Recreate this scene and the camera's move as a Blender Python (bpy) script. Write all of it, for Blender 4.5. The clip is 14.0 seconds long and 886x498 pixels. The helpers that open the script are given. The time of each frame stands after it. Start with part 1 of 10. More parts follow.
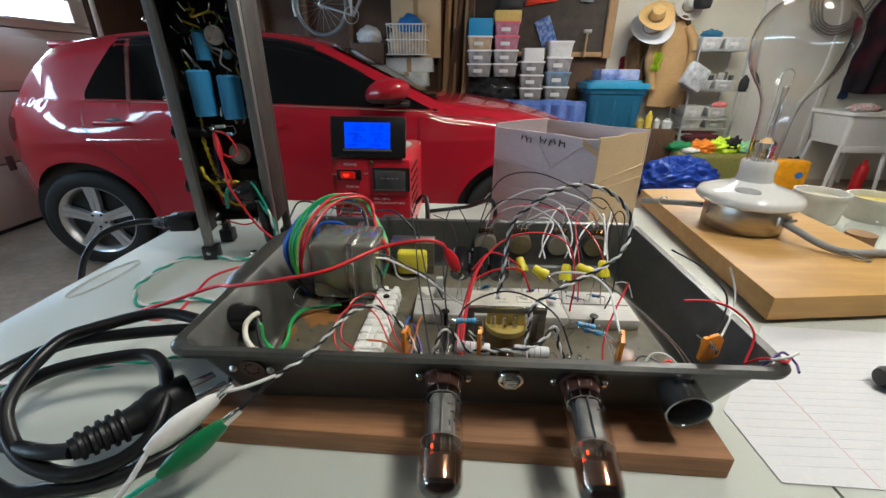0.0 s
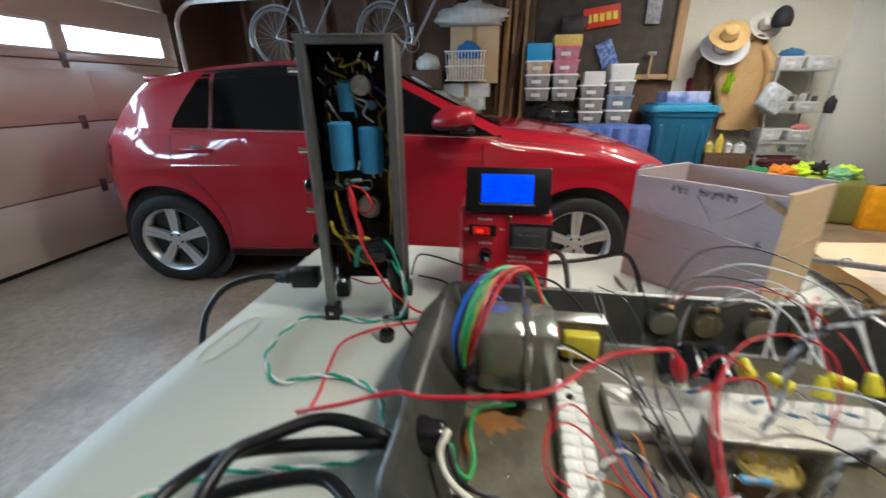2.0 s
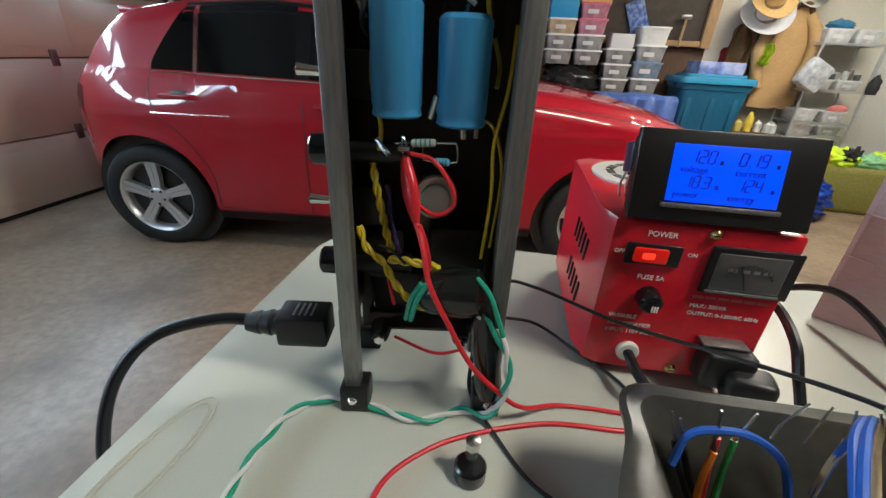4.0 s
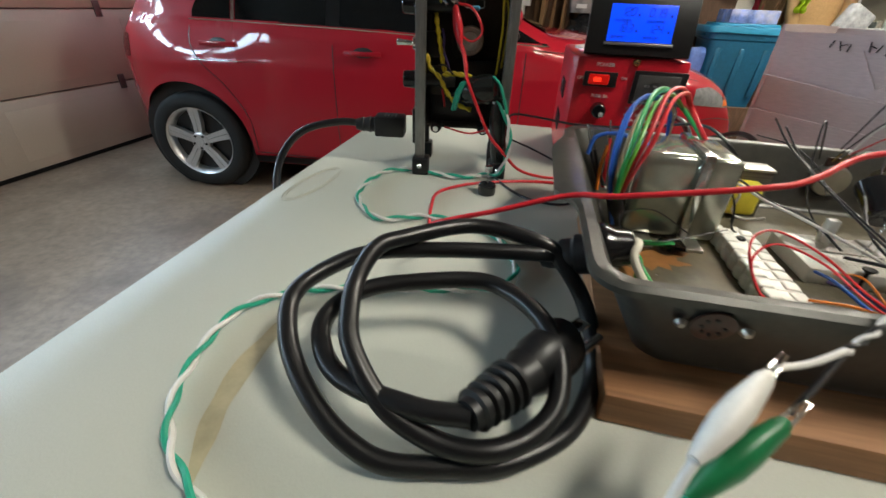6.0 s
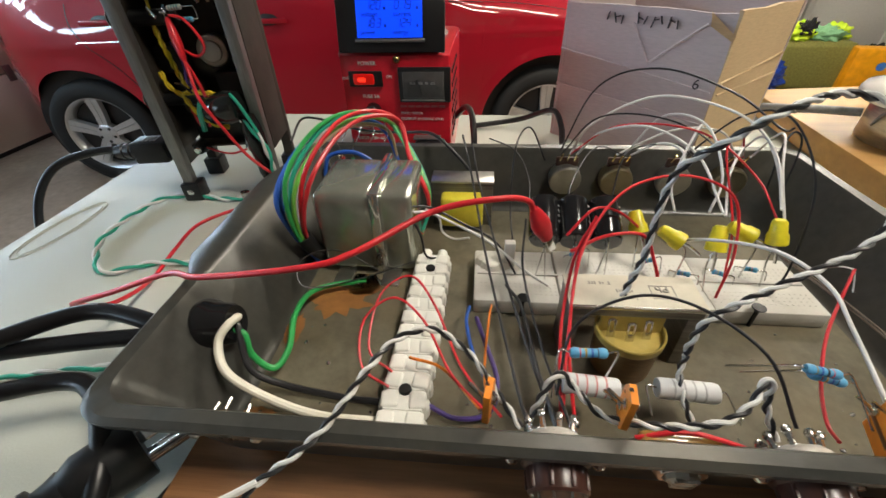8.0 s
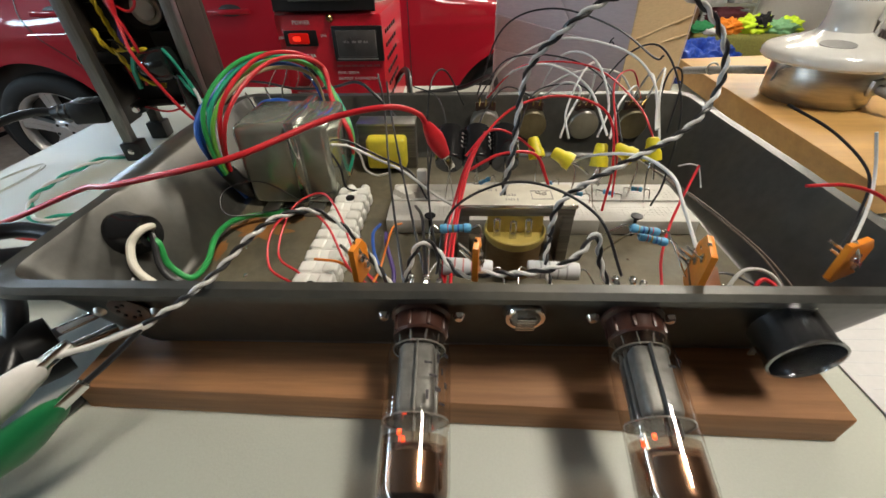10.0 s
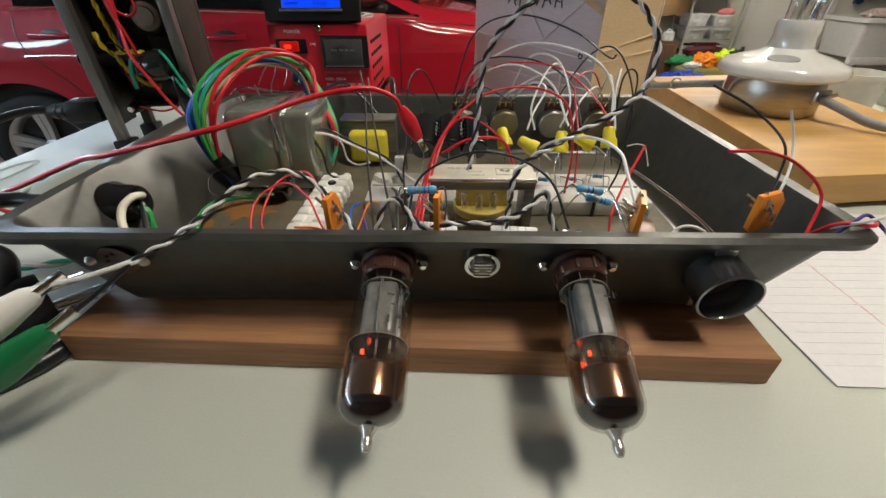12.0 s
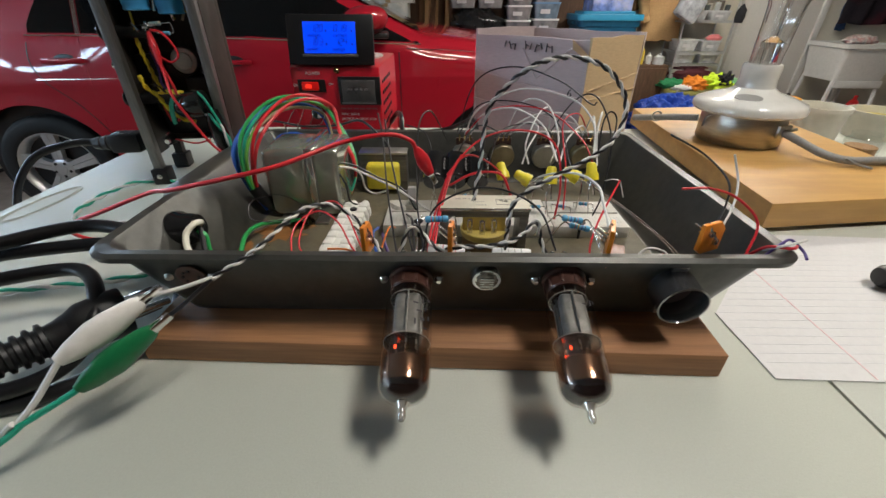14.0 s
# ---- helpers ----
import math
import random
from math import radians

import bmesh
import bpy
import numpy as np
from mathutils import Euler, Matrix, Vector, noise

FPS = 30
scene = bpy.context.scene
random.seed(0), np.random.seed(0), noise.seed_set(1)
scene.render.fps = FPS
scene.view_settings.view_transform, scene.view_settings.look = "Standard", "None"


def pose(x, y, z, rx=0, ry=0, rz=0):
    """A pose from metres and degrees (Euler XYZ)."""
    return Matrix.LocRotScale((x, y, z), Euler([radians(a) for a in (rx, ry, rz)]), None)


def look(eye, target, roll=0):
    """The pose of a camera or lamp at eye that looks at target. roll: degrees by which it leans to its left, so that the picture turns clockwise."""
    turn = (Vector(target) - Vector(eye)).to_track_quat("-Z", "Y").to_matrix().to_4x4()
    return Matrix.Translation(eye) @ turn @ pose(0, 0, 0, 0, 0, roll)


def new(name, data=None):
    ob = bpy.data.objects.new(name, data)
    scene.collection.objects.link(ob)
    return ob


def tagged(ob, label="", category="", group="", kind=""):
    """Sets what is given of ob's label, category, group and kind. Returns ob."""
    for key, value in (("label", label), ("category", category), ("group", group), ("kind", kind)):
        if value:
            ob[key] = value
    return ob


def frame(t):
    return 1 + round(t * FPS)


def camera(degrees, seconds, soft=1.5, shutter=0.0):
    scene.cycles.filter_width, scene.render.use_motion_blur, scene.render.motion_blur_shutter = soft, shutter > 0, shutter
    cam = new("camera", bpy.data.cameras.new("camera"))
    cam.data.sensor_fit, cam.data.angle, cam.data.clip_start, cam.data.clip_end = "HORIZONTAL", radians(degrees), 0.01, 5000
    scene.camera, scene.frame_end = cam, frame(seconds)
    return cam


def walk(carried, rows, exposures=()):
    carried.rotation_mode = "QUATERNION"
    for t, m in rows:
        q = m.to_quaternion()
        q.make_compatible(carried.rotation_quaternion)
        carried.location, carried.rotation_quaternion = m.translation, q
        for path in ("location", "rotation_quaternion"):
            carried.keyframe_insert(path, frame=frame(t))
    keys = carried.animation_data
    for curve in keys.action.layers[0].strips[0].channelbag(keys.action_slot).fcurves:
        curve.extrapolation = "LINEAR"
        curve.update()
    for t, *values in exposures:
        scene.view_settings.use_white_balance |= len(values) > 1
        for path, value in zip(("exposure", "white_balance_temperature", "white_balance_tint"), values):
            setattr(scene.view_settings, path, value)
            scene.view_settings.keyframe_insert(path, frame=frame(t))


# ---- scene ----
cam = camera(95.7, 14.0, 1.5, 0.3)
PATH = [
    (0, (-0.0315, -0.1876, 1.227), (-0.1097, 1.6332, 0.4032), 0.50),
    (0.5, (-0.0331, -0.1868, 1.2267), (-0.1171, 1.6328, 0.4009), 0.40),
    (1, (-0.0336, -0.1884, 1.2263), (-0.1421, 1.6307, 0.4023), 0.60),
    (1.5, (-0.0644, -0.1858, 1.2291), (-0.2315, 1.6304, 0.4084), 1.00),
    (2, (-0.1495, -0.1275, 1.2509), (-0.439, 1.71, 0.5161), -0.40),
    (2.2, (-0.183, -0.1, 1.262), (-0.552, 1.7132, 0.503), -0.40),
    (4.3, (-0.2636, 0.0853, 1.1961), (-0.5092, 1.8584, 0.304), 3.10),
    (4.5, (-0.263, 0.0735, 1.1934), (-0.5234, 1.8412, 0.2948), 3.10),
    (5, (-0.2646, -0.0084, 1.189), (-0.5728, 1.7318, 0.2527), 3.50),
    (5.5, (-0.268, -0.0886, 1.1714), (-0.598, 1.6183, 0.1828), 3.50),
    (6, (-0.2354, -0.1342, 1.1586), (-0.5545, 1.5442, 0.1188), 2.60),
    (6.5, (-0.1969, -0.1465, 1.1664), (-0.4846, 1.4991, 0.0667), 1.20),
    (7, (-0.1475, -0.1203, 1.1862), (-0.3866, 1.5088, 0.0509), 0.50),
    (7.5, (-0.0954, -0.0803, 1.2002), (-0.2952, 1.5219, 0.0198), -1.00),
    (8, (-0.0673, -0.0681, 1.1981), (-0.2331, 1.5163, -0.0111), -1.70),
    (8.5, (-0.0444, -0.0656, 1.1941), (-0.1938, 1.5024, -0.0385), -2.40),
    (8.7, (-0.037, -0.0657, 1.194), (-0.1783, 1.4998, -0.0427), -2.40),
    (10.8, (-0.0189, -0.128, 1.1582), (-0.0605, 1.4743, -0.0379), -0.50),
    (11, (-0.0155, -0.1279, 1.1567), (-0.0546, 1.479, -0.0333), -0.40),
    (11.5, (-0.0122, -0.1306, 1.1577), (-0.0454, 1.4937, -0.0088), -0.20),
    (12, (-0.0133, -0.1384, 1.1591), (-0.0393, 1.5199, 0.0413), -0.00),
    (12.5, (-0.0169, -0.154, 1.1672), (-0.033, 1.5393, 0.1031), 0.30),
    (13, (-0.0182, -0.1668, 1.1732), (-0.0292, 1.5496, 0.1468), 0.20),
    (13.5, (-0.0224, -0.1606, 1.1716), (-0.0099, 1.5453, 0.1278), -0.50),
    (14, (-0.0204, -0.1729, 1.1827), (-0.0339, 1.5321, 0.1374), 0.20),
]
walk(cam, [(t, look(eye, target, roll)) for t, eye, target, roll in PATH], [(0, -0.19, 6120, 7), (1.0, -0.19, 6120, 7), (2.0, 0.02, 6150, 7), (5.0, 0.06, 6600, 6), (8.5, -0.05, 6800, 9), (11.0, -0.18, 6800, 9), (14.0, -0.28, 6420, 10)])

# ---- world, sun and lamps ----
world = bpy.data.worlds.new("sky")
scene.world = world
world.use_nodes = True
_bg = world.node_tree.nodes["Background"]
_sky = world.node_tree.nodes.new("ShaderNodeTexSky")
_sky.sky_type, _sky.sun_disc = "NISHITA", False
_sky.sun_elevation, _sky.sun_rotation = radians(35), radians(-100)
world.node_tree.links.new(_sky.outputs[0], _bg.inputs[0])
_bg.inputs[1].default_value = 0.12
_sun = new("sun", bpy.data.lights.new("sun", "SUN"))
_sun.data.energy, _sun.data.angle, _sun.data.color = 3.0, radians(0.6), (1.0, 0.95, 0.88)
_sun.matrix_world = look((-8, 1.5, 6), (0, 1.5, 0))


def area(name, eye, target, sx, sy, watts, colour):
    ob = new(name, bpy.data.lights.new(name, "AREA"))
    ob.data.shape, ob.data.size, ob.data.size_y, ob.data.energy, ob.data.color = "RECTANGLE", sx, sy, watts, colour
    ob.matrix_world = look(eye, target)
    return ob


# two shop lights and a panel light under the ceiling, and the daylight in the door's windows
area("shop_light_lamp", (0.9, 1.75, 2.50), (0.9, 1.75, 0), 1.2, 0.12, 46, (1.0, 0.93, 0.82))
area("shop_light_lamp", (2.2, 3.3, 2.50), (2.2, 3.3, 0), 1.2, 0.12, 58, (1.0, 0.94, 0.83))
area("panel_light_lamp", (0.66, -0.12, 2.54), (0.66, -0.12, 0), 0.26, 0.40, 23.5, (1.0, 0.95, 0.86))
for _y in (3.395, 2.315, 1.235, 0.155, -0.925, -2.005):
    area("window_daylight", (-3.59, _y, 1.66), (0, _y - 0.3, 0.9), 0.95, 0.19, 16, (0.52, 0.75, 1.0))
scene.view_settings.exposure = 0.0

# ---- materials ----
MATS = {}


def nodes_of(m):
    m.use_nodes = True
    t = m.node_tree
    return t, t.nodes, t.links, t.nodes["Principled BSDF"]


def mat(name, colour, rough=0.5, metal=0.0, grain=60.0, vary=0.12, bump=0.0, stain=None, stain_scale=6.0, stain_amount=0.0, stretch=(1, 1, 1), coat=0.0, spec=0.5, rvary=0.12, by_object=0.0):
    """A painted, plastic, wooden or metal surface with fine grain and broad stains."""
    if name in MATS:
        return MATS[name]
    m = bpy.data.materials.new(name)
    t, n, l, b = nodes_of(m)
    co = n.new("ShaderNodeTexCoord")
    mp = n.new("ShaderNodeMapping")
    mp.inputs["Scale"].default_value = stretch
    l.new(co.outputs["Object"], mp.inputs["Vector"])
    fine = n.new("ShaderNodeTexNoise")
    fine.inputs["Scale"].default_value, fine.inputs["Detail"].default_value, fine.inputs["Roughness"].default_value = grain, 6, 0.6
    l.new(mp.outputs[0], fine.inputs["Vector"])
    broad = n.new("ShaderNodeTexNoise")
    broad.inputs["Scale"].default_value, broad.inputs["Detail"].default_value = stain_scale, 4
    l.new(co.outputs["Object"], broad.inputs["Vector"])
    c = [*colour, 1]
    dark = [max(0.0, v * (1 - vary)) for v in colour] + [1]
    light = [min(1.0, v * (1 + vary)) for v in colour] + [1]
    r1 = n.new("ShaderNodeValToRGB")
    r1.color_ramp.elements[0].position, r1.color_ramp.elements[0].color = 0.32, dark
    r1.color_ramp.elements[1].position, r1.color_ramp.elements[1].color = 0.68, light
    l.new(fine.outputs["Fac"], r1.inputs[0])
    out = r1.outputs[0]
    if stain_amount > 0:
        r2 = n.new("ShaderNodeValToRGB")
        r2.color_ramp.elements[0].position, r2.color_ramp.elements[1].position = 0.45, 0.72
        l.new(broad.outputs["Fac"], r2.inputs[0])
        k = n.new("ShaderNodeMath")
        k.operation = "MULTIPLY"
        k.inputs[1].default_value = stain_amount
        l.new(r2.outputs[0], k.inputs[0])
        mx = n.new("ShaderNodeMixRGB")
        mx.inputs[2].default_value = [*(stain or [v * 0.6 for v in colour]), 1]
        l.new(k.outputs[0], mx.inputs[0])
        l.new(out, mx.inputs[1])
        out = mx.outputs[0]
    if by_object > 0:
        oi = n.new("ShaderNodeObjectInfo")
        hs = n.new("ShaderNodeHueSaturation")
        mr = n.new("ShaderNodeMapRange")
        mr.inputs["To Min"].default_value, mr.inputs["To Max"].default_value = 1 - by_object, 1 + by_object
        l.new(oi.outputs["Random"], mr.inputs["Value"])
        l.new(mr.outputs[0], hs.inputs["Value"])
        l.new(out, hs.inputs["Color"])
        out = hs.outputs[0]
    l.new(out, b.inputs["Base Color"])
    rr = n.new("ShaderNodeMapRange")
    rr.inputs["To Min"].default_value, rr.inputs["To Max"].default_value = max(0.02, rough * (1 - rvary)), min(1, rough * (1 + rvary))
    l.new(broad.outputs["Fac"], rr.inputs["Value"])
    l.new(rr.outputs[0], b.inputs["Roughness"])
    b.inputs["Metallic"].default_value = metal
    b.inputs["Coat Weight"].default_value = coat
    b.inputs["Coat Roughness"].default_value = 0.06
    b.inputs["Specular IOR Level"].default_value = spec
    if bump > 0:
        bp = n.new("ShaderNodeBump")
        bp.inputs["Strength"].default_value, bp.inputs["Distance"].default_value = bump, 0.002
        l.new(fine.outputs["Fac"], bp.inputs["Height"])
        l.new(bp.outputs[0], b.inputs["Normal"])
    MATS[name] = m
    return m


def glass(name, colour=(1, 1, 1), rough=0.0, ior=1.45):
    if name in MATS:
        return MATS[name]
    m = bpy.data.materials.new(name)
    t, n, l, b = nodes_of(m)
    b.inputs["Base Color"].default_value = [*colour, 1]
    b.inputs["Transmission Weight"].default_value = 1.0
    b.inputs["Roughness"].default_value = rough
    b.inputs["IOR"].default_value = ior
    MATS[name] = m
    return m


def thin_glass(name, tint=(0.95, 0.97, 0.97), gloss=0.12):
    """A thin pane: mostly clear, with a mirror share that grows at grazing angles."""
    if name in MATS:
        return MATS[name]
    m = bpy.data.materials.new(name)
    m.use_nodes = True
    n, l = m.node_tree.nodes, m.node_tree.links
    n.clear()
    o = n.new("ShaderNodeOutputMaterial")
    tr = n.new("ShaderNodeBsdfTransparent")
    tr.inputs[0].default_value = [*tint, 1]
    gl = n.new("ShaderNodeBsdfGlossy")
    gl.inputs["Roughness"].default_value = 0.02
    lw = n.new("ShaderNodeLayerWeight")
    lw.inputs[0].default_value = 0.5
    pw = n.new("ShaderNodeMath")
    pw.operation = "POWER"
    pw.inputs[1].default_value = 4.0
    l.new(lw.outputs["Facing"], pw.inputs[0])
    sc = n.new("ShaderNodeMath")
    sc.operation, sc.use_clamp = "MULTIPLY_ADD", True
    sc.inputs[1].default_value, sc.inputs[2].default_value = 0.55, 0.02 + gloss * 0.25
    mx = n.new("ShaderNodeMixShader")
    l.new(pw.outputs[0], sc.inputs[0])
    l.new(sc.outputs[0], mx.inputs[0])
    l.new(tr.outputs[0], mx.inputs[1])
    l.new(gl.outputs[0], mx.inputs[2])
    l.new(mx.outputs[0], o.inputs[0])
    MATS[name] = m
    return m


def glow(name, colour, strength):
    if name in MATS:
        return MATS[name]
    m = bpy.data.materials.new(name)
    t, n, l, b = nodes_of(m)
    b.inputs["Base Color"].default_value = [*[min(1, v) * 0.5 for v in colour], 1]
    b.inputs["Emission Color"].default_value = [*colour, 1]
    b.inputs["Emission Strength"].default_value = strength
    b.inputs["Roughness"].default_value = 0.3
    MATS[name] = m
    return m


# ---- mesh tools ----
def part(name, bm, material, parent=None, label="", smooth=True):
    me = bpy.data.meshes.new(name)
    bmesh.ops.recalc_face_normals(bm, faces=bm.faces)
    bm.to_mesh(me)
    bm.free()
    for mt in (material if isinstance(material, (list, tuple)) else [material]):
        me.materials.append(mt)
    if smooth:
        me.polygons.foreach_set("use_smooth", [True] * len(me.polygons))
        me.set_sharp_from_angle(angle=radians(38))
    ob = new(name, me)
    if parent is not None:
        ob.parent = parent
    if label:
        ob["label"] = label
    return ob


def root(name, label, category, m=None, group="", kind=""):
    ob = new(name)
    ob.empty_display_size = 0.02
    if m is not None:
        ob.matrix_basis = m
    return tagged(ob, label, category, group, kind)


def box(bm, c, s, bevel=0.0, rz=0.0, m=None, seg=2):
    """A box of size s round c, with its edges rounded."""
    g = bmesh.ops.create_cube(bm, size=1.0)
    vs = g["verts"]
    mm = Matrix.Translation(c) @ Matrix.Rotation(radians(rz), 4, "Z") @ Matrix.Diagonal((*s, 1))
    if m is not None:
        mm = m @ mm
    bmesh.ops.transform(bm, matrix=mm, verts=vs)
    if bevel > 0:
        es = list({e for v in vs for e in v.link_edges})
        bmesh.ops.bevel(bm, geom=es, offset=bevel, segments=seg, profile=0.5, affect="EDGES", clamp_overlap=True)
    return bm


def frame_to(p0, p1):
    d = Vector(p1) - Vector(p0)
    return Matrix.Translation(p0) @ d.to_track_quat("Z", "X").to_matrix().to_4x4(), d.length


def lathe(bm, profile, seg=24, m=None, close=False):
    """Turns (radius, height) pairs about the z axis."""
    rings = []
    for r, z in profile:
        if r < 1e-6:
            rings.append([bm.verts.new((0, 0, z))])
        else:
            rings.append([bm.verts.new((r * math.cos(2 * math.pi * i / seg), r * math.sin(2 * math.pi * i / seg), z)) for i in range(seg)])
    pairs = list(zip(rings, rings[1:])) + ([(rings[-1], rings[0])] if close else [])
    for a, b in pairs:
        for i in range(seg):
            j = (i + 1) % seg
            if len(a) == 1 and len(b) == 1:
                continue
            if len(a) == 1:
                bm.faces.new((a[0], b[i], b[j]))
            elif len(b) == 1:
                bm.faces.new((a[i], b[0], a[j]))
            else:
                bm.faces.new((a[i], b[i], b[j], a[j]))
    if m is not None:
        bmesh.ops.transform(bm, matrix=m, verts=[v for ring in rings for v in ring])
    return bm


def rod(bm, p0, p1, r, seg=12, r1=None, bevel=0.0):
    """A capped cylinder or cone from p0 to p1."""
    m, h = frame_to(p0, p1)
    r1 = r if r1 is None else r1
    k = min(bevel, r * 0.9, h * 0.45)
    prof = [(0, 0), (r - k, 0), (r, k), (r1, h - k), (r1 - k, h), (0, h)] if k > 0 else [(0, 0), (r, 0), (r1, h), (0, h)]
    return lathe(bm, prof, seg, m)


def spline(pts, per=6):
    """A smooth line through the points."""
    p = [Vector(q) for q in pts]
    p = [p[0] * 2 - p[1]] + p + [p[-1] * 2 - p[-2]]
    out = []
    for i in range(1, len(p) - 2):
        a, b, c, d = p[i - 1:i + 3]
        for k in range(per):
            t = k / per
            out.append(0.5 * (2 * b + (c - a) * t + (2 * a - 5 * b + 4 * c - d) * t * t + (3 * b - a - 3 * c + d) * t ** 3))
    return out + [p[-2]]


def sweep(bm, line, r, seg=8, cap=True):
    """A round tube along a line of points."""
    line = [Vector(q) for q in line]
    n = len(line)
    side = None
    rings = []
    for i, q in enumerate(line):
        d = (line[min(i + 1, n - 1)] - line[max(i - 1, 0)])
        d = d.normalized() if d.length > 1e-9 else Vector((0, 0, 1))
        if side is None:
            side = d.cross(Vector((0.31, 0.17, 1))).normalized()
        side = (side - d * side.dot(d)).normalized()
        up = d.cross(side)
        rr = r[i] if isinstance(r, (list, tuple)) else r
        rings.append([bm.verts.new(q + (side * math.cos(2 * math.pi * k / seg) + up * math.sin(2 * math.pi * k / seg)) * rr) for k in range(seg)])
    for a, b in zip(rings, rings[1:]):
        for k in range(seg):
            j = (k + 1) % seg
            bm.faces.new((a[k], a[j], b[j], b[k]))
    if cap:
        bm.faces.new(rings[0][::-1])
        bm.faces.new(rings[-1])
    return bm


def tube(name, pts, r, material, parent=None, label="", seg=8, per=6):
    return part(name, sweep(bmesh.new(), spline(pts, per), r, seg), material, parent, label)


def twist_lines(pts, gap, pitch, per=10, phase=0.0):
    """Two lines wound about a smooth line."""
    line = spline(pts, per)
    a, b, s = [], [], 0.0
    side = None
    for i, q in enumerate(line):
        d = (line[min(i + 1, len(line) - 1)] - line[max(i - 1, 0)]).normalized()
        if side is None:
            side = d.cross(Vector((0.1, 0.2, 1))).normalized()
        side = (side - d * side.dot(d)).normalized()
        up = d.cross(side)
        if i:
            s += (q - line[i - 1]).length
        w = phase + 2 * math.pi * s / pitch
        o = (side * math.cos(w) + up * math.sin(w)) * gap
        a.append(q + o)
        b.append(q - o)
    return a, b


def slab(bm, pts, z0, z1, bevel=0.0, m=None):
    """A flat plate with the outline pts, from z0 to z1."""
    lo = [bm.verts.new((x, y, z0)) for x, y in pts]
    hi = [bm.verts.new((x, y, z1)) for x, y in pts]
    bm.faces.new(lo[::-1])
    top = bm.faces.new(hi)
    n = len(pts)
    for i in range(n):
        bm.faces.new((lo[i], lo[(i + 1) % n], hi[(i + 1) % n], hi[i]))
    if bevel > 0:
        bmesh.ops.bevel(bm, geom=list(top.edges), offset=bevel, segments=2, profile=0.5, affect="EDGES")
    if m is not None:
        bmesh.ops.transform(bm, matrix=m, verts=bm.verts)
    return bm


def round_rect(cx, cy, sx, sy, r, n=6):
    out = []
    for qx, qy, a0 in ((1, 1, 0), (-1, 1, 90), (-1, -1, 180), (1, -1, 270)):
        for k in range(n + 1):
            a = radians(a0 + 90 * k / n)
            out.append((cx + qx * (sx / 2 - r) + r * math.cos(a), cy + qy * (sy / 2 - r) + r * math.sin(a)))
    return out


def letters(text, size, m, material, parent, name="lettering", label="", align="CENTER", depth=0.0002):
    """Raised lettering as a mesh; text lies in the local xy plane of m."""
    cu = bpy.data.curves.new(name, "FONT")
    cu.body, cu.size, cu.align_x, cu.align_y, cu.extrude = text, size, align, "CENTER", depth
    tmp = bpy.data.objects.new(name, cu)
    scene.collection.objects.link(tmp)
    me = bpy.data.meshes.new_from_object(tmp.evaluated_get(bpy.context.evaluated_depsgraph_get()))
    bpy.data.objects.remove(tmp)
    me.materials.append(material)
    ob = new(name, me)
    ob.parent = parent
    ob.matrix_basis = m
    if label:
        ob["label"] = label
    return ob


def face_frame(o, x, y):
    """The frame of a flat face: origin, its x and y directions; z points out."""
    x, y = Vector(x).normalized(), Vector(y).normalized()
    z = x.cross(y)
    m = Matrix((x, y, z)).transposed().to_4x4()
    m.translation = o
    return m


FIXED = {}


def base(name, label, category, at, group="", kind=""):
    """A thing whose parts are given in the place's own metres; its empty stands at its foot."""
    ob = root(name, label, category, Matrix.Translation(at), group, kind)
    FIXED[ob] = Vector(at)
    return ob


def piece(name, bm, material, parent, label="", smooth=True):
    """A part of such a thing, given in the place's own metres."""
    ob = part(name, bm, material, parent, label, smooth)
    o = FIXED[parent]
    ob.data.transform(Matrix.Translation(-o))
    FIXED[ob] = o
    return ob


def wire(name, pts, r, material, parent, label="", seg=7, per=6):
    return piece(name, sweep(bmesh.new(), spline(pts, per), r, seg), material, parent, label)


def cable(name, label, pts, r, material, category="wire", group="", seg=8, per=7):
    """A loose wire that is a thing of its own."""
    ob = part(name, sweep(bmesh.new(), spline(pts, per), r, seg), material)
    o = Vector(pts[0])
    ob.data.transform(Matrix.Translation(-o))
    ob.matrix_basis = Matrix.Translation(o)
    return tagged(ob, label, category, group)


def twisted(name, label, pts, r, pitch, mat_a, mat_b, names=("strand", "strand"), labels=("", ""), category="wire"):
    th = base(name, label, category, pts[0])
    a, b = twist_lines(pts, r, pitch)
    piece(names[0], sweep(bmesh.new(), a, r, 7), mat_a, th, labels[0])
    piece(names[1], sweep(bmesh.new(), b, r, 7), mat_b, th, labels[1])
    return th


TT = 1.010

# ---- the place's materials ----
M_table = mat("pale_grey_plastic", (0.500, 0.515, 0.450), 0.42, grain=900, vary=0.03, bump=0.10, stain=(0.50, 0.49, 0.44), stain_scale=5, stain_amount=0.25)
M_pan = mat("dark_grey_tin", (0.056, 0.056, 0.050), 0.34, metal=0.30, grain=160, vary=0.16, bump=0.05, stain=(0.105, 0.090, 0.060), stain_scale=22, stain_amount=0.45, rvary=0.4)
M_ply = mat("brown_board", (0.34, 0.16, 0.068), 0.62, grain=55, vary=0.28, bump=0.15, stretch=(0.25, 4, 6), stain=(0.20, 0.09, 0.04), stain_scale=9, stain_amount=0.3)
M_board = mat("golden_pine", (0.52, 0.30, 0.095), 0.45, grain=30, vary=0.12, bump=0.05, stretch=(0.35, 2.5, 4), stain=(0.36, 0.17, 0.055), stain_scale=11, stain_amount=0.5)
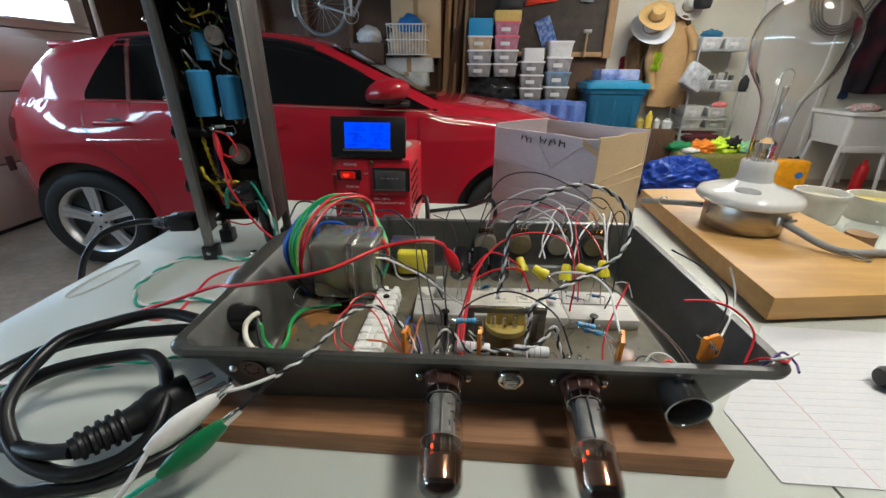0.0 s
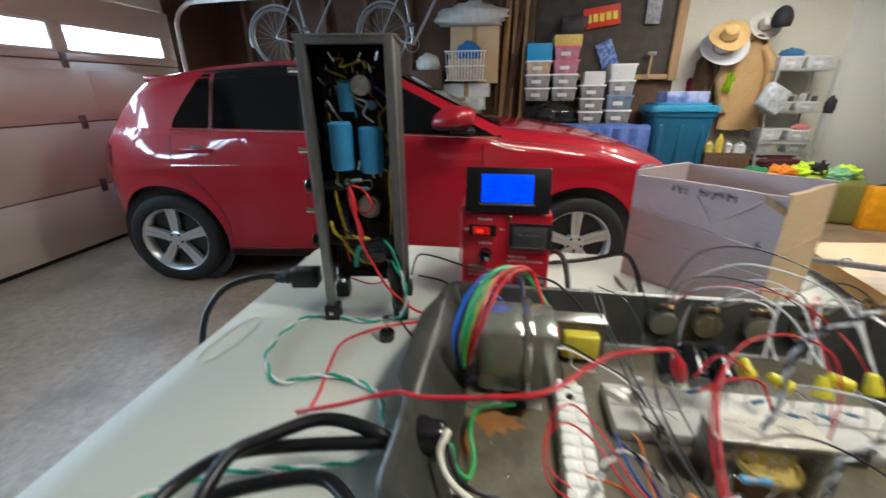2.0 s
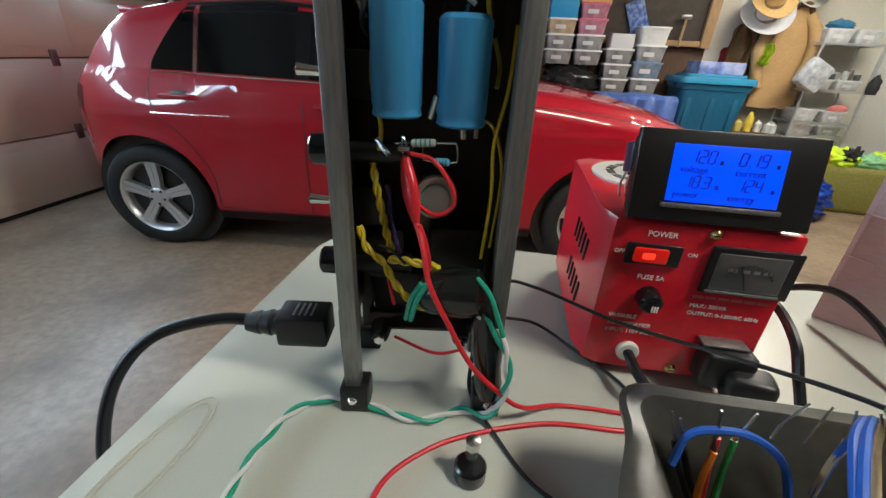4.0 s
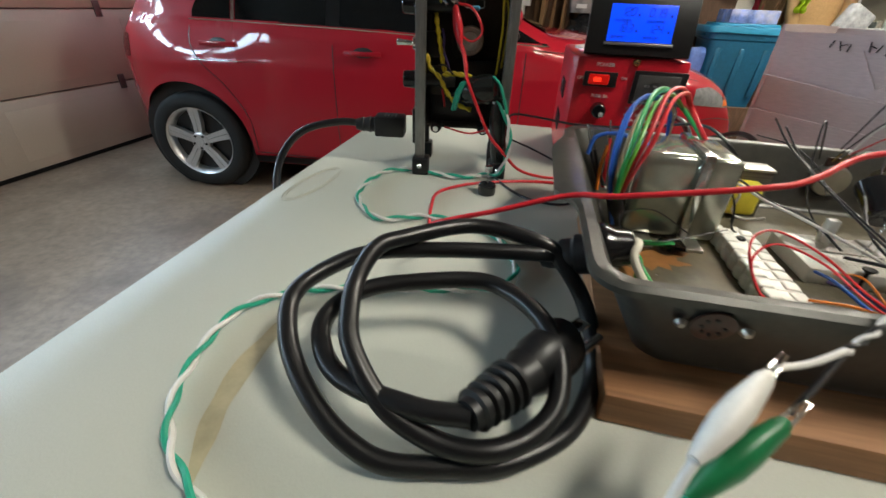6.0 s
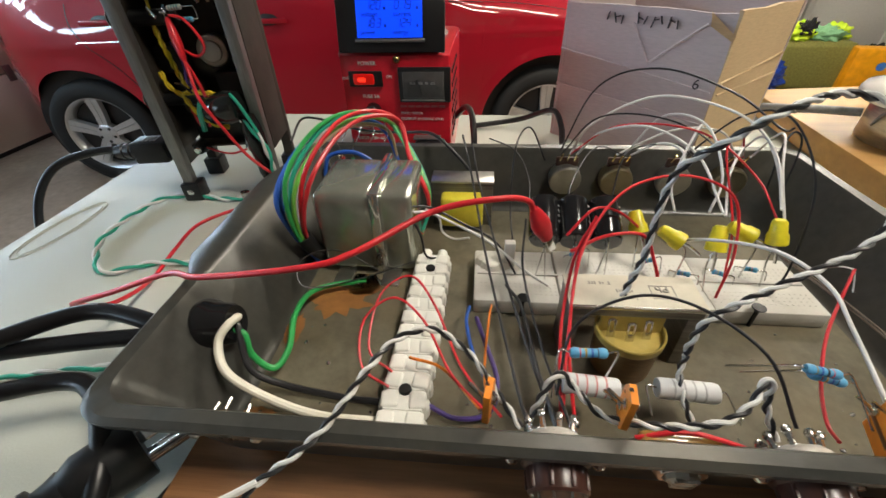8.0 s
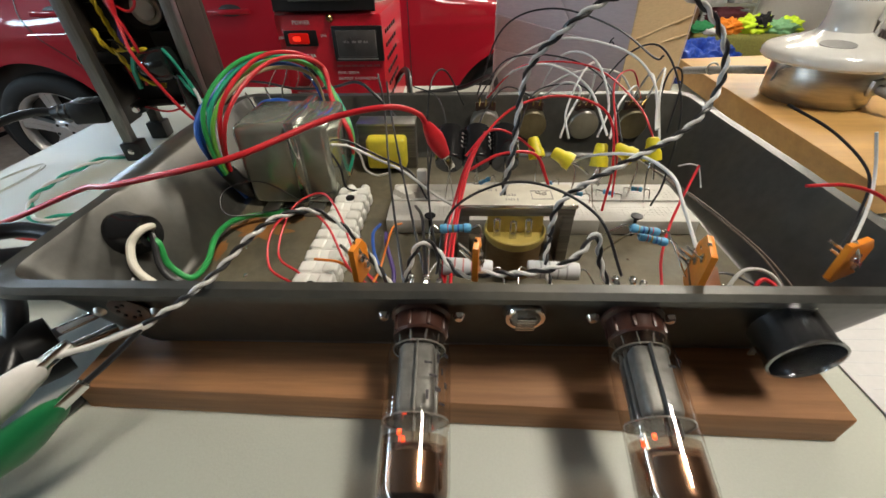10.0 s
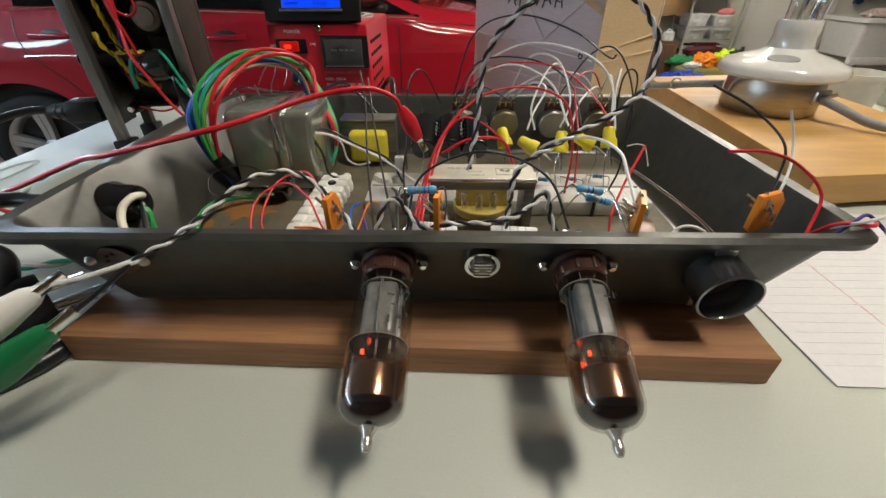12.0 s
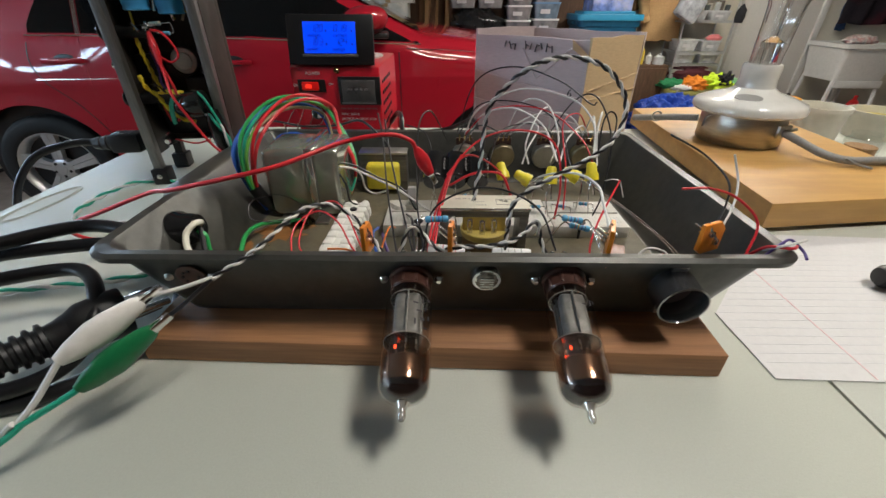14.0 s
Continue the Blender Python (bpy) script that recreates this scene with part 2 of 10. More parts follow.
M_paper = mat("white_paper", (0.64, 0.63, 0.63), 0.8, grain=300, vary=0.03)
M_line = mat("ruled_line", (0.685, 0.685, 0.70), 0.8, grain=300, vary=0.03)
M_pinkline = mat("margin_line", (0.80, 0.55, 0.57), 0.8, grain=300, vary=0.03)
M_red = mat("red_enamel", (0.64, 0.012, 0.028), 0.30, grain=300, vary=0.06, coat=0.5, stain_scale=8, stain_amount=0.15)
M_black = mat("black_plastic", (0.007, 0.007, 0.008), 0.42, grain=300, vary=0.2, bump=0.04)
M_gloss = mat("glossy_black", (0.010, 0.010, 0.011), 0.16, grain=200, vary=0.2)
M_rubber = mat("black_rubber", (0.007, 0.007, 0.008), 0.34, grain=400, vary=0.2, bump=0.05)
M_steel = mat("zinc_steel", (0.55, 0.54, 0.50), 0.34, metal=1.0, grain=120, vary=0.12, bump=0.04, rvary=0.3, stain_scale=20, stain_amount=0.25)
M_alu = mat("dull_aluminium", (0.25, 0.247, 0.24), 0.46, metal=0.85, grain=90, vary=0.18, bump=0.05, stretch=(6, 6, 0.6), rvary=0.3)
M_chrome = mat("bright_metal", (0.82, 0.82, 0.80), 0.12, metal=1.0, grain=200, vary=0.05)
M_brass = mat("brass", (0.62, 0.47, 0.20), 0.25, metal=1.0, grain=150, vary=0.1)
M_solder = mat("solder", (0.62, 0.62, 0.60), 0.25, metal=1.0, grain=500, vary=0.1)
M_white = mat("white_plastic", (0.78, 0.77, 0.73), 0.4, grain=200, vary=0.05, stain=(0.6, 0.56, 0.46), stain_scale=30, stain_amount=0.3)
M_whitewire = mat("white_insulation", (0.68, 0.67, 0.64), 0.4, grain=300, vary=0.05)
M_blackwire = mat("black_insulation", (0.015, 0.015, 0.017), 0.36, grain=300, vary=0.2)
M_redwire = mat("red_insulation", (0.62, 0.02, 0.03), 0.36, grain=300, vary=0.08)
M_greenwire = mat("green_insulation", (0.03, 0.36, 0.09), 0.38, grain=300, vary=0.08)
M_limewire = mat("light_green_insulation", (0.16, 0.46, 0.07), 0.38, grain=300, vary=0.08)
M_tealwire = mat("teal_insulation", (0.02, 0.34, 0.22), 0.38, grain=300, vary=0.08)
M_bluewire = mat("blue_insulation", (0.02, 0.10, 0.45), 0.38, grain=300, vary=0.08)
M_violetwire = mat("violet_insulation", (0.07, 0.04, 0.20), 0.4, grain=300, vary=0.08)
M_tanwire = mat("tan_insulation", (0.50, 0.36, 0.22), 0.42, grain=300, vary=0.08)
M_yellowwire = mat("yellow_insulation", (0.62, 0.48, 0.03), 0.4, grain=300, vary=0.1)
M_orangewire = mat("orange_insulation", (0.75, 0.20, 0.02), 0.4, grain=300, vary=0.1)
M_yellow = mat("yellow_plastic", (0.78, 0.66, 0.03), 0.38, grain=300, vary=0.08)
M_orange = mat("orange_plastic", (0.80, 0.25, 0.02), 0.32, grain=200, vary=0.08)
M_brownfilm = mat("brown_film", (0.17, 0.06, 0.02), 0.3, grain=150, vary=0.15)
M_rust = mat("rust_patch", (0.29, 0.125, 0.035), 0.5, grain=80, vary=0.25, bump=0.1, stain_scale=30, stain_amount=0.5)
M_bluecap = mat("blue_sleeve", (0.05, 0.29, 0.56), 0.35, grain=90, vary=0.06, stretch=(4, 4, 0.4))
M_bakelite = mat("brown_bakelite", (0.060, 0.025, 0.018), 0.3, grain=150, vary=0.25)
M_card = mat("brown_cardboard", (0.60, 0.44, 0.26), 0.8, grain=120, vary=0.08, bump=0.08, stretch=(1, 1, 8), stain_scale=8, stain_amount=0.2)
M_cardlilac = mat("faded_cardboard", (0.54, 0.455, 0.46), 0.8, grain=120, vary=0.07, bump=0.06, stretch=(1, 1, 6), stain=(0.46, 0.37, 0.35), stain_scale=7, stain_amount=0.4)
M_ink = mat("dark_marker", (0.03, 0.025, 0.03), 0.7, grain=200, vary=0.2)
M_porcelain = mat("glazed_porcelain", (0.70, 0.68, 0.63), 0.16, grain=80, vary=0.04, coat=0.4)
M_greycord = mat("grey_cloth_cord", (0.25, 0.245, 0.235), 0.6, grain=500, vary=0.15, bump=0.15)
M_whiteink = mat("white_print", (0.80, 0.76, 0.74), 0.5, grain=200, vary=0.05)
# near-black brown that stands in for the shade inside the open chassis
M_shade = mat("shaded_interior", (0.035, 0.028, 0.022), 0.6, grain=60, vary=0.4, stain_scale=25, stain_amount=0.5)
M_yellowtape = mat("yellow_tape", (0.80, 0.68, 0.06), 0.4, grain=200, vary=0.06)
M_lam = mat("laminated_iron", (0.20, 0.19, 0.17), 0.42, metal=0.8, grain=60, vary=0.3, bump=0.15, stretch=(0.3, 0.3, 14))
M_bell = mat("lacquered_steel", (0.40, 0.415, 0.355), 0.15, metal=0.7, grain=60, vary=0.15, rvary=0.4, stain_scale=18, stain_amount=0.3)
M_floor = mat("garage_concrete", (0.280, 0.202, 0.142), 0.40, grain=22, vary=0.22, bump=0.12, stain=(0.126, 0.086, 0.059), stain_scale=2.1, stain_amount=0.85, rvary=0.45)
M_door = mat("cream_steel", (0.67, 0.60, 0.515), 0.5, grain=120, vary=0.04, bump=0.05, stain_scale=2, stain_amount=0.15)
M_wallwhite = mat("white_plaster", (0.65, 0.615, 0.52), 0.75, grain=90, vary=0.05, bump=0.08, stain=(0.52, 0.49, 0.42), stain_scale=1.5, stain_amount=0.4)
M_wallwood = mat("bare_brown_boards", (0.115, 0.062, 0.036), 0.7, grain=20, vary=0.35, bump=0.2, stretch=(6, 6, 0.5), stain_scale=2.0, stain_amount=0.6)
M_ceiling = mat("ceiling_board", (0.26, 0.235, 0.20), 0.8, grain=40, vary=0.05)
M_stud = mat("bare_stud", (0.42, 0.26, 0.13), 0.65, grain=30, vary=0.2, stretch=(5, 5, 0.4))

# ---- the garage ----
X0, X1, Y0, Y1, ZC = -3.75, 6.2, -2.6, 4.95, 2.60


def plain_wall(name, c, s, material, label):
    return tagged(part(name, box(bmesh.new(), c, s), material), label, "wall", kind="structure")


_f = part("floor", box(bmesh.new(), ((X0 + X1) / 2, (Y0 + Y1) / 2, -0.05), (X1 - X0 + 0.8, Y1 - Y0 + 0.8, 0.1)), M_floor)
tagged(_f, "stained brown-grey polished concrete garage floor", "floor", kind="structure")
# the ceiling stays out of view; its dull colour keeps the fill light low
_c = part("ceiling", box(bmesh.new(), ((X0 + X1) / 2, (Y0 + Y1) / 2, ZC + 0.05), (X1 - X0 + 0.8, Y1 - Y0 + 0.8, 0.1)), M_ceiling)
tagged(_c, "unseen garage ceiling, darkened to cut bounced light", "ceiling", kind="structure")
plain_wall("wall_east", (X1 + 0.06, (Y0 + Y1) / 2, ZC / 2), (0.12, Y1 - Y0, ZC), M_wallwhite, "off-white plastered garage wall")
# the south wall is out of view; its dark boards hold down bounced light
plain_wall("wall_south", ((X0 + X1) / 2, Y0 - 0.06, ZC / 2), (X1 - X0 + 0.24, 0.12, ZC), M_wallwood, "unseen garage wall, dark timber to cut bounced light")
plain_wall("wall_north", (3.9, Y1 + 0.06, ZC / 2), (X1 - 1.6, 0.12, ZC), M_wallwhite, "off-white plastered wall behind the shelves")
plain_wall("wall_north_timber", (-1.05, Y1 + 0.06, ZC / 2), (5.3, 0.12, ZC), M_wallwood, "bare dark brown timber wall behind the car")

# ---- the folding table ----
def folding_table():
    th = base("folding_table", "pale grey plastic folding table with a centre fold", "table", (0.16, 0.185, 0))
    for x0, x1 in ((-0.450, 0.1855), (0.1875, 0.770)):
        bm = bmesh.new()
        pts = []
        y0, y1, r = -0.125, 0.485, 0.045
        left, right = x0 < 0, x0 > 0
        for qx, qy, a0, rr in ((x1, y1, 0, r if right else 0.002), (x0, y1, 90, r if left else 0.002), (x0, y0, 180, r if left else 0.002), (x1, y0, 270, r if right else 0.002)):
            sx, sy = (1 if qx == x1 else -1), (1 if qy == y1 else -1)
            for k in range(7):
                a = radians(a0 + 15 * k)
                pts.append((qx - sx * rr + rr * math.cos(a), qy - sy * rr + rr * math.sin(a)))
        lo = [bm.verts.new((x, y, TT - 0.040)) for x, y in pts]
        hi = [bm.verts.new((x, y, TT)) for x, y in pts]
        bm.faces.new(lo[::-1])
        top = bm.faces.new(hi)
        for i in range(len(pts)):
            bm.faces.new((lo[i], lo[(i + 1) % len(pts)], hi[(i + 1) % len(pts)], hi[i]))
        bmesh.ops.bevel(bm, geom=list(top.edges), offset=0.004, segments=3, profile=0.5, affect="EDGES", clamp_overlap=True)
        piece("tabletop", bm, M_table, th)
    # the moulded maker's oval beside the edge
    bm = bmesh.new()
    m = Matrix.Translation((-0.4250, 0.1900, TT)) @ Matrix.Rotation(radians(84), 4, "Z")
    for sx, sy in ((0.044, 0.0130), (0.039, 0.0105)):
        line = [m @ Vector((sx * math.cos(2 * math.pi * k / 40), sy * math.sin(2 * math.pi * k / 40), 0.0002)) for k in range(41)]
        sweep(bm, line, 0.0004, 5, cap=False)
    piece("moulded_oval", bm, M_table, th)
    # an old brownish band of glue on the top
    bm = bmesh.new()
    row = []
    for k in range(25):
        u = k / 24
        x, y = -0.346 - 0.010 * math.sin(u * 3.0) + 0.016 * u, 0.016 - 0.098 * u
        w = 0.0065 * math.sin(math.pi * min(1, u * 1.05)) ** 0.5 * (0.8 + 0.35 * noise.noise((u * 6, 1, 4))) + 0.0003
        row.append([bm.verts.new((x + e * w, y - e * w * 0.25, TT + 0.0002)) for e in (-1, 1)])
    for a, b in zip(row, row[1:]):
        bm.faces.new((a[0], a[1], b[1], b[0]))
    piece("glue_stain", bm, mat("old_glue", (0.43, 0.39, 0.26), 0.5, grain=120, vary=0.12), th, "dull yellow-brown glue stain", smooth=False)
    for x in (-0.38, 0.70):
        for y in (-0.06, 0.42):
            piece("leg", rod(bmesh.new(), (x, y, 0), (x, y, TT - 0.042), 0.0125, 14), M_alu, th, "grey steel tube leg")
        piece("crossbar", rod(bmesh.new(), (x, -0.06, 0.25), (x, 0.42, 0.25), 0.010, 10), M_alu, th)
    return th


folding_table()


def cutting_board():
    th = base("cutting_board", "thick golden pine board with a worn corner", "board", (0.46, 0.35, TT))
    a = radians(7)
    o, ex, ey = Vector((0.257, 0.140, 0)), Vector((math.cos(a), math.sin(a), 0)), Vector((-math.sin(radians(-4)), math.cos(radians(-4)), 0))
    pts = [o, o + ex * 0.196, o + ex * 0.196 + ey * 0.365, o + ey * 0.365]
    piece("plank", slab(bmesh.new(), [(p.x, p.y) for p in pts], TT + 0.0050, TT + 0.0285, 0.002), M_board, th)
    for u, v in ((0.03, 0.03), (0.166, 0.03), (0.03, 0.33), (0.166, 0.33)):
        q = o + ex * u + ey * v
        piece("foot", rod(bmesh.new(), (q.x, q.y, TT), (q.x, q.y, TT + 0.0052), 0.009, 12), M_rubber, th)
    # a darker end-grain repair in the front edge
    c = o + ex * 0.168
    bm = bmesh.new()
    box(bm, (c.x, c.y - 0.0005, TT + 0.0168), (0.028, 0.006, 0.0236), 0.001, 7)
    piece("patch", bm, M_ply, th, "dark knot in the edge")
    return th


cutting_board()


def writing_paper():
    th = base("ruled_paper", "sheet of white ruled writing paper lying on the table", "paper", (0.23, 0.07, TT))
    a = Vector((0.158, -0.0235, 0))
    u = Vector((0.005, 0.165, 0)).normalized()
    u = Vector((0.0, 1.0, 0))
    d1 = Vector((0.0, 0.054, 0))
    pts = [(0.158, -0.0235), (0.374, -0.030), (0.374, 0.130), (0.252, 0.136), (0.156, 0.030)]
    bm = slab(bmesh.new(), pts, TT + 0.0004, TT + 0.0010)
    piece("sheet", bm, M_paper, th, smooth=False)
    for k in range(17):
        y = -0.012 + k * 0.0071
        bm = bmesh.new()
        x0 = 0.161 if y < 0.03 else 0.158 + (y - 0.03) * 0.92
        box(bm, ((x0 + 0.372) / 2, y, TT + 0.00105), (0.372 - x0, 0.0005, 0.0002))
        piece("ruled_line", bm, M_line, th, smooth=False)
    bm = bmesh.new()
    box(bm, (0.212, 0.028, TT + 0.00115), (0.0006, 0.104, 0.0002), rz=0)
    piece("margin_line", bm, M_pinkline, th, smooth=False)
    return th


writing_paper()


def base_board():
    th = base("base_board", "brown wooden board under the tin pan", "board", (-0.03, 0.08, TT))
    bm = bmesh.new()
    box(bm, (-0.0275, 0.080, TT + 0.0082), (0.317, 0.196, 0.0160), 0.0009, -1.6)
    piece("plank", bm, M_ply, th)
    return th


base_board()

# ---- the tin pan with the valve amplifier ----
PZ = 1.0302


def pan_ring(bm, x0, x1, y0, y1, r, z, flare=0.0):
    """One ring of the pan; flare bends the lip outward along the back of the end wall."""
    pts = [Vector((x, y, z)) for x, y in round_rect((x0 + x1) / 2, (y0 + y1) / 2, x1 - x0, y1 - y0, r, 5)]
    ring = []
    for p, q in zip(pts, pts[1:] + pts[:1]):
        n = 24 if (q - p).length > 0.05 else 1
        ring += [p.lerp(q, k / n) for k in range(n)]
    for p in ring:
        if p.x < -0.19 and flare:
            a, b = (min(1.0, max(0.0, u)) for u in ((p.y - 0.062) / 0.024, (0.207 - p.y) / 0.045))
            f = flare * a * a * (3 - 2 * a) * b * b * (3 - 2 * b)
            p.x -= 0.0108 * f
            p.z -= 0.0016 * f
        p.z += 0.0003 * noise.noise((p.x * 40, p.y * 40, 1)) if flare else 0.0
    return [bm.verts.new(p) for p in ring]


def tin_pan():
    th = base("tin_pan", "deep dark grey tin baking pan used as a chassis", "pan", (-0.025, 0.11, TT + 0.0165))
    bm = bmesh.new()
    fl = (-0.174, 0.131, 0.009, 0.207)
    tp = (-0.1955, 0.1505, 0.0005, 0.2195)

    def g(q, e):
        return (q[0] - e, q[1] + e, q[2] - e, q[3] + e)
    rings = [
        (g(fl, -0.004), 0.010, PZ), (g(fl, -0.001), 0.013, PZ + 0.0012), (g(fl, 0.001), 0.014, PZ + 0.004),
        (tp, 0.011, 1.0735), (g(tp, 0.0015), 0.012, 1.0755), (g(tp, 0.0065), 0.014, 1.0762), (g(tp, 0.0088), 0.015, 1.0745),
        (g(tp, 0.0082), 0.015, 1.0715), (g(tp, 0.0058), 0.014, 1.0702), (g(tp, 0.0040), 0.013, 1.0712), (g(tp, 0.0014), 0.012, 1.0712),
        (g(fl, 0.0024), 0.015, PZ + 0.0035), (g(fl, 0.0004), 0.013, PZ - 0.0006), (g(fl, -0.003), 0.011, PZ - 0.0026)]
    flares = (0, 0, 0, 0, 0.15, 0.75, 1.0, 1.0, 0.9, 0.6, 0, 0, 0, 0)
    vs = [pan_ring(bm, *q, r, z, e) for (q, r, z), e in zip(rings, flares)]
    n = len(vs[0])
    for a, b in zip(vs, vs[1:]):
        for i in range(n):
            bm.faces.new((a[i], a[(i + 1) % n], b[(i + 1) % n], b[i]))
    bm.faces.new(vs[0])
    bm.faces.new(vs[-1][::-1])
    piece("shell", bm, M_pan, th)
    return th


PAN = tin_pan()


def valve(x, aim, printed):
    """A nine-pin output valve in the sloping front wall, lying forward and a little down."""
    o, tip = Vector((x, -0.001, 1.0585)), Vector((x + aim, -0.071, 1.0425))
    m, h = frame_to(o, tip)
    th = base("vacuum_tube", "clear glass valve with a glowing heater in the pan's front wall", "vacuum tube", o, "output valves")
    R = 0.0113
    bm = bmesh.new()
    lathe(bm, [(0.0005, 0.0095), (0.0085, 0.0095), (0.0098, 0.0102), (0.0106, 0.0128), (R - 0.0002, 0.0160), (R, 0.0185), (R, 0.0580), (R - 0.0003, 0.0605), (R - 0.0013, 0.0632), (R - 0.0036, 0.0655), (0.0048, 0.0668), (0.0030, 0.0674)], 32, m)
    piece("glass_envelope", bm, thin_glass("valve_glass", (0.96, 0.95, 0.93), 0.5), th, "clear glass tube")
    bm = bmesh.new()
    lathe(bm, [(0.0031, 0.0673), (0.0022, 0.0688), (0.0015, 0.0702), (0.0018, 0.0718), (0.0016, 0.0734), (0.0010, 0.0746), (0.0, 0.0750)], 16, m)
    piece("sealed_tip", bm, mat("silvered_glass", (0.66, 0.63, 0.58), 0.10, metal=0.75, grain=300, vary=0.2), th, "drawn silvery glass tip")
    bm = bmesh.new()
    lathe(bm, [(0.0, 0.0), (0.0114, 0.0), (0.0114, 0.0014), (0.0102, 0.0024), (0.0098, 0.0080), (0.0100, 0.0092), (0.0094, 0.0100), (0.0, 0.0100)], 28, m)
    piece("socket", bm, M_bakelite, th, "dark brown socket")
    for k in range(9):
        a = radians(40 * k + 20)
        bm = bmesh.new()
        box(bm, (0.0098 * math.cos(a), 0.0098 * math.sin(a), 0.0058), (0.0014, 0.0014, 0.0060), 0.0003, m=m)
        piece("socket_rib", bm, M_bakelite, th)
        piece("pin", rod(bmesh.new(), m @ Vector((0.0082 * math.cos(a), 0.0082 * math.sin(a), 0.0090)), m @ Vector((0.0074 * math.cos(a), 0.0074 * math.sin(a), 0.0150)), 0.0005, 6), M_chrome, th)
    M_anode = mat("grey_anode", (0.24, 0.235, 0.225), 0.42, metal=0.3, grain=200, vary=0.25)
    bm = bmesh.new()
    box(bm, (0, 0, 0.0268), (0.0168, 0.0120, 0.0238), 0.0022, m=m, seg=3)
    for s in (-1, 1):
        for u in (-0.0022, 0.0022):
            box(bm, (u, s * 0.0063, 0.0268), (0.0010, 0.0014, 0.0238), 0.0004, m=m)
    piece("anode", bm, M_anode, th, "dark grey metal anode")
    for s in (-1, 1):
        bm = bmesh.new()
        box(bm, (s * 0.0092, 0, 0.0268), (0.0022, 0.0007, 0.0238), 0.0002, m=m)
        piece("anode_fin", bm, M_anode, th)
        piece("support_rod", rod(bmesh.new(), m @ Vector((s * 0.0070, 0.0044, 0.0165)), m @ Vector((s * 0.0070, 0.0044, 0.0385)), 0.0005, 6), M_steel, th)
        piece("support_rod", rod(bmesh.new(), m @ Vector((s * 0.0040, -0.0046, 0.0165)), m @ Vector((s * 0.0040, -0.0046, 0.0440)), 0.0005, 6), M_steel, th)
    for z, r in ((0.0146, 0.0096), (0.0393, 0.0108)):
        bm = bmesh.new()
        lathe(bm, [(0, 0), (r - 0.0003, 0), (r - 0.0003, 0.0003), (0, 0.0003)], 24, m @ Matrix.Translation((0, 0, z)))
        piece("mica_disc", bm, thin_glass("mica", (0.66, 0.63, 0.60), 0.3), th, "smoky mica disc")
        bm = bmesh.new()
        lathe(bm, [(r - 0.0003, 0), (r, 0), (r, 0.0004), (r - 0.0003, 0.0004)], 28, m @ Matrix.Translation((0, 0, z)), close=True)
        piece("mica_rim", bm, mat("mica_edge", (0.34, 0.31, 0.28), 0.3), th)
    for hx, hr, hs in ((-0.0030, 0.0010, 6.0), (0.0052, 0.0006, 4.0)):
        bm = bmesh.new()
        rod(bm, m @ Vector((hx, 0.0045, 0.0432)), m @ Vector((hx, 0.0045, 0.0447)), hr, 10)
        piece("heater", bm, glow("heater_glow" if hr > 0.001 else "heater_glow_dim", (1.0, 0.075, 0.02), hs), th, "orange-red glowing heater")
    for s in (-1, 1):
        piece("heater_frame", box(bmesh.new(), (-0.0030 + 0.0019 * s, 0.0048, 0.0439), (0.0005, 0.0005, 0.0052), m=m), M_steel, th)
        piece("heater_frame", box(bmesh.new(), (-0.0030, 0.0048, 0.0439 + 0.0024 * s), (0.0038, 0.0005, 0.0005), m=m), M_steel, th)
    bm = bmesh.new()
    lathe(bm, [(0.0048, 0.0470), (0.0056, 0.0466), (0.0060, 0.0472), (0.0056, 0.0478), (0.0048, 0.0474)], 20, m, close=True)
    piece("getter_ring", bm, M_steel, th)
    piece("getter_post", rod(bmesh.new(), m @ Vector((0.0050, 0, 0.0375)), m @ Vector((0.0052, 0, 0.0470)), 0.0005, 6), M_steel, th)
    bm = bmesh.new()
    lathe(bm, [(R - 0.0008, 0.0450), (R - 0.0008, 0.0478)], 32, m)
    piece("getter_haze", bm, thin_glass("getter_haze_thin", (0.74, 0.60, 0.50), 0.2), th, "faint brown haze inside the glass")
    bm = bmesh.new()
    lathe(bm, [(R - 0.0008, 0.0478), (R - 0.0008, 0.0500)], 32, m)
    piece("getter_haze", bm, thin_glass("getter_haze_thick", (0.45, 0.28, 0.20), 0.4), th, "brown haze inside the glass")
    bm = bmesh.new()
    lathe(bm, [(R - 0.0008, 0.0500), (R - 0.0008, 0.0590), (R - 0.0011, 0.0606)], 32, m)
    piece("getter_mirror", bm, mat("getter_copper", (0.30, 0.165, 0.10), 0.20, metal=0.9, grain=60, vary=0.35, stain=(0.09, 0.045, 0.03), stain_scale=90, stain_amount=0.6), th, "copper-brown getter deposit inside the glass")
    bm = bmesh.new()
    lathe(bm, [(R - 0.0011, 0.0607), (R - 0.0022, 0.0630), (R - 0.0043, 0.0648), (0.0044, 0.0659), (0.0030, 0.0664)], 32, m)
    piece("getter_mirror", bm, mat("getter_black", (0.020, 0.014, 0.016), 0.10, metal=0.6, grain=80, vary=0.2), th, "shiny black getter deposit at the end")
    # worn printed marks on the glass
    v = m.to_3x3().inverted() @ Vector((0.62, 0.0, 0.78))
    a1 = math.atan2(v.y, v.x)
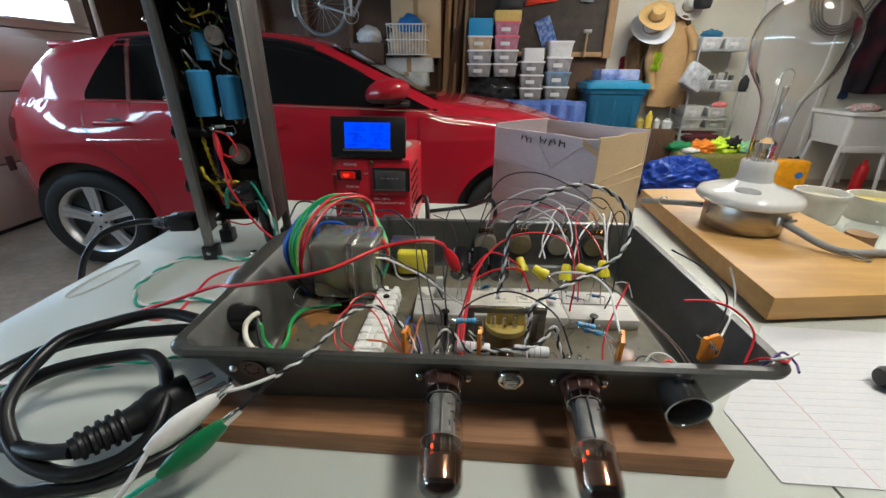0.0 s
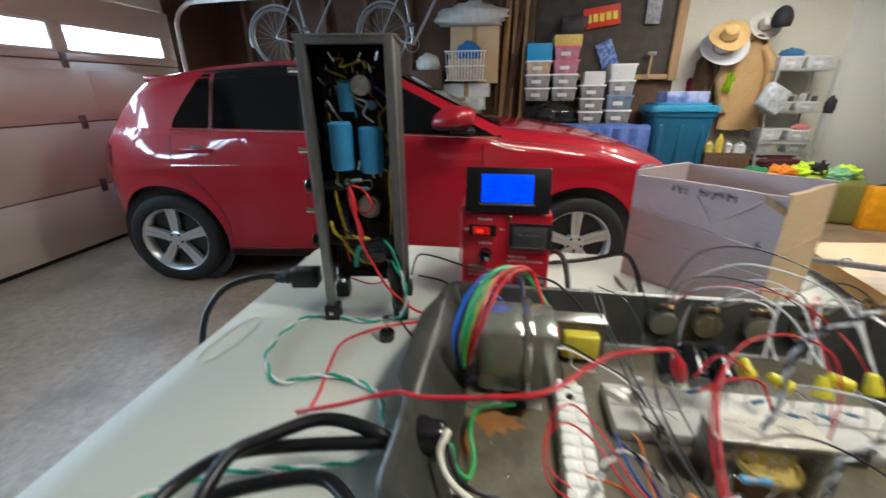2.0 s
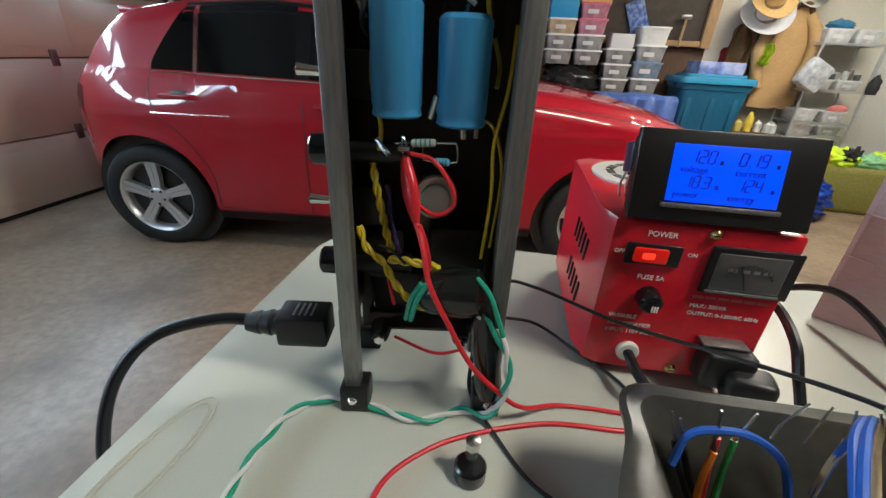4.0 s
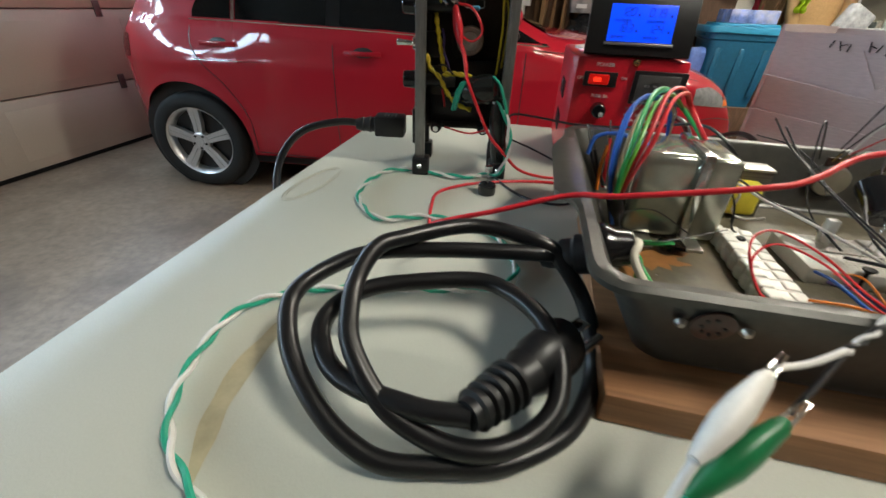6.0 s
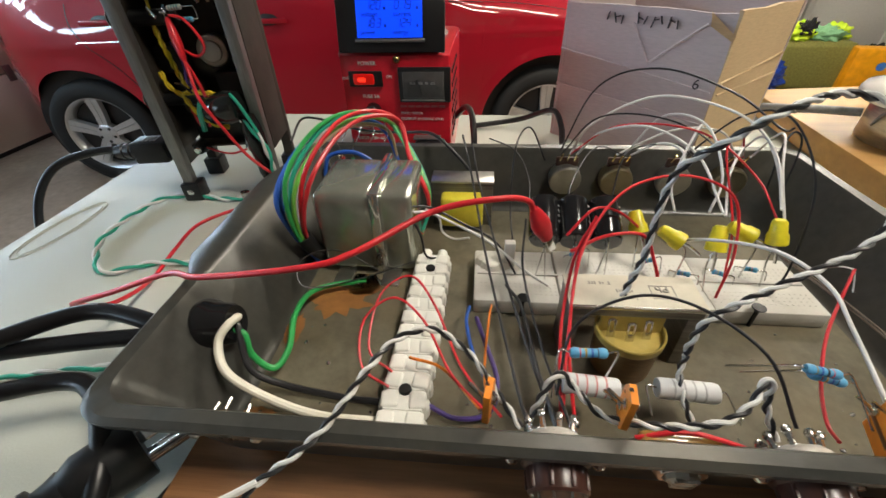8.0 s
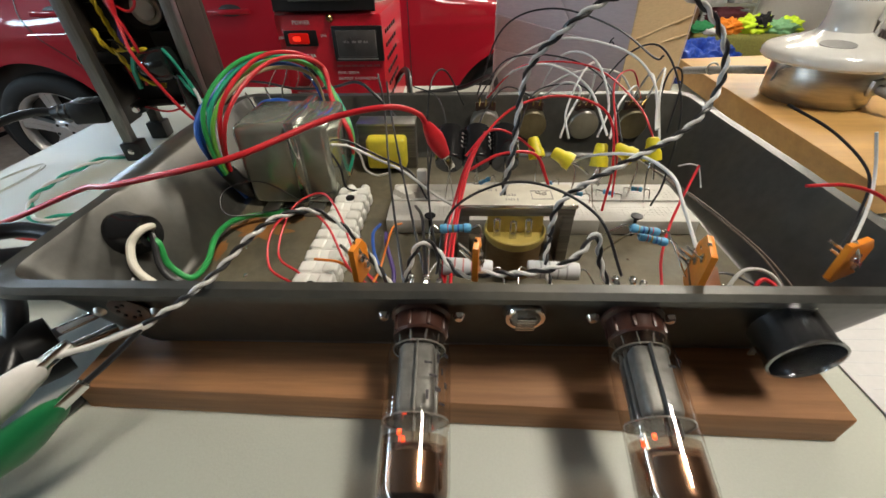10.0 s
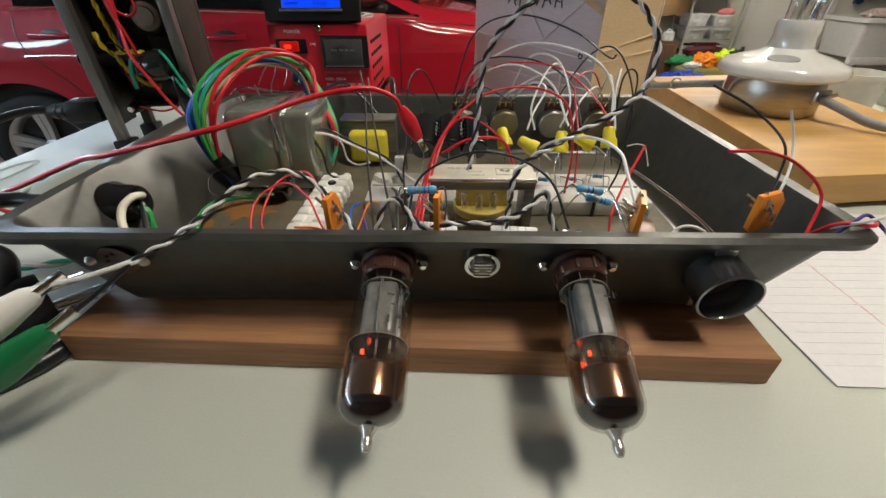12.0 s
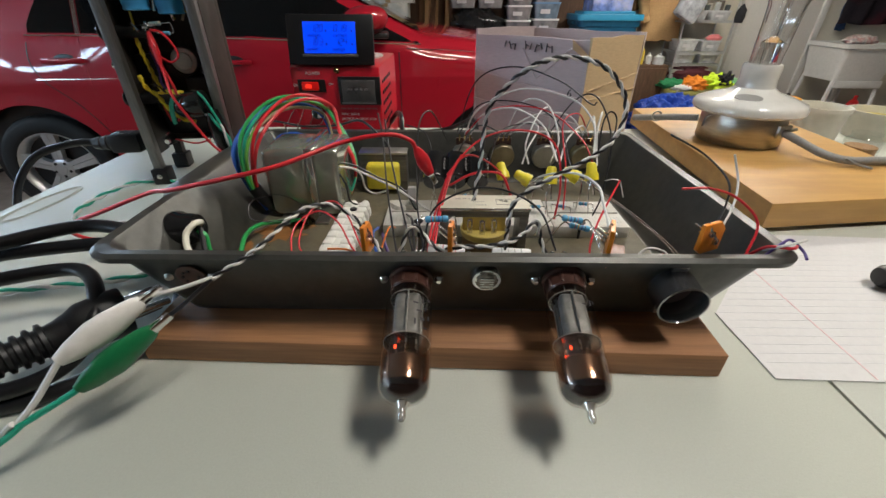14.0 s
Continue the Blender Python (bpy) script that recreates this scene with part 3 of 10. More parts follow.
    for k in range(printed):
        w, hh = ((0.0022, 0.0014), (0.0008, 0.0030), (0.0026, 0.0007), (0.0007, 0.0024), (0.0028, 0.0008), (0.0012, 0.0020))[k % 6]
        bm = bmesh.new()
        box(bm, (0, 0, 0), (w, 0.0002, hh), m=m @ Matrix.Rotation(a1 + 0.16 * ((k * 2) % 5 - 2), 4, "Z") @ Matrix.Translation((R + 0.0002, 0, 0.0195 + 0.0021 * k)) @ Matrix.Rotation(radians(90), 4, "Z"))
        piece("print_bar", bm, M_ink, th, smooth=False)
    # fixing screws on each side
    for s in (-1, 1):
        p = Vector((x + s * 0.0145, 0.0, 1.0583))
        q = p + Vector((0, -0.0026, -0.0006))
        piece("screw", rod(bmesh.new(), p, q, 0.0026, 12, 0.0019, 0.0006), M_chrome, th, "chrome screw head")
    # pale ceramic back of the socket inside the pan, its bright tags and solder
    mb, _ = frame_to((x, 0.0022, 1.0585), (x, 0.0150, 1.0600))
    piece("socket_back", lathe(bmesh.new(), [(0.0, 0.0), (0.0098, 0.0), (0.0102, 0.0012), (0.0102, 0.0036), (0.0092, 0.0048), (0.0052, 0.0052), (0.0044, 0.0068), (0.0, 0.0070)], 22, mb), mat("pale_ceramic", (0.58, 0.55, 0.50), 0.16, grain=120, vary=0.15), th, "pale glossy ceramic back")
    for k in range(9):
        a = radians(40 * k + 10)
        p = mb @ Vector((0.0076 * math.cos(a), 0.0076 * math.sin(a), 0.0044))
        q = mb @ Vector((0.0088 * math.cos(a), 0.0088 * math.sin(a), 0.0086 + 0.0006 * (k % 3)))
        piece("solder_tag", sweep(bmesh.new(), [p, (p + q) / 2 + Vector((0, 0.0006, 0)), q], 0.0010, 6), M_solder, th)
        bm = bmesh.new()
        lathe(bm, [(0.0, -0.0016), (0.0011, -0.0012), (0.0016, 0.0), (0.0012, 0.0013), (0.0, 0.0019)], 9, Matrix.Translation(q))
        piece("solder_joint", bm, M_solder, th)
    return th


valve(-0.0385, 0.0010, 9)
valve(0.0415, -0.0032, 3)


def pilot_lamp():
    th = base("pilot_lamp", "small round faceted clear pilot lamp in a chrome bezel", "pilot lamp", (0.001, 0.0, 1.060))
    m, _ = frame_to((0.001, 0.0005, 1.0605), (0.001, -0.012, 1.0580))
    bm = bmesh.new()
    lathe(bm, [(0.0, 0.0), (0.0086, 0.0), (0.0086, 0.0018), (0.0074, 0.0042), (0.0060, 0.0042), (0.0057, 0.003), (0, 0.003)], 24, m)
    piece("bezel", bm, M_chrome, th)
    bm = bmesh.new()
    lathe(bm, [(0.0, 0.0030), (0.0055, 0.0030), (0.0052, 0.0052), (0.003, 0.0066), (0.0, 0.0070)], 9, m)
    piece("lens", bm, mat("milky_lens", (0.30, 0.26, 0.20), 0.12, grain=100, vary=0.1), th, smooth=False)
    for k in range(5):
        bm = bmesh.new()
        box(bm, (-0.0036 + 0.0018 * k, 0, 0.0062), (0.0005, 0.007, 0.0012), m=m)
        piece("grille_bar", bm, M_chrome, th)
    return th


pilot_lamp()


def empty_socket():
    th = base("empty_socket", "empty brown valve socket hole with two screws", "socket", (-0.1555, 0, 1.058))
    m, _ = frame_to((-0.1555, 0.0005, 1.0585), (-0.1555, -0.012, 1.0560))
    piece("socket_plate", lathe(bmesh.new(), [(0.0, 0.0), (0.0078, 0.0), (0.0078, 0.0009), (0.0070, 0.0012), (0.0, 0.0007)], 22, m), M_bakelite, th)
    for k in range(7):
        a = radians(45 * k)
        c = m @ Vector((0.0042 * math.cos(a), 0.0042 * math.sin(a), 0.0006))
        piece("pin_hole", rod(bmesh.new(), c, c + Vector((0, -0.0009, -0.0002)), 0.0008, 8), M_black, th)
    for x in (-0.1672, -0.1440):
        p = Vector((x, 0.0002, 1.0585))
        piece("screw", rod(bmesh.new(), p, p + Vector((0, -0.0024, -0.0005)), 0.0025, 12, 0.0018, 0.0006), M_steel, th)
    # orange wafer and tags behind it
    piece("wafer", rod(bmesh.new(), (-0.1555, 0.0035, 1.0590), (-0.1555, 0.0055, 1.0594), 0.0085, 18), M_rust, th, "orange-brown wafer")
    for k in range(3):
        a = radians(30 + 60 * k)
        p = Vector((-0.1555 + 0.0075 * math.cos(a), 0.005, 1.059 + 0.0075 * math.sin(a)))
        piece("solder_tag", rod(bmesh.new(), p, p + Vector((0.0005 * k, 0.004, 0.001)), 0.0006, 6), M_steel, th)
    return th


empty_socket()


def shield_base():
    """The open black metal shield ring at the front."""
    th = base("tube_shield_base", "open black metal valve shield ring with two fixing ears", "tube shield", (0.0985, 0, 1.058))
    m, _ = frame_to((0.0985, -0.0012, 1.0556), (0.0985, -0.024, 1.0528))
    bm = bmesh.new()
    lathe(bm, [(0.0114, 0.0), (0.0119, 0.0), (0.0119, 0.0128), (0.0125, 0.0138), (0.0126, 0.0152), (0.0117, 0.0155), (0.0111, 0.0142), (0.0110, 0.0)], 32, m, close=True)
    piece("ring", bm, mat("gunmetal", (0.30, 0.30, 0.31), 0.20, metal=0.9, grain=120, vary=0.2), th, "burnished dark metal ring")
    bm = bmesh.new()
    lathe(bm, [(0.0, 0.0012), (0.0109, 0.0012), (0.0109, 0.0022), (0.0, 0.0022)], 24, m)
    piece("socket_plate", bm, M_bakelite, th)
    for s in (-1, 1):
        bm = bmesh.new()
        box(bm, (s * 0.0150, 0.0, 0.0012), (0.0080, 0.0085, 0.0014), 0.0005, m=m)
        piece("ear", bm, M_alu, th)
        p, q = m @ Vector((s * 0.0165, 0, 0.0015)), m @ Vector((s * 0.0165, 0, 0.0042))
        piece("screw", rod(bmesh.new(), p, q, 0.0024, 12, 0.0018, 0.0005), M_chrome, th)
    return th


shield_base()


def power_transformer():
    th = base("power_transformer", "steel-cased power transformer with a seam round it", "transformer", (-0.135, 0.152, PZ))
    M_polished = mat("polished_steel", (0.62, 0.63, 0.61), 0.12, metal=0.9, grain=40, vary=0.06, rvary=0.5, stain_scale=25, stain_amount=0.2)
    bm = bmesh.new()
    box(bm, (-0.1455, 0.150, PZ + 0.0290), (0.0375, 0.052, 0.0560), 0.0060, seg=3)
    piece("end_bell", bm, M_bell, th)
    bm = bmesh.new()
    box(bm, (-0.1150, 0.150, PZ + 0.0290), (0.0200, 0.050, 0.0550), 0.0036, seg=3)
    piece("end_bell", bm, M_bell, th)
    bm = bmesh.new()
    box(bm, (-0.1262, 0.150, PZ + 0.0295), (0.0060, 0.055, 0.0590), 0.0008)
    piece("seam_flange", bm, M_polished, th, "bright steel seam")
    for x in (-0.150, -0.120):
        bm = bmesh.new()
        box(bm, (x, 0.1195, PZ + 0.0012), (0.011, 0.016, 0.0022), 0.0007)
        piece("foot", bm, M_steel, th)
    # glue or solder lumps at the foot
    bm = bmesh.new()
    for k in range(9):
        x, y = -0.139 + 0.0030 * (k % 4), 0.1135 - 0.0035 * (k // 4)
        lathe(bm, [(0.0, 0.0), (0.0046, 0.0), (0.0036, 0.0044), (0.0016, 0.0070 - 0.0004 * k), (0.0, 0.0074 - 0.0004 * k)], 9, Matrix.Translation((x, y, PZ + 0.0003)))
    piece("clear_glue", bm, glass("clear_glue", (0.93, 0.92, 0.86), 0.04), th, "shiny clear glue lumps")
    # the leads arch over it from the far side and dive down at its end
    leads = ((M_bluewire, 0.000, 0.000, 0.0), (M_bluewire, 0.0022, 0.003, 0.002), (M_tanwire, 0.006, 0.001, -0.004), (M_tealwire, 0.0105, 0.003, 0.007), (M_limewire, 0.0130, 0.0, 0.004), (M_greenwire, 0.0090, -0.002, 0.009), (M_redwire, 0.0185, 0.004, 0.010), (M_redwire, 0.0215, 0.002, 0.006))
    for i, (mt, dx, dy, dz) in enumerate(leads):
        pts = [(-0.1690 + dx * 0.06, 0.127 + 0.0008 * i, PZ + 0.006), (-0.1775 + dx * 0.35, 0.1205 + dy * 0.6, PZ + 0.032), (-0.181 + dx * 0.95, 0.1215 + dy * 0.7, PZ + 0.058 + dz),
               (-0.172 + dx * 1.1, 0.150 + dy, PZ + 0.076 + dz), (-0.157 + dx * 1.1, 0.176, PZ + 0.080 + dz * 0.7), (-0.136 + dx * 0.7, 0.196, PZ + 0.070 + dz * 0.4)]
        if i >= 3:
            pts += [(-0.113, 0.196 - 0.003 * i, PZ + 0.056), (-0.101, 0.176 - 0.002 * i, PZ + 0.038), (-0.1015, 0.166, PZ + 0.020), (-0.106, 0.160, PZ + 0.006)]
        else:
            pts += [(-0.128, 0.204, PZ + 0.045), (-0.126, 0.205, PZ + 0.020)]
        wire("lead", pts, 0.00135, mt, th)
    wire("heat_shrink", [(-0.1655, 0.133, PZ + 0.006), (-0.170, 0.126, PZ + 0.018), (-0.1735, 0.124, PZ + 0.027)], 0.0050, M_black, th, "black heat-shrink sleeve", seg=12)
    # spare lead ends with tinned tips in the back corner, and a blue one that crosses them
    for mt, pts, tip in ((M_blackwire, ((-0.170, 0.196, PZ + 0.006), (-0.178, 0.203, PZ + 0.024), (-0.1830, 0.205, PZ + 0.037)), (-0.1885, 0.205, PZ + 0.053)),
                         (M_blackwire, ((-0.166, 0.198, PZ + 0.006), (-0.173, 0.204, PZ + 0.020), (-0.1785, 0.206, PZ + 0.033)), (-0.1840, 0.206, PZ + 0.049)),
                         (M_redwire, ((-0.166, 0.200, PZ + 0.004), (-0.1675, 0.204, PZ + 0.025), (-0.1690, 0.205, PZ + 0.043)), (-0.1720, 0.205, PZ + 0.057)),
                         (M_greenwire, ((-0.160, 0.202, PZ + 0.004), (-0.1610, 0.205, PZ + 0.022), (-0.1620, 0.206, PZ + 0.042)), (-0.1590, 0.206, PZ + 0.057)),
                         (M_orangewire, ((-0.172, 0.192, PZ + 0.004), (-0.1720, 0.198, PZ + 0.022), (-0.1700, 0.202, PZ + 0.038)), (-0.1715, 0.203, PZ + 0.046))):
        ld = wire("lead_end", pts, 0.0014, mt, th)
        piece("tinned_tip", rod(bmesh.new(), pts[-1], tip, 0.0008, 7, 0.0006), M_solder, ld)
    wire("lead", [(-0.184, 0.200, PZ + 0.030), (-0.180, 0.204, PZ + 0.043), (-0.168, 0.205, PZ + 0.047), (-0.155, 0.205, PZ + 0.045), (-0.142, 0.204, PZ + 0.034), (-0.132, 0.203, PZ + 0.010)], 0.0016, M_bluewire, th)
    # spiky cut leads behind it
    for k in range(5):
        p = Vector((-0.163 + 0.010 * k, 0.192, PZ + 0.060))
        wire("tinned_lead", [p, p + Vector((0.003, 0.002, 0.006)), p + Vector((0.009 - 0.003 * k, 0.004, 0.014))], 0.0004, M_solder, th)
    return th


power_transformer()


def small_transformer():
    th = base("small_transformer", "small transformer with yellow tape round its winding", "transformer", (-0.078, 0.186, PZ))
    bm = bmesh.new()
    box(bm, (-0.0785, 0.190, PZ + 0.0175), (0.0430, 0.0150, 0.0350), 0.0008)
    piece("core", bm, M_lam, th)
    bm = bmesh.new()
    box(bm, (-0.0785, 0.190, PZ + 0.0358), (0.0440, 0.0170, 0.0018), 0.0005)
    piece("strap", bm, M_steel, th)
    bm = bmesh.new()
    box(bm, (-0.0785, 0.186, PZ + 0.0160), (0.0300, 0.0270, 0.0240), 0.003, seg=3)
    piece("winding", bm, M_yellowtape, th, "winding under yellow tape")
    return th


small_transformer()


def output_transformer():
    th = base("output_transformer", "open-frame output transformer with a yellow-rimmed brown bobbin and tags", "transformer", (0.005, 0.068, PZ))
    for x in (-0.0215, 0.0315):
        bm = bmesh.new()
        box(bm, (x, 0.074, PZ + 0.0170), (0.0060, 0.0190, 0.0330), 0.0006)
        piece("core_leg", bm, M_lam, th)
    bm = bmesh.new()
    box(bm, (0.005, 0.074, PZ + 0.0345), (0.059, 0.0200, 0.0055), 0.0006)
    piece("core_yoke", bm, M_lam, th)
    bm = bmesh.new()
    box(bm, (0.005, 0.0745, PZ + 0.0380), (0.060, 0.0215, 0.0012), 0.0004)
    piece("paper_label", bm, mat("old_label", (0.56, 0.52, 0.42), 0.6, grain=150, vary=0.06), th, "pale printed paper label")
    ink = mat("grey_print", (0.30, 0.28, 0.25), 0.7)
    for x, y, w in ((-0.0135, 0.0790, 0.0040), (-0.0085, 0.0790, 0.0026), (-0.0045, 0.0790, 0.0018), (-0.0020, 0.0740, 0.0044), (0.0035, 0.0740, 0.0022), (0.0000, 0.0695, 0.0050), (0.0058, 0.0695, 0.0016)):
        bm = bmesh.new()
        for k in range(max(1, int(w / 0.0011))):
            box(bm, (x + 0.0013 * k, y, PZ + 0.0387), (0.0007, 0.0019 - 0.0005 * (k % 2), 0.0002))
        piece("print_bar", bm, ink, th, smooth=False)
    for dx, dy, w, d in ((0, 0.0042, 0.0105, 0.0004), (0, -0.0042, 0.0105, 0.0004), (0.0052, 0, 0.0004, 0.0088), (-0.0052, 0, 0.0004, 0.0088)):
        piece("print_bar", box(bmesh.new(), (0.0185 + dx, 0.0740 + dy, PZ + 0.0387), (w, d, 0.0002)), ink, th, smooth=False)
    letters("Pb", 0.0062, face_frame((0.0185 - FIXED[th].x, 0.0762 - FIXED[th].y, PZ + 0.0388 - FIXED[th].z), (-1, 0, 0), (0, -1, 0)), ink, th)
    piece("label_edge", box(bmesh.new(), (0.005, 0.0636, PZ + 0.0376), (0.060, 0.0008, 0.0022), 0.0003), M_solder, th, "bright metal edge")
    m = Matrix.Translation((0.0050, 0.0645, PZ + 0.0010))
    piece("winding", lathe(bmesh.new(), [(0.0, 0.0), (0.0142, 0.0), (0.0145, 0.0100), (0.0148, 0.0190), (0.0, 0.0190)], 30, m), mat("brown_winding", (0.17, 0.095, 0.035), 0.35, grain=200, vary=0.25, stretch=(1, 1, 9), bump=0.1, stain_scale=60, stain_amount=0.5), th, "brown wound bobbin")
    amber = mat("amber_plastic", (0.50, 0.38, 0.10), 0.35, grain=100, vary=0.15)
    piece("bobbin_cup", lathe(bmesh.new(), [(0.0, 0.0192), (0.0150, 0.0192), (0.0156, 0.0202), (0.0157, 0.0236), (0.0152, 0.0240), (0.0146, 0.0236), (0.0144, 0.0206), (0.0, 0.0206)], 32, m), amber, th, "amber cup over the winding")
    piece("bobbin_wall", box(bmesh.new(), (0.0050, 0.0655, PZ + 0.0275), (0.0285, 0.0016, 0.0120), 0.0005), amber, th)
    for k, (x, y) in enumerate(((-0.0045, 0.0622), (0.0035, 0.0600), (0.0115, 0.0618))):
        bm = bmesh.new()
        t0 = Matrix.Translation((x, y, PZ + 0.0262)) @ Matrix.Rotation(radians(-14), 4, "X")
        for s2 in (-1, 1):
            box(bm, (0.00135 * s2, 0, 0), (0.0010, 0.0007, 0.0096), 0.0002, m=t0)
        for z in (-0.0030, 0.0044):
            box(bm, (0, 0, z), (0.0020, 0.0007, 0.0018 if z > 0 else 0.0036), 0.0002, m=t0)
        piece("tag", bm, M_solder, th, "tinned tag with a slot")
    return th


output_transformer()


def breadboard():
    th = base("breadboard", "long white solderless breadboard with leads plugged in", "breadboard", (0.02, 0.115, PZ))
    M_bb = mat("breadboard_white", (0.60, 0.585, 0.54), 0.42, grain=200, vary=0.04, stain=(0.45, 0.42, 0.36), stain_scale=18, stain_amount=0.4)
    for x0, x1, y0, y1, h in ((-0.068, -0.020, 0.093, 0.139, 0.0100), (-0.0195, 0.060, 0.0925, 0.140, 0.0108), (0.0605, 0.118, 0.093, 0.139, 0.0098)):
        bm = bmesh.new()
        box(bm, ((x0 + x1) / 2, (y0 + y1) / 2, PZ + h / 2 + 0.0002), (x1 - x0, y1 - y0, h), 0.0012)
        piece("block", bm, M_bb, th)
    for y in (0.1160,):
        bm = bmesh.new()
        box(bm, (0.025, y, PZ + 0.0103), (0.182, 0.0014, 0.0016))
        piece("groove_strip", bm, mat("grey_groove", (0.53, 0.51, 0.47), 0.6, grain=100, vary=0.1), th)
    # worn plug-in holes, hardly darker than the plastic
    bm = bmesh.new()
    for i in range(64):
        for j in range(8):
            box(bm, (-0.064 + 0.0028 * i, 0.0985 + 0.0028 * j + (0.010 if j > 3 else 0), PZ + 0.01108), (0.0006, 0.0006, 0.0002))
    tagged(piece("perforation", bm, mat("hole_shade", (0.50, 0.485, 0.44), 0.6), th, smooth=False), kind="stuff")
    # a white plastic lever and a lump of pale filler on the end block
    piece("lever", box(bmesh.new(), (-0.0475, 0.1245, PZ + 0.0190), (0.0062, 0.0050, 0.0180), 0.0008), M_bb, th, "white plastic lever")
    bm = bmesh.new()
    for k in range(5):
        lathe(bm, [(0.0, 0.0052 - 0.0005 * k), (0.0034, 0.0038), (0.0052, 0.0)], 12, Matrix.Translation((-0.0630 + 0.0030 * k, 0.1270 - 0.0030 * (k % 3), PZ + 0.0098)))
    piece("filler_lump", bm, mat("pale_filler", (0.62, 0.60, 0.54), 0.25, grain=120, vary=0.08, bump=0.1), th, "lumpy pale filler")
    for x in (-0.041, 0.080):
        piece("screw", rod(bmesh.new(), (x, 0.0925, PZ + 0.0005), (x, 0.0925, PZ + 0.0120), 0.0011, 8), M_black, th, "black screw")
        piece("screw_head", lathe(bmesh.new(), [(0.0, 0.0), (0.0014, 0.0), (0.0034, 0.0019), (0.0034, 0.0024), (0.0, 0.0024)], 14, Matrix.Translation((x, 0.0925, PZ + 0.0118))), M_black, th)
    return th


breadboard()


def terminal_strip():
    th = base("terminal_strip", "white plastic screw terminal strip fixed to the pan's floor", "terminal strip", (-0.094, 0.075, PZ))
    M_nylon = mat("milky_nylon", (0.76, 0.755, 0.70), 0.32, grain=150, vary=0.05, stain=(0.62, 0.60, 0.52), stain_scale=40, stain_amount=0.35)
    for k in range(12):
        y = 0.0195 + 0.0098 * k
        x = -0.0970 + 0.00025 * k
        bm = bmesh.new()
        box(bm, (x, y, PZ + 0.0053), (0.0174, 0.0099, 0.0104), 0.0008)
        for e in (-1, 1):
            c = Vector((x + e * 0.0062, y, PZ))
            box(bm, c + Vector((0, 0, 0.0058)), (0.0080, 0.0084, 0.0112), 0.0014, 6 * math.sin(k * 2.1), seg=3)
            box(bm, (x + e * 0.0088, y, PZ + 0.0042), (0.0052, 0.0064, 0.0076), 0.0018, seg=3)
        piece("terminal", bm, M_nylon, th)
    for e in (-1, 1):
        piece("end_peg", rod(bmesh.new(), (-0.0942 + e * 0.0050, 0.1330, PZ + 0.0055), (-0.0942 + e * 0.0050, 0.1405, PZ + 0.0065), 0.0036, 12, 0.0030, 0.0008), M_nylon, th)
    for y in (0.0340, 0.1180):
        piece("fixing_screw", lathe(bmesh.new(), [(0.0, 0.0), (0.0030, 0.0), (0.0030, 0.0014), (0.0024, 0.0022), (0.0, 0.0024)], 14, Matrix.Translation((-0.0970 + 0.0025 * (y - 0.02) / 0.11, y, PZ + 0.0098))), M_black, th, "black screw")
    return th


terminal_strip()


def grommet():
    th = base("cable_gland", "black rubber cable gland in the pan's end wall", "cable gland", (-0.186, 0.050, 1.058))
    m, _ = frame_to((-0.1915, 0.050, 1.0585), (-0.160, 0.0505, 1.0640))
    piece("gland_body", lathe(bmesh.new(), [(0.0, -0.004), (0.0110, -0.004), (0.0125, -0.001), (0.0125, 0.003), (0.0100, 0.007), (0.0092, 0.013), (0.0080, 0.015), (0.0, 0.0135)], 24, m), M_gloss, th)
    m2, _ = frame_to((-0.195, 0.052, 1.0530), (-0.225, 0.058, 1.043))
    piece("strain_relief", lathe(bmesh.new(), [(0.0, 0.0), (0.0105, 0.0), (0.0105, 0.006), (0.0085, 0.008), (0.0085, 0.013), (0.0072, 0.015), (0.0072, 0.020), (0.006, 0.024), (0, 0.024)], 20, m2), M_black, th)
    wire("mains_wire", [(-0.181, 0.051, 1.0605), (-0.1755, 0.051, 1.0640), (-0.176, 0.044, 1.066), (-0.178, 0.037, 1.062), (-0.172, 0.028, 1.054), (-0.156, 0.025, 1.042), (-0.133, 0.022, 1.036), (-0.106, 0.022, 1.0345)], 0.0019, mat("ivory_insulation", (0.72, 0.69, 0.58), 0.4, grain=200, vary=0.05), th, "ivory mains wire", seg=9)
    wire("mains_wire", [(-0.181, 0.0505, 1.0590), (-0.176, 0.049, 1.060), (-0.168, 0.036, 1.047), (-0.154, 0.035, 1.037), (-0.125, 0.032, 1.0345), (-0.106, 0.031, 1.0345)], 0.0016, M_blackwire, th, "black mains wire", seg=9)
    wire("mains_wire", [(-0.181, 0.049, 1.0590), (-0.173, 0.047, 1.057), (-0.171, 0.044, 1.046), (-0.163, 0.044, 1.0365), (-0.160, 0.056, 1.0375), (-0.164, 0.075, 1.040), (-0.163, 0.093, 1.039), (-0.154, 0.104, 1.0365), (-0.134, 0.111, 1.035)], 0.0016, M_greenwire, th, "green earth wire", seg=9)
    return th


grommet()


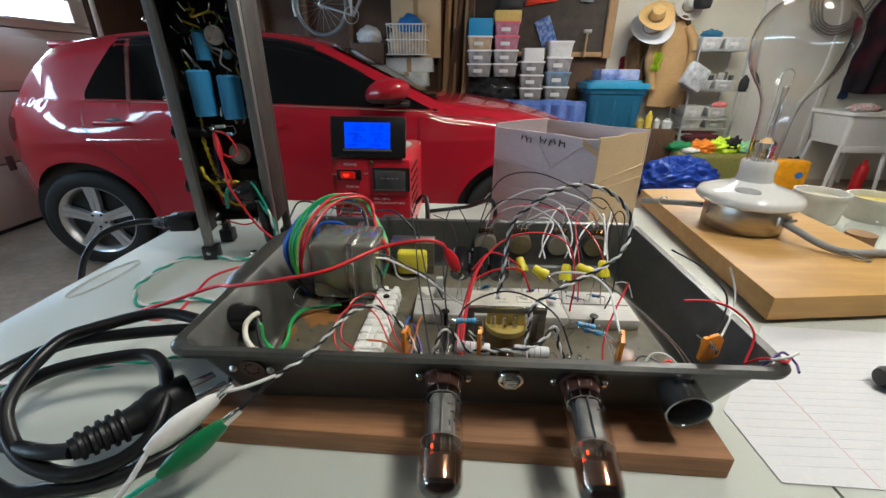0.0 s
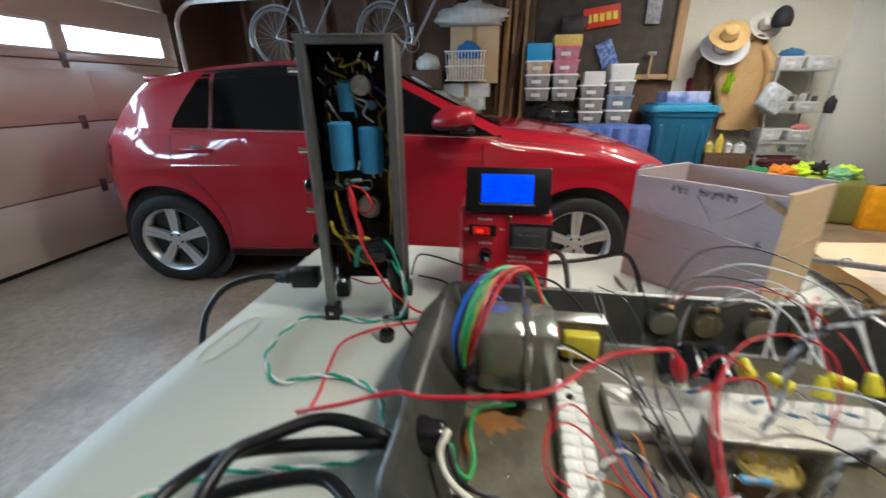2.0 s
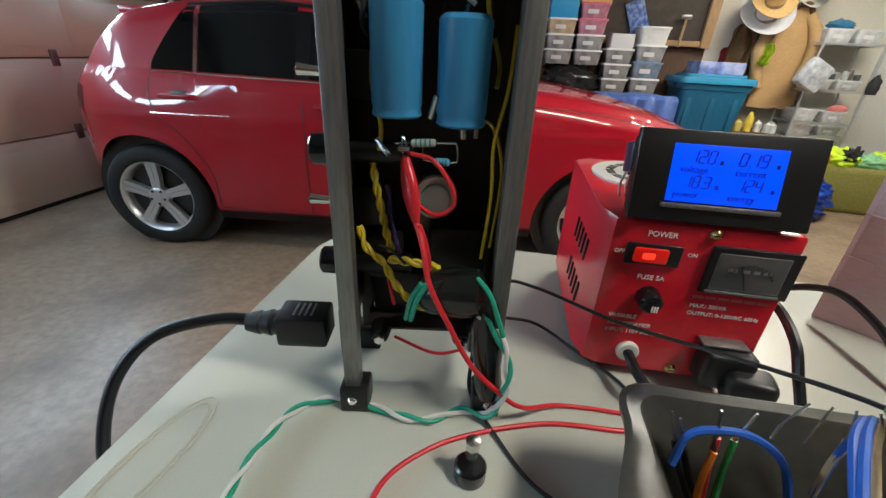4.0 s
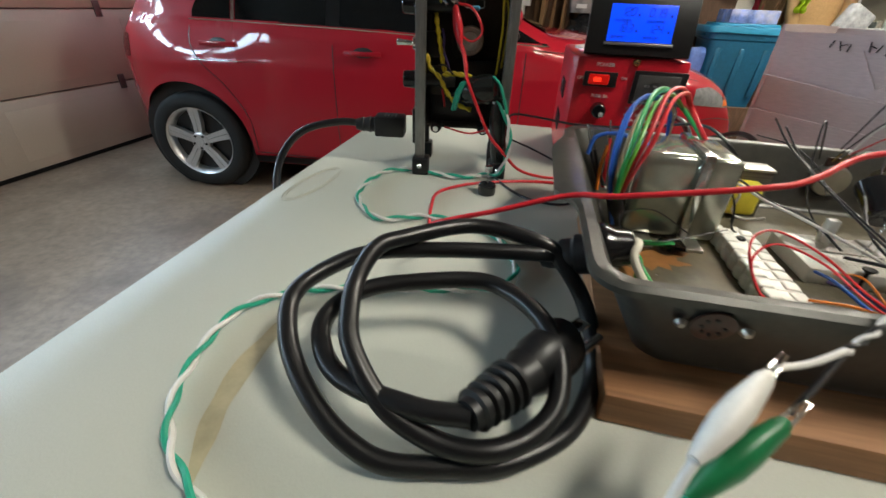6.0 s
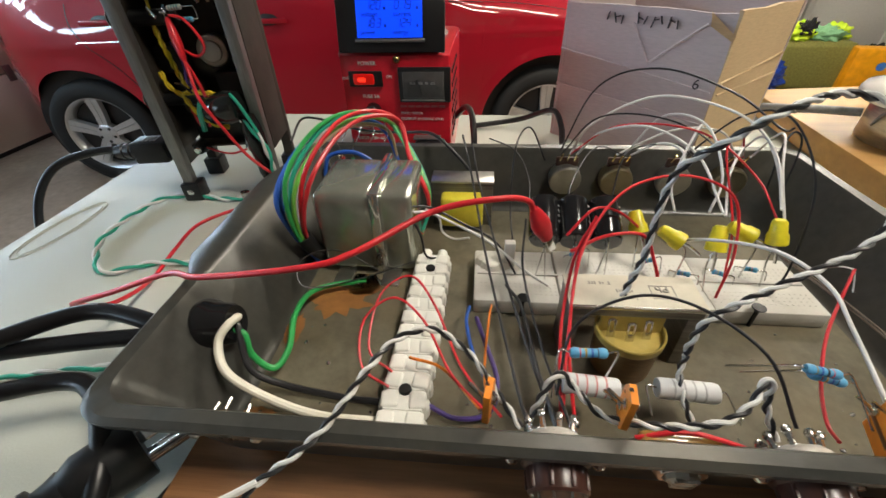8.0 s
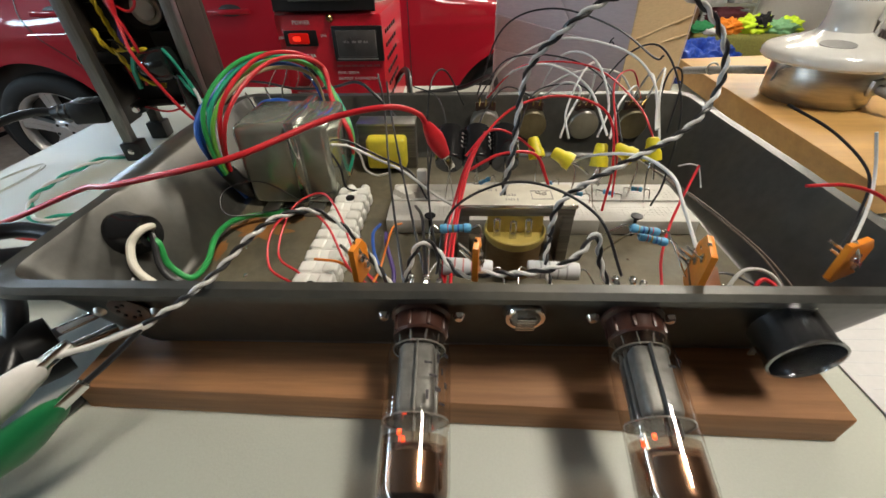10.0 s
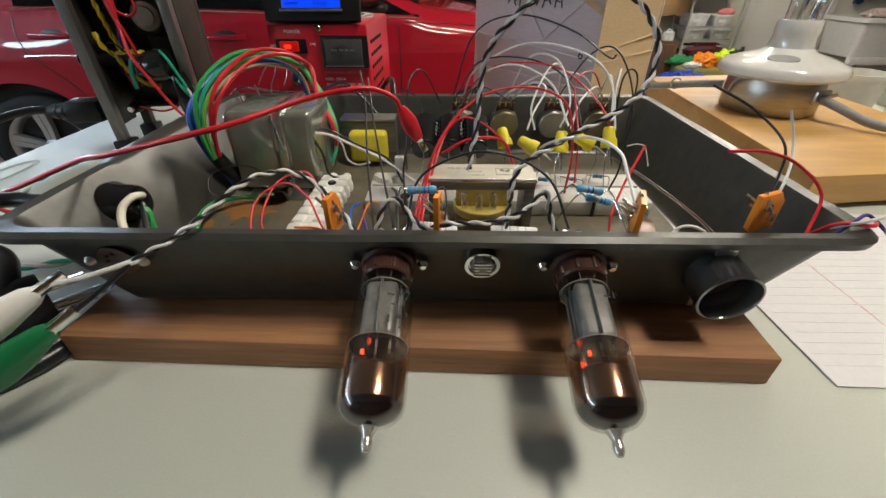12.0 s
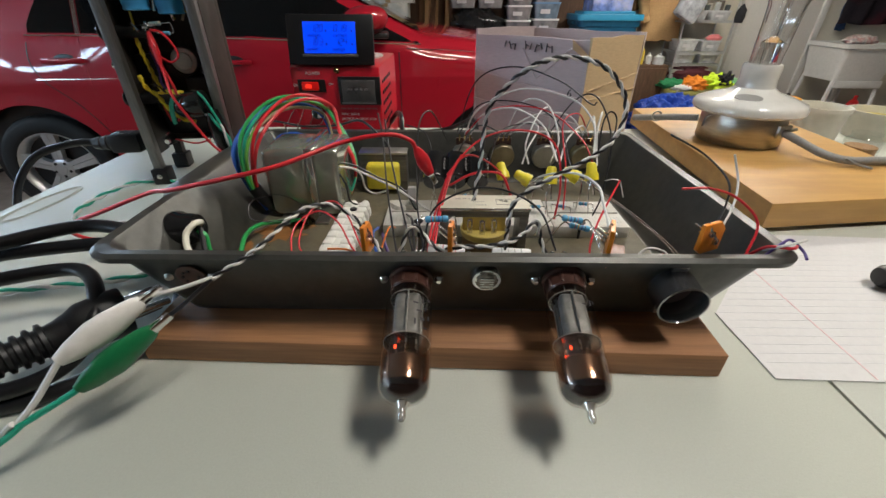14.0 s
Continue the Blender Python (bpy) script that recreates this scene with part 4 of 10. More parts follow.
def rust_patches():
    for cx, cy, rx, ry in ((-0.149, 0.098, 0.023, 0.016), (-0.135, 0.109, 0.012, 0.008), (-0.166, 0.074, 0.006, 0.012), (-0.163, 0.024, 0.009, 0.004)):
        bm = bmesh.new()
        n = 40
        bm.faces.new([bm.verts.new((cx + rx * math.cos(2 * math.pi * k / n) * (0.8 + 0.45 * noise.noise((k * 0.55, cx * 90, 0))), cy + ry * math.sin(2 * math.pi * k / n) * (0.8 + 0.45 * noise.noise((k * 0.5, cy * 70, 3))), PZ + 0.0004)) for k in range(n)])
        piece("rust_patch", bm, M_rust, PAN, "rusty brown patch on the floor", smooth=False)


def pan_floor():
    """A film of dust and old grease on the pan's floor, and the solder splashes on it."""
    dusty = mat("dusty_tin", (0.128, 0.114, 0.080), 0.50, metal=0.0, grain=140, vary=0.18, bump=0.05, stain=(0.17, 0.13, 0.075), stain_scale=26, stain_amount=0.6, rvary=0.45, spec=0.2)
    bm = bmesh.new()
    bm.faces.new([bm.verts.new((x, y, PZ + 0.00015)) for x, y in round_rect(-0.0215, 0.108, 0.297, 0.190, 0.010, 5)])
    piece("floor_film", bm, dusty, PAN, "dusty greasy film on the floor", smooth=False)
    rnd = random.Random(12)
    bm = bmesh.new()
    for k in range(70):
        x, y, r = rnd.uniform(-0.165, 0.120), 0.013 + 0.085 * rnd.random() ** 1.5, rnd.uniform(0.0003, 0.0011)
        lathe(bm, [(0.0, r * 0.6), (r * 0.7, r * 0.45), (r, 0.0)], 7, Matrix.Translation((x, y, PZ + 0.0003)) @ Matrix.Rotation(rnd.uniform(0, 3), 4, "Z") @ Matrix.Diagonal((1, rnd.uniform(0.6, 1.6), 1, 1)))
    tagged(piece("solder_splash", bm, M_solder, PAN, "tiny bright solder splashes"), kind="stuff")


pan_floor()
rust_patches()


def potentiometer(x, material):
    th = base("potentiometer", "round metal potentiometer on the pan's back wall", "potentiometer", (x, 0.214, 1.055), "potentiometers")
    m, _ = frame_to((x, 0.2170, 1.0560), (x, 0.195, 1.0535))
    piece("can", lathe(bmesh.new(), [(0.0, 0.0), (0.0118, 0.0), (0.0118, 0.0090), (0.0108, 0.0100), (0.0, 0.0104)], 26, m), material, th)
    bm = bmesh.new()
    box(bm, (x, 0.2125, 1.0690), (0.016, 0.0018, 0.0070), 0.0004)
    piece("tag_board", bm, M_bakelite, th)
    for s in (-1, 0, 1):
        piece("tag", rod(bmesh.new(), (x + 0.005 * s, 0.2115, 1.0700), (x + 0.005 * s, 0.207, 1.0770), 0.0008, 6), M_brass, th)
    return th


M_can = mat("nickel_can", (0.50, 0.49, 0.45), 0.30, metal=0.9, grain=80, vary=0.12, rvary=0.3)
M_brasscan = mat("tarnished_brass", (0.42, 0.37, 0.24), 0.32, metal=0.9, grain=80, vary=0.18, rvary=0.3)
for _x, _m in ((-0.003, M_can), (0.034, M_brasscan), (0.075, M_can), (0.113, M_brasscan)):
    potentiometer(_x, _m)


def smoothing_capacitor(x, y, lean):
    th = base("electrolytic_capacitor", "black electrolytic capacitor on bent leads over the breadboard", "capacitor", (x, y, PZ + 0.011), "electrolytic capacitors")
    m, _ = frame_to((x, y - 0.001, 1.0660), (x + lean * 0.5, y + 0.0250, 1.0780))
    piece("sleeve", lathe(bmesh.new(), [(0.0, 0.0), (0.0078, 0.0), (0.0086, 0.0010), (0.0082, 0.0025), (0.0086, 0.0040), (0.0086, 0.0255), (0.0076, 0.0266), (0.0, 0.0266)], 22, m), M_gloss, th)
    bm = bmesh.new()
    for k in range(16):
        a = radians(62 + 19 * (k % 5))
        z = 0.0110 + 0.0034 * (k // 5)
        p, q = (m @ Vector((0.0086 * math.cos(a + d), 0.0086 * math.sin(a + d), z)) for d in (-0.07 - 0.03 * (k % 3), 0.09))
        sweep(bm, [p, q], 0.0004, 5)
    piece("print_bar", bm, M_whiteink, th, "pale printed marks")
    for s in (-1, 1):
        p = m @ Vector((0.0025 * s, 0, 0.0002))
        wire("lead", [p, p + Vector((0, -0.003, -0.002)), Vector((x + 0.003 * s, y - 0.004, PZ + 0.0105))], 0.0004, M_solder, th)
    return th


for _x in (-0.0300, -0.0135, 0.0035):
    smoothing_capacitor(_x, 0.1165, 0.002)


# ---- small parts wired up in the pan ----
def wire_nut(x, y, z, dx, dy, dz):
    th = base("wire_nut", "yellow plastic wire connector over a twisted joint", "wire connector", (x, y, z), "yellow wire connectors")
    d = Vector((dx, dy, dz)).normalized()
    p = Vector((x, y, z))
    m, _ = frame_to(p, p + d * 0.015)
    piece("cap", lathe(bmesh.new(), [(0.0, 0.0128), (0.0026, 0.0130), (0.0036, 0.0116), (0.0041, 0.0060), (0.0050, 0.0045), (0.0052, 0.0), (0.0044, 0.0), (0.0038, 0.005), (0, 0.006)], 16, m), M_yellow, th)
    wire("joint", [p + d * 0.005, p - d * 0.004 + Vector((0.001, 0, 0)), p - d * 0.010 + Vector((0.002, 0.001, -0.002))], 0.0008, M_solder, th)
    wire("lead", [p, p - d * 0.006 + Vector((-0.002, 0, -0.004)), Vector((x + 0.001, y - 0.004, PZ + 0.011))], 0.0005, M_solder, th)
    return th


for _q in ((0.0255, 0.130, 1.0635, -0.2, 0.5, 0.7), (0.0440, 0.1185, 1.0655, -0.75, 0.35, 0.35), (0.0577, 0.1107, 1.0670, 0.05, 0.35, 0.9), (0.0827, 0.1240, 1.0665, -0.8, 0.3, 0.35), (0.0907, 0.1170, 1.0680, -0.1, 0.3, 0.9)):
    wire_nut(*_q)

M_bluer = mat("blue_resistor", (0.10, 0.36, 0.60), 0.4)
M_greyr = mat("grey_power_resistor", (0.62, 0.63, 0.64), 0.45, grain=80, vary=0.06)
BANDS = (mat("band_red", (0.55, 0.03, 0.03), 0.4), mat("band_black", (0.02, 0.02, 0.02), 0.4), mat("band_blue", (0.03, 0.10, 0.40), 0.4), mat("band_gold", (0.45, 0.32, 0.08), 0.3, metal=0.7))

PALE = (mat("faded_red_band", (0.55, 0.20, 0.20), 0.45), mat("faded_blue_band", (0.25, 0.33, 0.45), 0.45), mat("faded_grey_band", (0.36, 0.37, 0.38), 0.45))


def resistor(a, b, r, material, ends, label, bands=4):
    a, b = Vector(a), Vector(b)
    th = base("resistor", label, "resistor", a, "resistors in the pan")
    m, h = frame_to(a, b)
    if r < 0.003:
        prof = [(0, 0), (r * 0.8, 0), (r * 1.05, h * 0.08), (r * 1.05, h * 0.2), (r * 0.86, h * 0.27), (r * 0.86, h * 0.73), (r * 1.05, h * 0.8), (r * 1.05, h * 0.92), (r * 0.8, h), (0, h)]
    else:
        prof = [(0, 0), (r * 0.92, 0), (r, h * 0.05), (r, h * 0.95), (r * 0.92, h), (0, h)]
    piece("body", lathe(bmesh.new(), prof, 14, m), material, th)
    for k in range(bands):
        z = h * (0.22 + 0.17 * k)
        rr = r * (1.02 if r > 0.003 else 0.93)
        w = h * (0.055 if r < 0.003 else 0.030)
        piece("band", lathe(bmesh.new(), [(rr * 0.9, z), (rr, z), (rr, z + w), (rr * 0.9, z + w)], 14, m), (BANDS if r < 0.003 else PALE)[(k * 3 + int(a.x * 1000)) % (4 if r < 0.003 else 3)], th)
    d = (b - a).normalized()
    for p, s, e in ((a, -1, ends[0]), (b, 1, ends[1])):
        if e is not None:
            wire("lead", [p, p + d * s * 0.004, Vector(e)], 0.0004, M_solder, th)
    return th


resistor((-0.0310, 0.0320, 1.0560), (-0.0090, 0.0310, 1.0550), 0.0042, M_greyr, ((-0.0420, 0.012, 1.056), (-0.0020, 0.018, 1.046)), "fat pale grey resistor with coloured bands")
resistor((0.0080, 0.0350, 1.0520), (0.0310, 0.0340, 1.0515), 0.0042, M_greyr, ((0.0020, 0.022, 1.052), (0.0420, 0.028, 1.040)), "fat pale grey resistor with coloured bands")
resistor((-0.0320, 0.0290, 1.0785), (-0.0190, 0.0290, 1.0790), 0.0019, M_bluer, ((-0.0370, 0.022, 1.060), (-0.0140, 0.034, 1.058)), "small blue resistor with thin bands")
resistor((0.0435, 0.0245, 1.0825), (0.0545, 0.0235, 1.0810), 0.0017, M_bluer, ((0.0330, 0.040, 1.062), (0.0640, 0.012, 1.068)), "small blue resistor with thin bands")
resistor((0.0490, 0.0265, 1.0770), (0.0600, 0.0250, 1.0750), 0.0017, M_bluer, ((0.0420, 0.042, 1.056), (0.0700, 0.014, 1.064)), "small blue resistor with thin bands")
for _x, _y, _t in ((-0.0100, 0.131, 0.6), (0.0480, 0.118, -0.5), (0.0680, 0.120, -0.6), (0.0870, 0.124, -0.5), (0.0300, 0.126, 0.3)):
    resistor((_x, _y, 1.0450), (_x + 0.0060, _y - 0.0050 * abs(_t), 1.0475 + 0.004 * _t), 0.0015, M_bluer, ((_x - 0.003, _y + 0.002, PZ + 0.0105), (_x + 0.010, _y - 0.006, PZ + 0.0105)), "small blue resistor plugged into the breadboard", 3)


def film_tab(x, z, turn, wide, holes=2, tall=0.0170):
    """An orange tag strip screwed inside the front wall."""
    th = base("tag_strip", "orange tag strip with tinned lugs inside the front wall", "tag strip", (x, 0.004, z), "orange tag strips")
    m = Matrix.Translation((x, 0.0085, z)) @ Matrix.Rotation(radians(turn), 4, "Z")
    piece("plate", slab(bmesh.new(), [(-wide / 2, -tall * 0.36), (-wide * 0.32, -tall / 2), (wide / 2, -tall / 2), (wide / 2, tall * 0.22), (wide * 0.22, tall / 2), (-wide / 2, tall / 2)], -0.0011, 0.0011, 0.0003, m @ Matrix.Translation((0, 0, 0.0145 - tall / 2)) @ Matrix.Rotation(radians(90), 4, "X")), M_orange, th)
    if tall > 0.02:
        piece("lower_plate", box(bmesh.new(), (wide * 0.2, -0.004, -0.0040), (wide * 0.8, 0.0105, 0.0020), 0.0004, m=m), M_brownfilm, th, "brown phenolic strip")
    for k in range(holes):
        p = m @ Vector(((k - 0.5) * wide * 0.32, 0.0016, 0.009 - 0.0055 * k))
        q = m @ Vector(((k - 0.5) * wide * 0.32, -0.0024, 0.009 - 0.0055 * k))
        piece("eyelet", rod(bmesh.new(), p, q, 0.0018, 12), M_solder, th)
        piece("lug", rod(bmesh.new(), q, q + Vector((-0.003, 0.002, 0.006)), 0.0007, 6), M_solder, th)
        piece("lug", rod(bmesh.new(), p, p + Vector((-0.005, 0.003, 0.003)), 0.0006, 6), M_solder, th)
    return th


film_tab(-0.0615, 1.0720, 78, 0.0110)
film_tab(-0.0175, 1.0730, 80, 0.0100)
film_tab(0.0650, 1.0730, 70, 0.0190, 3, 0.0240)
film_tab(0.1165, 1.0740, 24, 0.0165)

# loose single wires inside: colour, radius, ends and arch points
COLOURS = {"white": M_whitewire, "black": M_blackwire, "red": M_redwire, "violet": M_violetwire, "blue": M_bluewire, "orange": M_orangewire, "brown": mat("brown_insulation", (0.17, 0.125, 0.10), 0.4, grain=300, vary=0.1)}


def hookup(colour, r, *pts):
    return cable("hookup_wire", "thin %s hook-up wire looping inside the pan" % colour, pts, r, COLOURS[colour], "wire", "hook-up wires")


hookup("white", 0.00075, (-0.003, 0.207, 1.077), (0.008, 0.205, 1.100), (0.045, 0.205, 1.118), (0.085, 0.185, 1.114), (0.099, 0.160, 1.100), (0.093, 0.128, 1.082))
hookup("white", 0.00075, (0.002, 0.207, 1.077), (0.012, 0.195, 1.098), (0.035, 0.180, 1.107), (0.058, 0.160, 1.098), (0.066, 0.130, 1.078))
hookup("white", 0.00075, (0.039, 0.207, 1.077), (0.050, 0.192, 1.092), (0.058, 0.175, 1.092), (0.047, 0.155, 1.080), (0.042, 0.146, 1.070))
hookup("white", 0.00075, (0.108, 0.207, 1.077), (0.108, 0.190, 1.098), (0.101, 0.160, 1.096), (0.095, 0.130, 1.082))
hookup("white", 0.00075, (0.113, 0.207, 1.077), (0.100, 0.190, 1.090), (0.080, 0.160, 1.086), (0.068, 0.130, 1.076))
hookup("white", 0.00075, (0.029, 0.207, 1.077), (0.060, 0.204, 1.096), (0.090, 0.203, 1.096), (0.108, 0.207, 1.078))
hookup("white", 0.00082, (0.044, 0.130, 1.058), (0.052, 0.110, 1.074), (0.068, 0.088, 1.084), (0.076, 0.066, 1.084), (0.074, 0.046, 1.080), (0.071, 0.018, 1.072))
hookup("white", 0.00088, (-0.107, 0.132, 1.072), (-0.096, 0.138, 1.068), (-0.080, 0.138, 1.060), (-0.060, 0.130, 1.054), (-0.040, 0.112, 1.048), (-0.026, 0.104, 1.043))
hookup("white", 0.00075, (-0.100, 0.146, 1.066), (-0.092, 0.146, 1.060), (-0.090, 0.150, 1.046), (-0.082, 0.148, 1.042), (-0.072, 0.144, 1.046))
hookup("black", 0.00072, (-0.107, 0.135, 1.074), (-0.096, 0.141, 1.070), (-0.078, 0.141, 1.060), (-0.056, 0.130, 1.054), (-0.044, 0.112, 1.044))
hookup("black", 0.00072, (-0.107, 0.130, 1.070), (-0.101, 0.128, 1.058), (-0.098, 0.126, 1.044), (-0.088, 0.132, 1.038))
hookup("black", 0.00065, (-0.0780, 0.172, 1.104), (-0.072, 0.150, 1.090), (-0.062, 0.090, 1.072), (-0.050, 0.030, 1.058), (-0.046, 0.012, 1.056))
hookup("black", 0.00065, (-0.0720, 0.168, 1.100), (-0.066, 0.140, 1.084), (-0.052, 0.080, 1.066), (-0.040, 0.030, 1.056), (-0.036, 0.012, 1.056))
hookup("black", 0.00065, (-0.040, 0.125, 1.074), (-0.042, 0.100, 1.058), (-0.036, 0.055, 1.050), (-0.030, 0.014, 1.054))
hookup("black", 0.00062, (-0.034, 0.026, 1.056), (-0.028, 0.042, 1.078), (-0.006, 0.050, 1.088), (0.014, 0.044, 1.090), (0.031, 0.026, 1.086), (0.0385, 0.010, 1.070))
hookup("black", 0.00043, (-0.126, 0.113, 1.042), (-0.150, 0.116, 1.054), (-0.170, 0.108, 1.052), (-0.166, 0.096, 1.042), (-0.140, 0.108, 1.038), (-0.104, 0.118, 1.046))
hookup("black", 0.00058, (-0.009, 0.207, 1.077), (0.010, 0.200, 1.106), (0.046, 0.185, 1.110), (0.072, 0.165, 1.098), (0.080, 0.140, 1.070))
hookup("black", 0.00058, (0.034, 0.206, 1.077), (0.010, 0.190, 1.090), (-0.006, 0.170, 1.080), (-0.014, 0.150, 1.066))
hookup("black", 0.00058, (0.080, 0.206, 1.077), (0.060, 0.196, 1.090), (0.030, 0.190, 1.086), (0.016, 0.160, 1.066))
hookup("black", 0.00065, (0.112, 0.170, 1.070), (0.113, 0.176, 1.096), (0.120, 0.182, 1.104), (0.126, 0.180, 1.096), (0.122, 0.170, 1.064))
hookup("black", 0.00050, (-0.060, 0.222, 1.082), (-0.042, 0.205, 1.080), (-0.034, 0.180, 1.072), (-0.034, 0.160, 1.060))
hookup("red", 0.00072, (-0.031, 0.022, 1.048), (-0.027, 0.050, 1.063), (-0.018, 0.085, 1.084), (0.004, 0.112, 1.100), (0.034, 0.122, 1.104), (0.058, 0.116, 1.096), (0.064, 0.106, 1.070), (0.062, 0.100, 1.043))
hookup("red", 0.00075, (-0.012, 0.098, 1.090), (-0.021, 0.085, 1.078), (-0.029, 0.055, 1.062), (-0.032, 0.022, 1.050))
hookup("red", 0.00075, (-0.010, 0.101, 1.092), (-0.019, 0.085, 1.078), (-0.026, 0.050, 1.060), (-0.028, 0.014, 1.052))
hookup("red", 0.0009, (-0.018, 0.104, 1.068), (0.000, 0.108, 1.076), (0.020, 0.112, 1.074), (0.028, 0.108, 1.060), (0.034, 0.104, 1.044))
hookup("red", 0.00065, (0.058, 0.012, 1.060), (0.063, 0.022, 1.055), (0.067, 0.036, 1.060), (0.078, 0.056, 1.068), (0.0945, 0.078, 1.083))
hookup("white", 0.00035, (0.0945, 0.078, 1.083), (0.0960, 0.077, 1.079), (0.0985, 0.076, 1.072))
hookup("white", 0.00035, (0.0945, 0.078, 1.083), (0.0900, 0.079, 1.0835), (0.0855, 0.080, 1.082))
hookup("red", 0.0006, (-0.104, 0.034, 1.042), (-0.117, 0.040, 1.048), (-0.119, 0.058, 1.058), (-0.106, 0.068, 1.064), (-0.090, 0.056, 1.062), (-0.076, 0.034, 1.054), (-0.060, 0.014, 1.058))
hookup("red", 0.0006, (-0.104, 0.042, 1.042), (-0.116, 0.050, 1.048), (-0.114, 0.074, 1.060), (-0.100, 0.084, 1.064), (-0.086, 0.066, 1.062), (-0.072, 0.038, 1.054), (-0.056, 0.014, 1.058))
hookup("violet", 0.0011, (-0.086, 0.030, 1.036), (-0.074, 0.026, 1.034), (-0.060, 0.028, 1.036), (-0.056, 0.040, 1.042), (-0.062, 0.060, 1.046), (-0.066, 0.080, 1.040))
hookup("blue", 0.0009, (-0.070, 0.086, 1.042), (-0.071, 0.070, 1.046), (-0.066, 0.050, 1.044), (-0.056, 0.034, 1.040))
hookup("black", 0.0006, (0.124, 0.020, 1.074), (0.137, 0.034, 1.084), (0.141, 0.044, 1.096), (0.130, 0.056, 1.108), (0.110, 0.062, 1.118))
hookup("white", 0.00065, (0.128, 0.020, 1.072), (0.146, 0.040, 1.082), (0.154, 0.054, 1.092), (0.150, 0.060, 1.107))
hookup("red", 0.0007, (0.142, 0.012, 1.066), (0.151, 0.024, 1.080), (0.141, 0.032, 1.091), (0.126, 0.034, 1.096), (0.109, 0.033, 1.0965))
hookup("white", 0.00075, (0.082, 0.012, 1.056), (0.090, 0.018, 1.066), (0.100, 0.016, 1.066), (0.108, 0.010, 1.056))
hookup("black", 0.00061, (0.078, 0.016, 1.054), (0.088, 0.026, 1.058), (0.100, 0.022, 1.056), (0.110, 0.012, 1.052))
hookup("red", 0.00085, (0.094, 0.012, 1.054), (0.102, 0.020, 1.060), (0.112, 0.014, 1.054), (0.118, 0.010, 1.048))
hookup("brown", 0.00045, (0.090, 0.128, 1.062), (0.108, 0.088, 1.058), (0.122, 0.048, 1.052), (0.126, 0.018, 1.046))
hookup("brown", 0.00045, (0.094, 0.124, 1.060), (0.110, 0.082, 1.056), (0.120, 0.044, 1.052), (0.122, 0.018, 1.044))
hookup("orange", 0.0007, (-0.096, 0.046, 1.048), (-0.080, 0.038, 1.052), (-0.064, 0.018, 1.056))
hookup("red", 0.0009, (-0.006, 0.014, 1.050), (0.010, 0.014, 1.056), (0.026, 0.012, 1.054), (0.034, 0.010, 1.052))

hookup("black", 0.0006, (-0.010, 0.207, 1.080), (0.005, 0.200, 1.125), (0.035, 0.190, 1.138), (0.070, 0.170, 1.130), (0.092, 0.155, 1.116), (0.095, 0.150, 1.118))
hookup("black", 0.0009, (-0.050, 0.100, 1.046), (-0.044, 0.075, 1.054), (-0.040, 0.040, 1.054), (-0.036, 0.012, 1.058))
hookup("black", 0.0006, (0.075, 0.206, 1.077), (0.088, 0.185, 1.112), (0.098, 0.160, 1.120), (0.104, 0.130, 1.096), (0.098, 0.110, 1.060), (0.092, 0.104, 1.044))
hookup("black", 0.0006, (-0.020, 0.207, 1.072), (-0.034, 0.196, 1.100), (-0.044, 0.180, 1.094), (-0.046, 0.160, 1.060), (-0.044, 0.136, 1.044))
hookup("white", 0.0007, (0.034, 0.206, 1.077), (0.045, 0.190, 1.110), (0.062, 0.170, 1.112), (0.070, 0.150, 1.090), (0.062, 0.135, 1.075))
hookup("white", 0.0007, (0.075, 0.206, 1.077), (0.070, 0.190, 1.104), (0.056, 0.168, 1.106), (0.044, 0.150, 1.086), (0.046, 0.140, 1.072))
hookup("white", 0.0007, (0.118, 0.206, 1.077), (0.112, 0.180, 1.104), (0.100, 0.150, 1.094), (0.096, 0.126, 1.076))
hookup("red", 0.0006, (-0.003, 0.207, 1.077), (0.020, 0.190, 1.104), (0.060, 0.170, 1.108), (0.088, 0.150, 1.090), (0.095, 0.128, 1.074))
hookup("red", 0.0006, (0.113, 0.206, 1.077), (0.096, 0.190, 1.100), (0.076, 0.165, 1.098), (0.074, 0.130, 1.070), (0.072, 0.114, 1.044))
hookup("red", 0.0007, (-0.020, 0.110, 1.074), (-0.006, 0.118, 1.086), (0.010, 0.124, 1.080), (0.028, 0.130, 1.064))
hookup("orange", 0.0006, (-0.058, 0.090, 1.040), (-0.060, 0.070, 1.050), (-0.062, 0.040, 1.048), (-0.060, 0.016, 1.060))

hookup("white", 0.0007, (0.1440, 0.0060, 1.0740), (0.1480, 0.0000, 1.0800), (0.1560, 0.0010, 1.0815), (0.1640, 0.0060, 1.0800))
hookup("violet", 0.0007, (0.1430, 0.0020, 1.0730), (0.1490, 0.0030, 1.0790), (0.1560, 0.0060, 1.0800), (0.1610, 0.0020, 1.0760), (0.1570, -0.0060, 1.0760))
hookup("red", 0.0008, (0.1420, 0.0120, 1.0660), (0.1440, 0.0040, 1.0770), (0.1520, -0.0010, 1.0790), (0.1580, 0.0030, 1.0780))

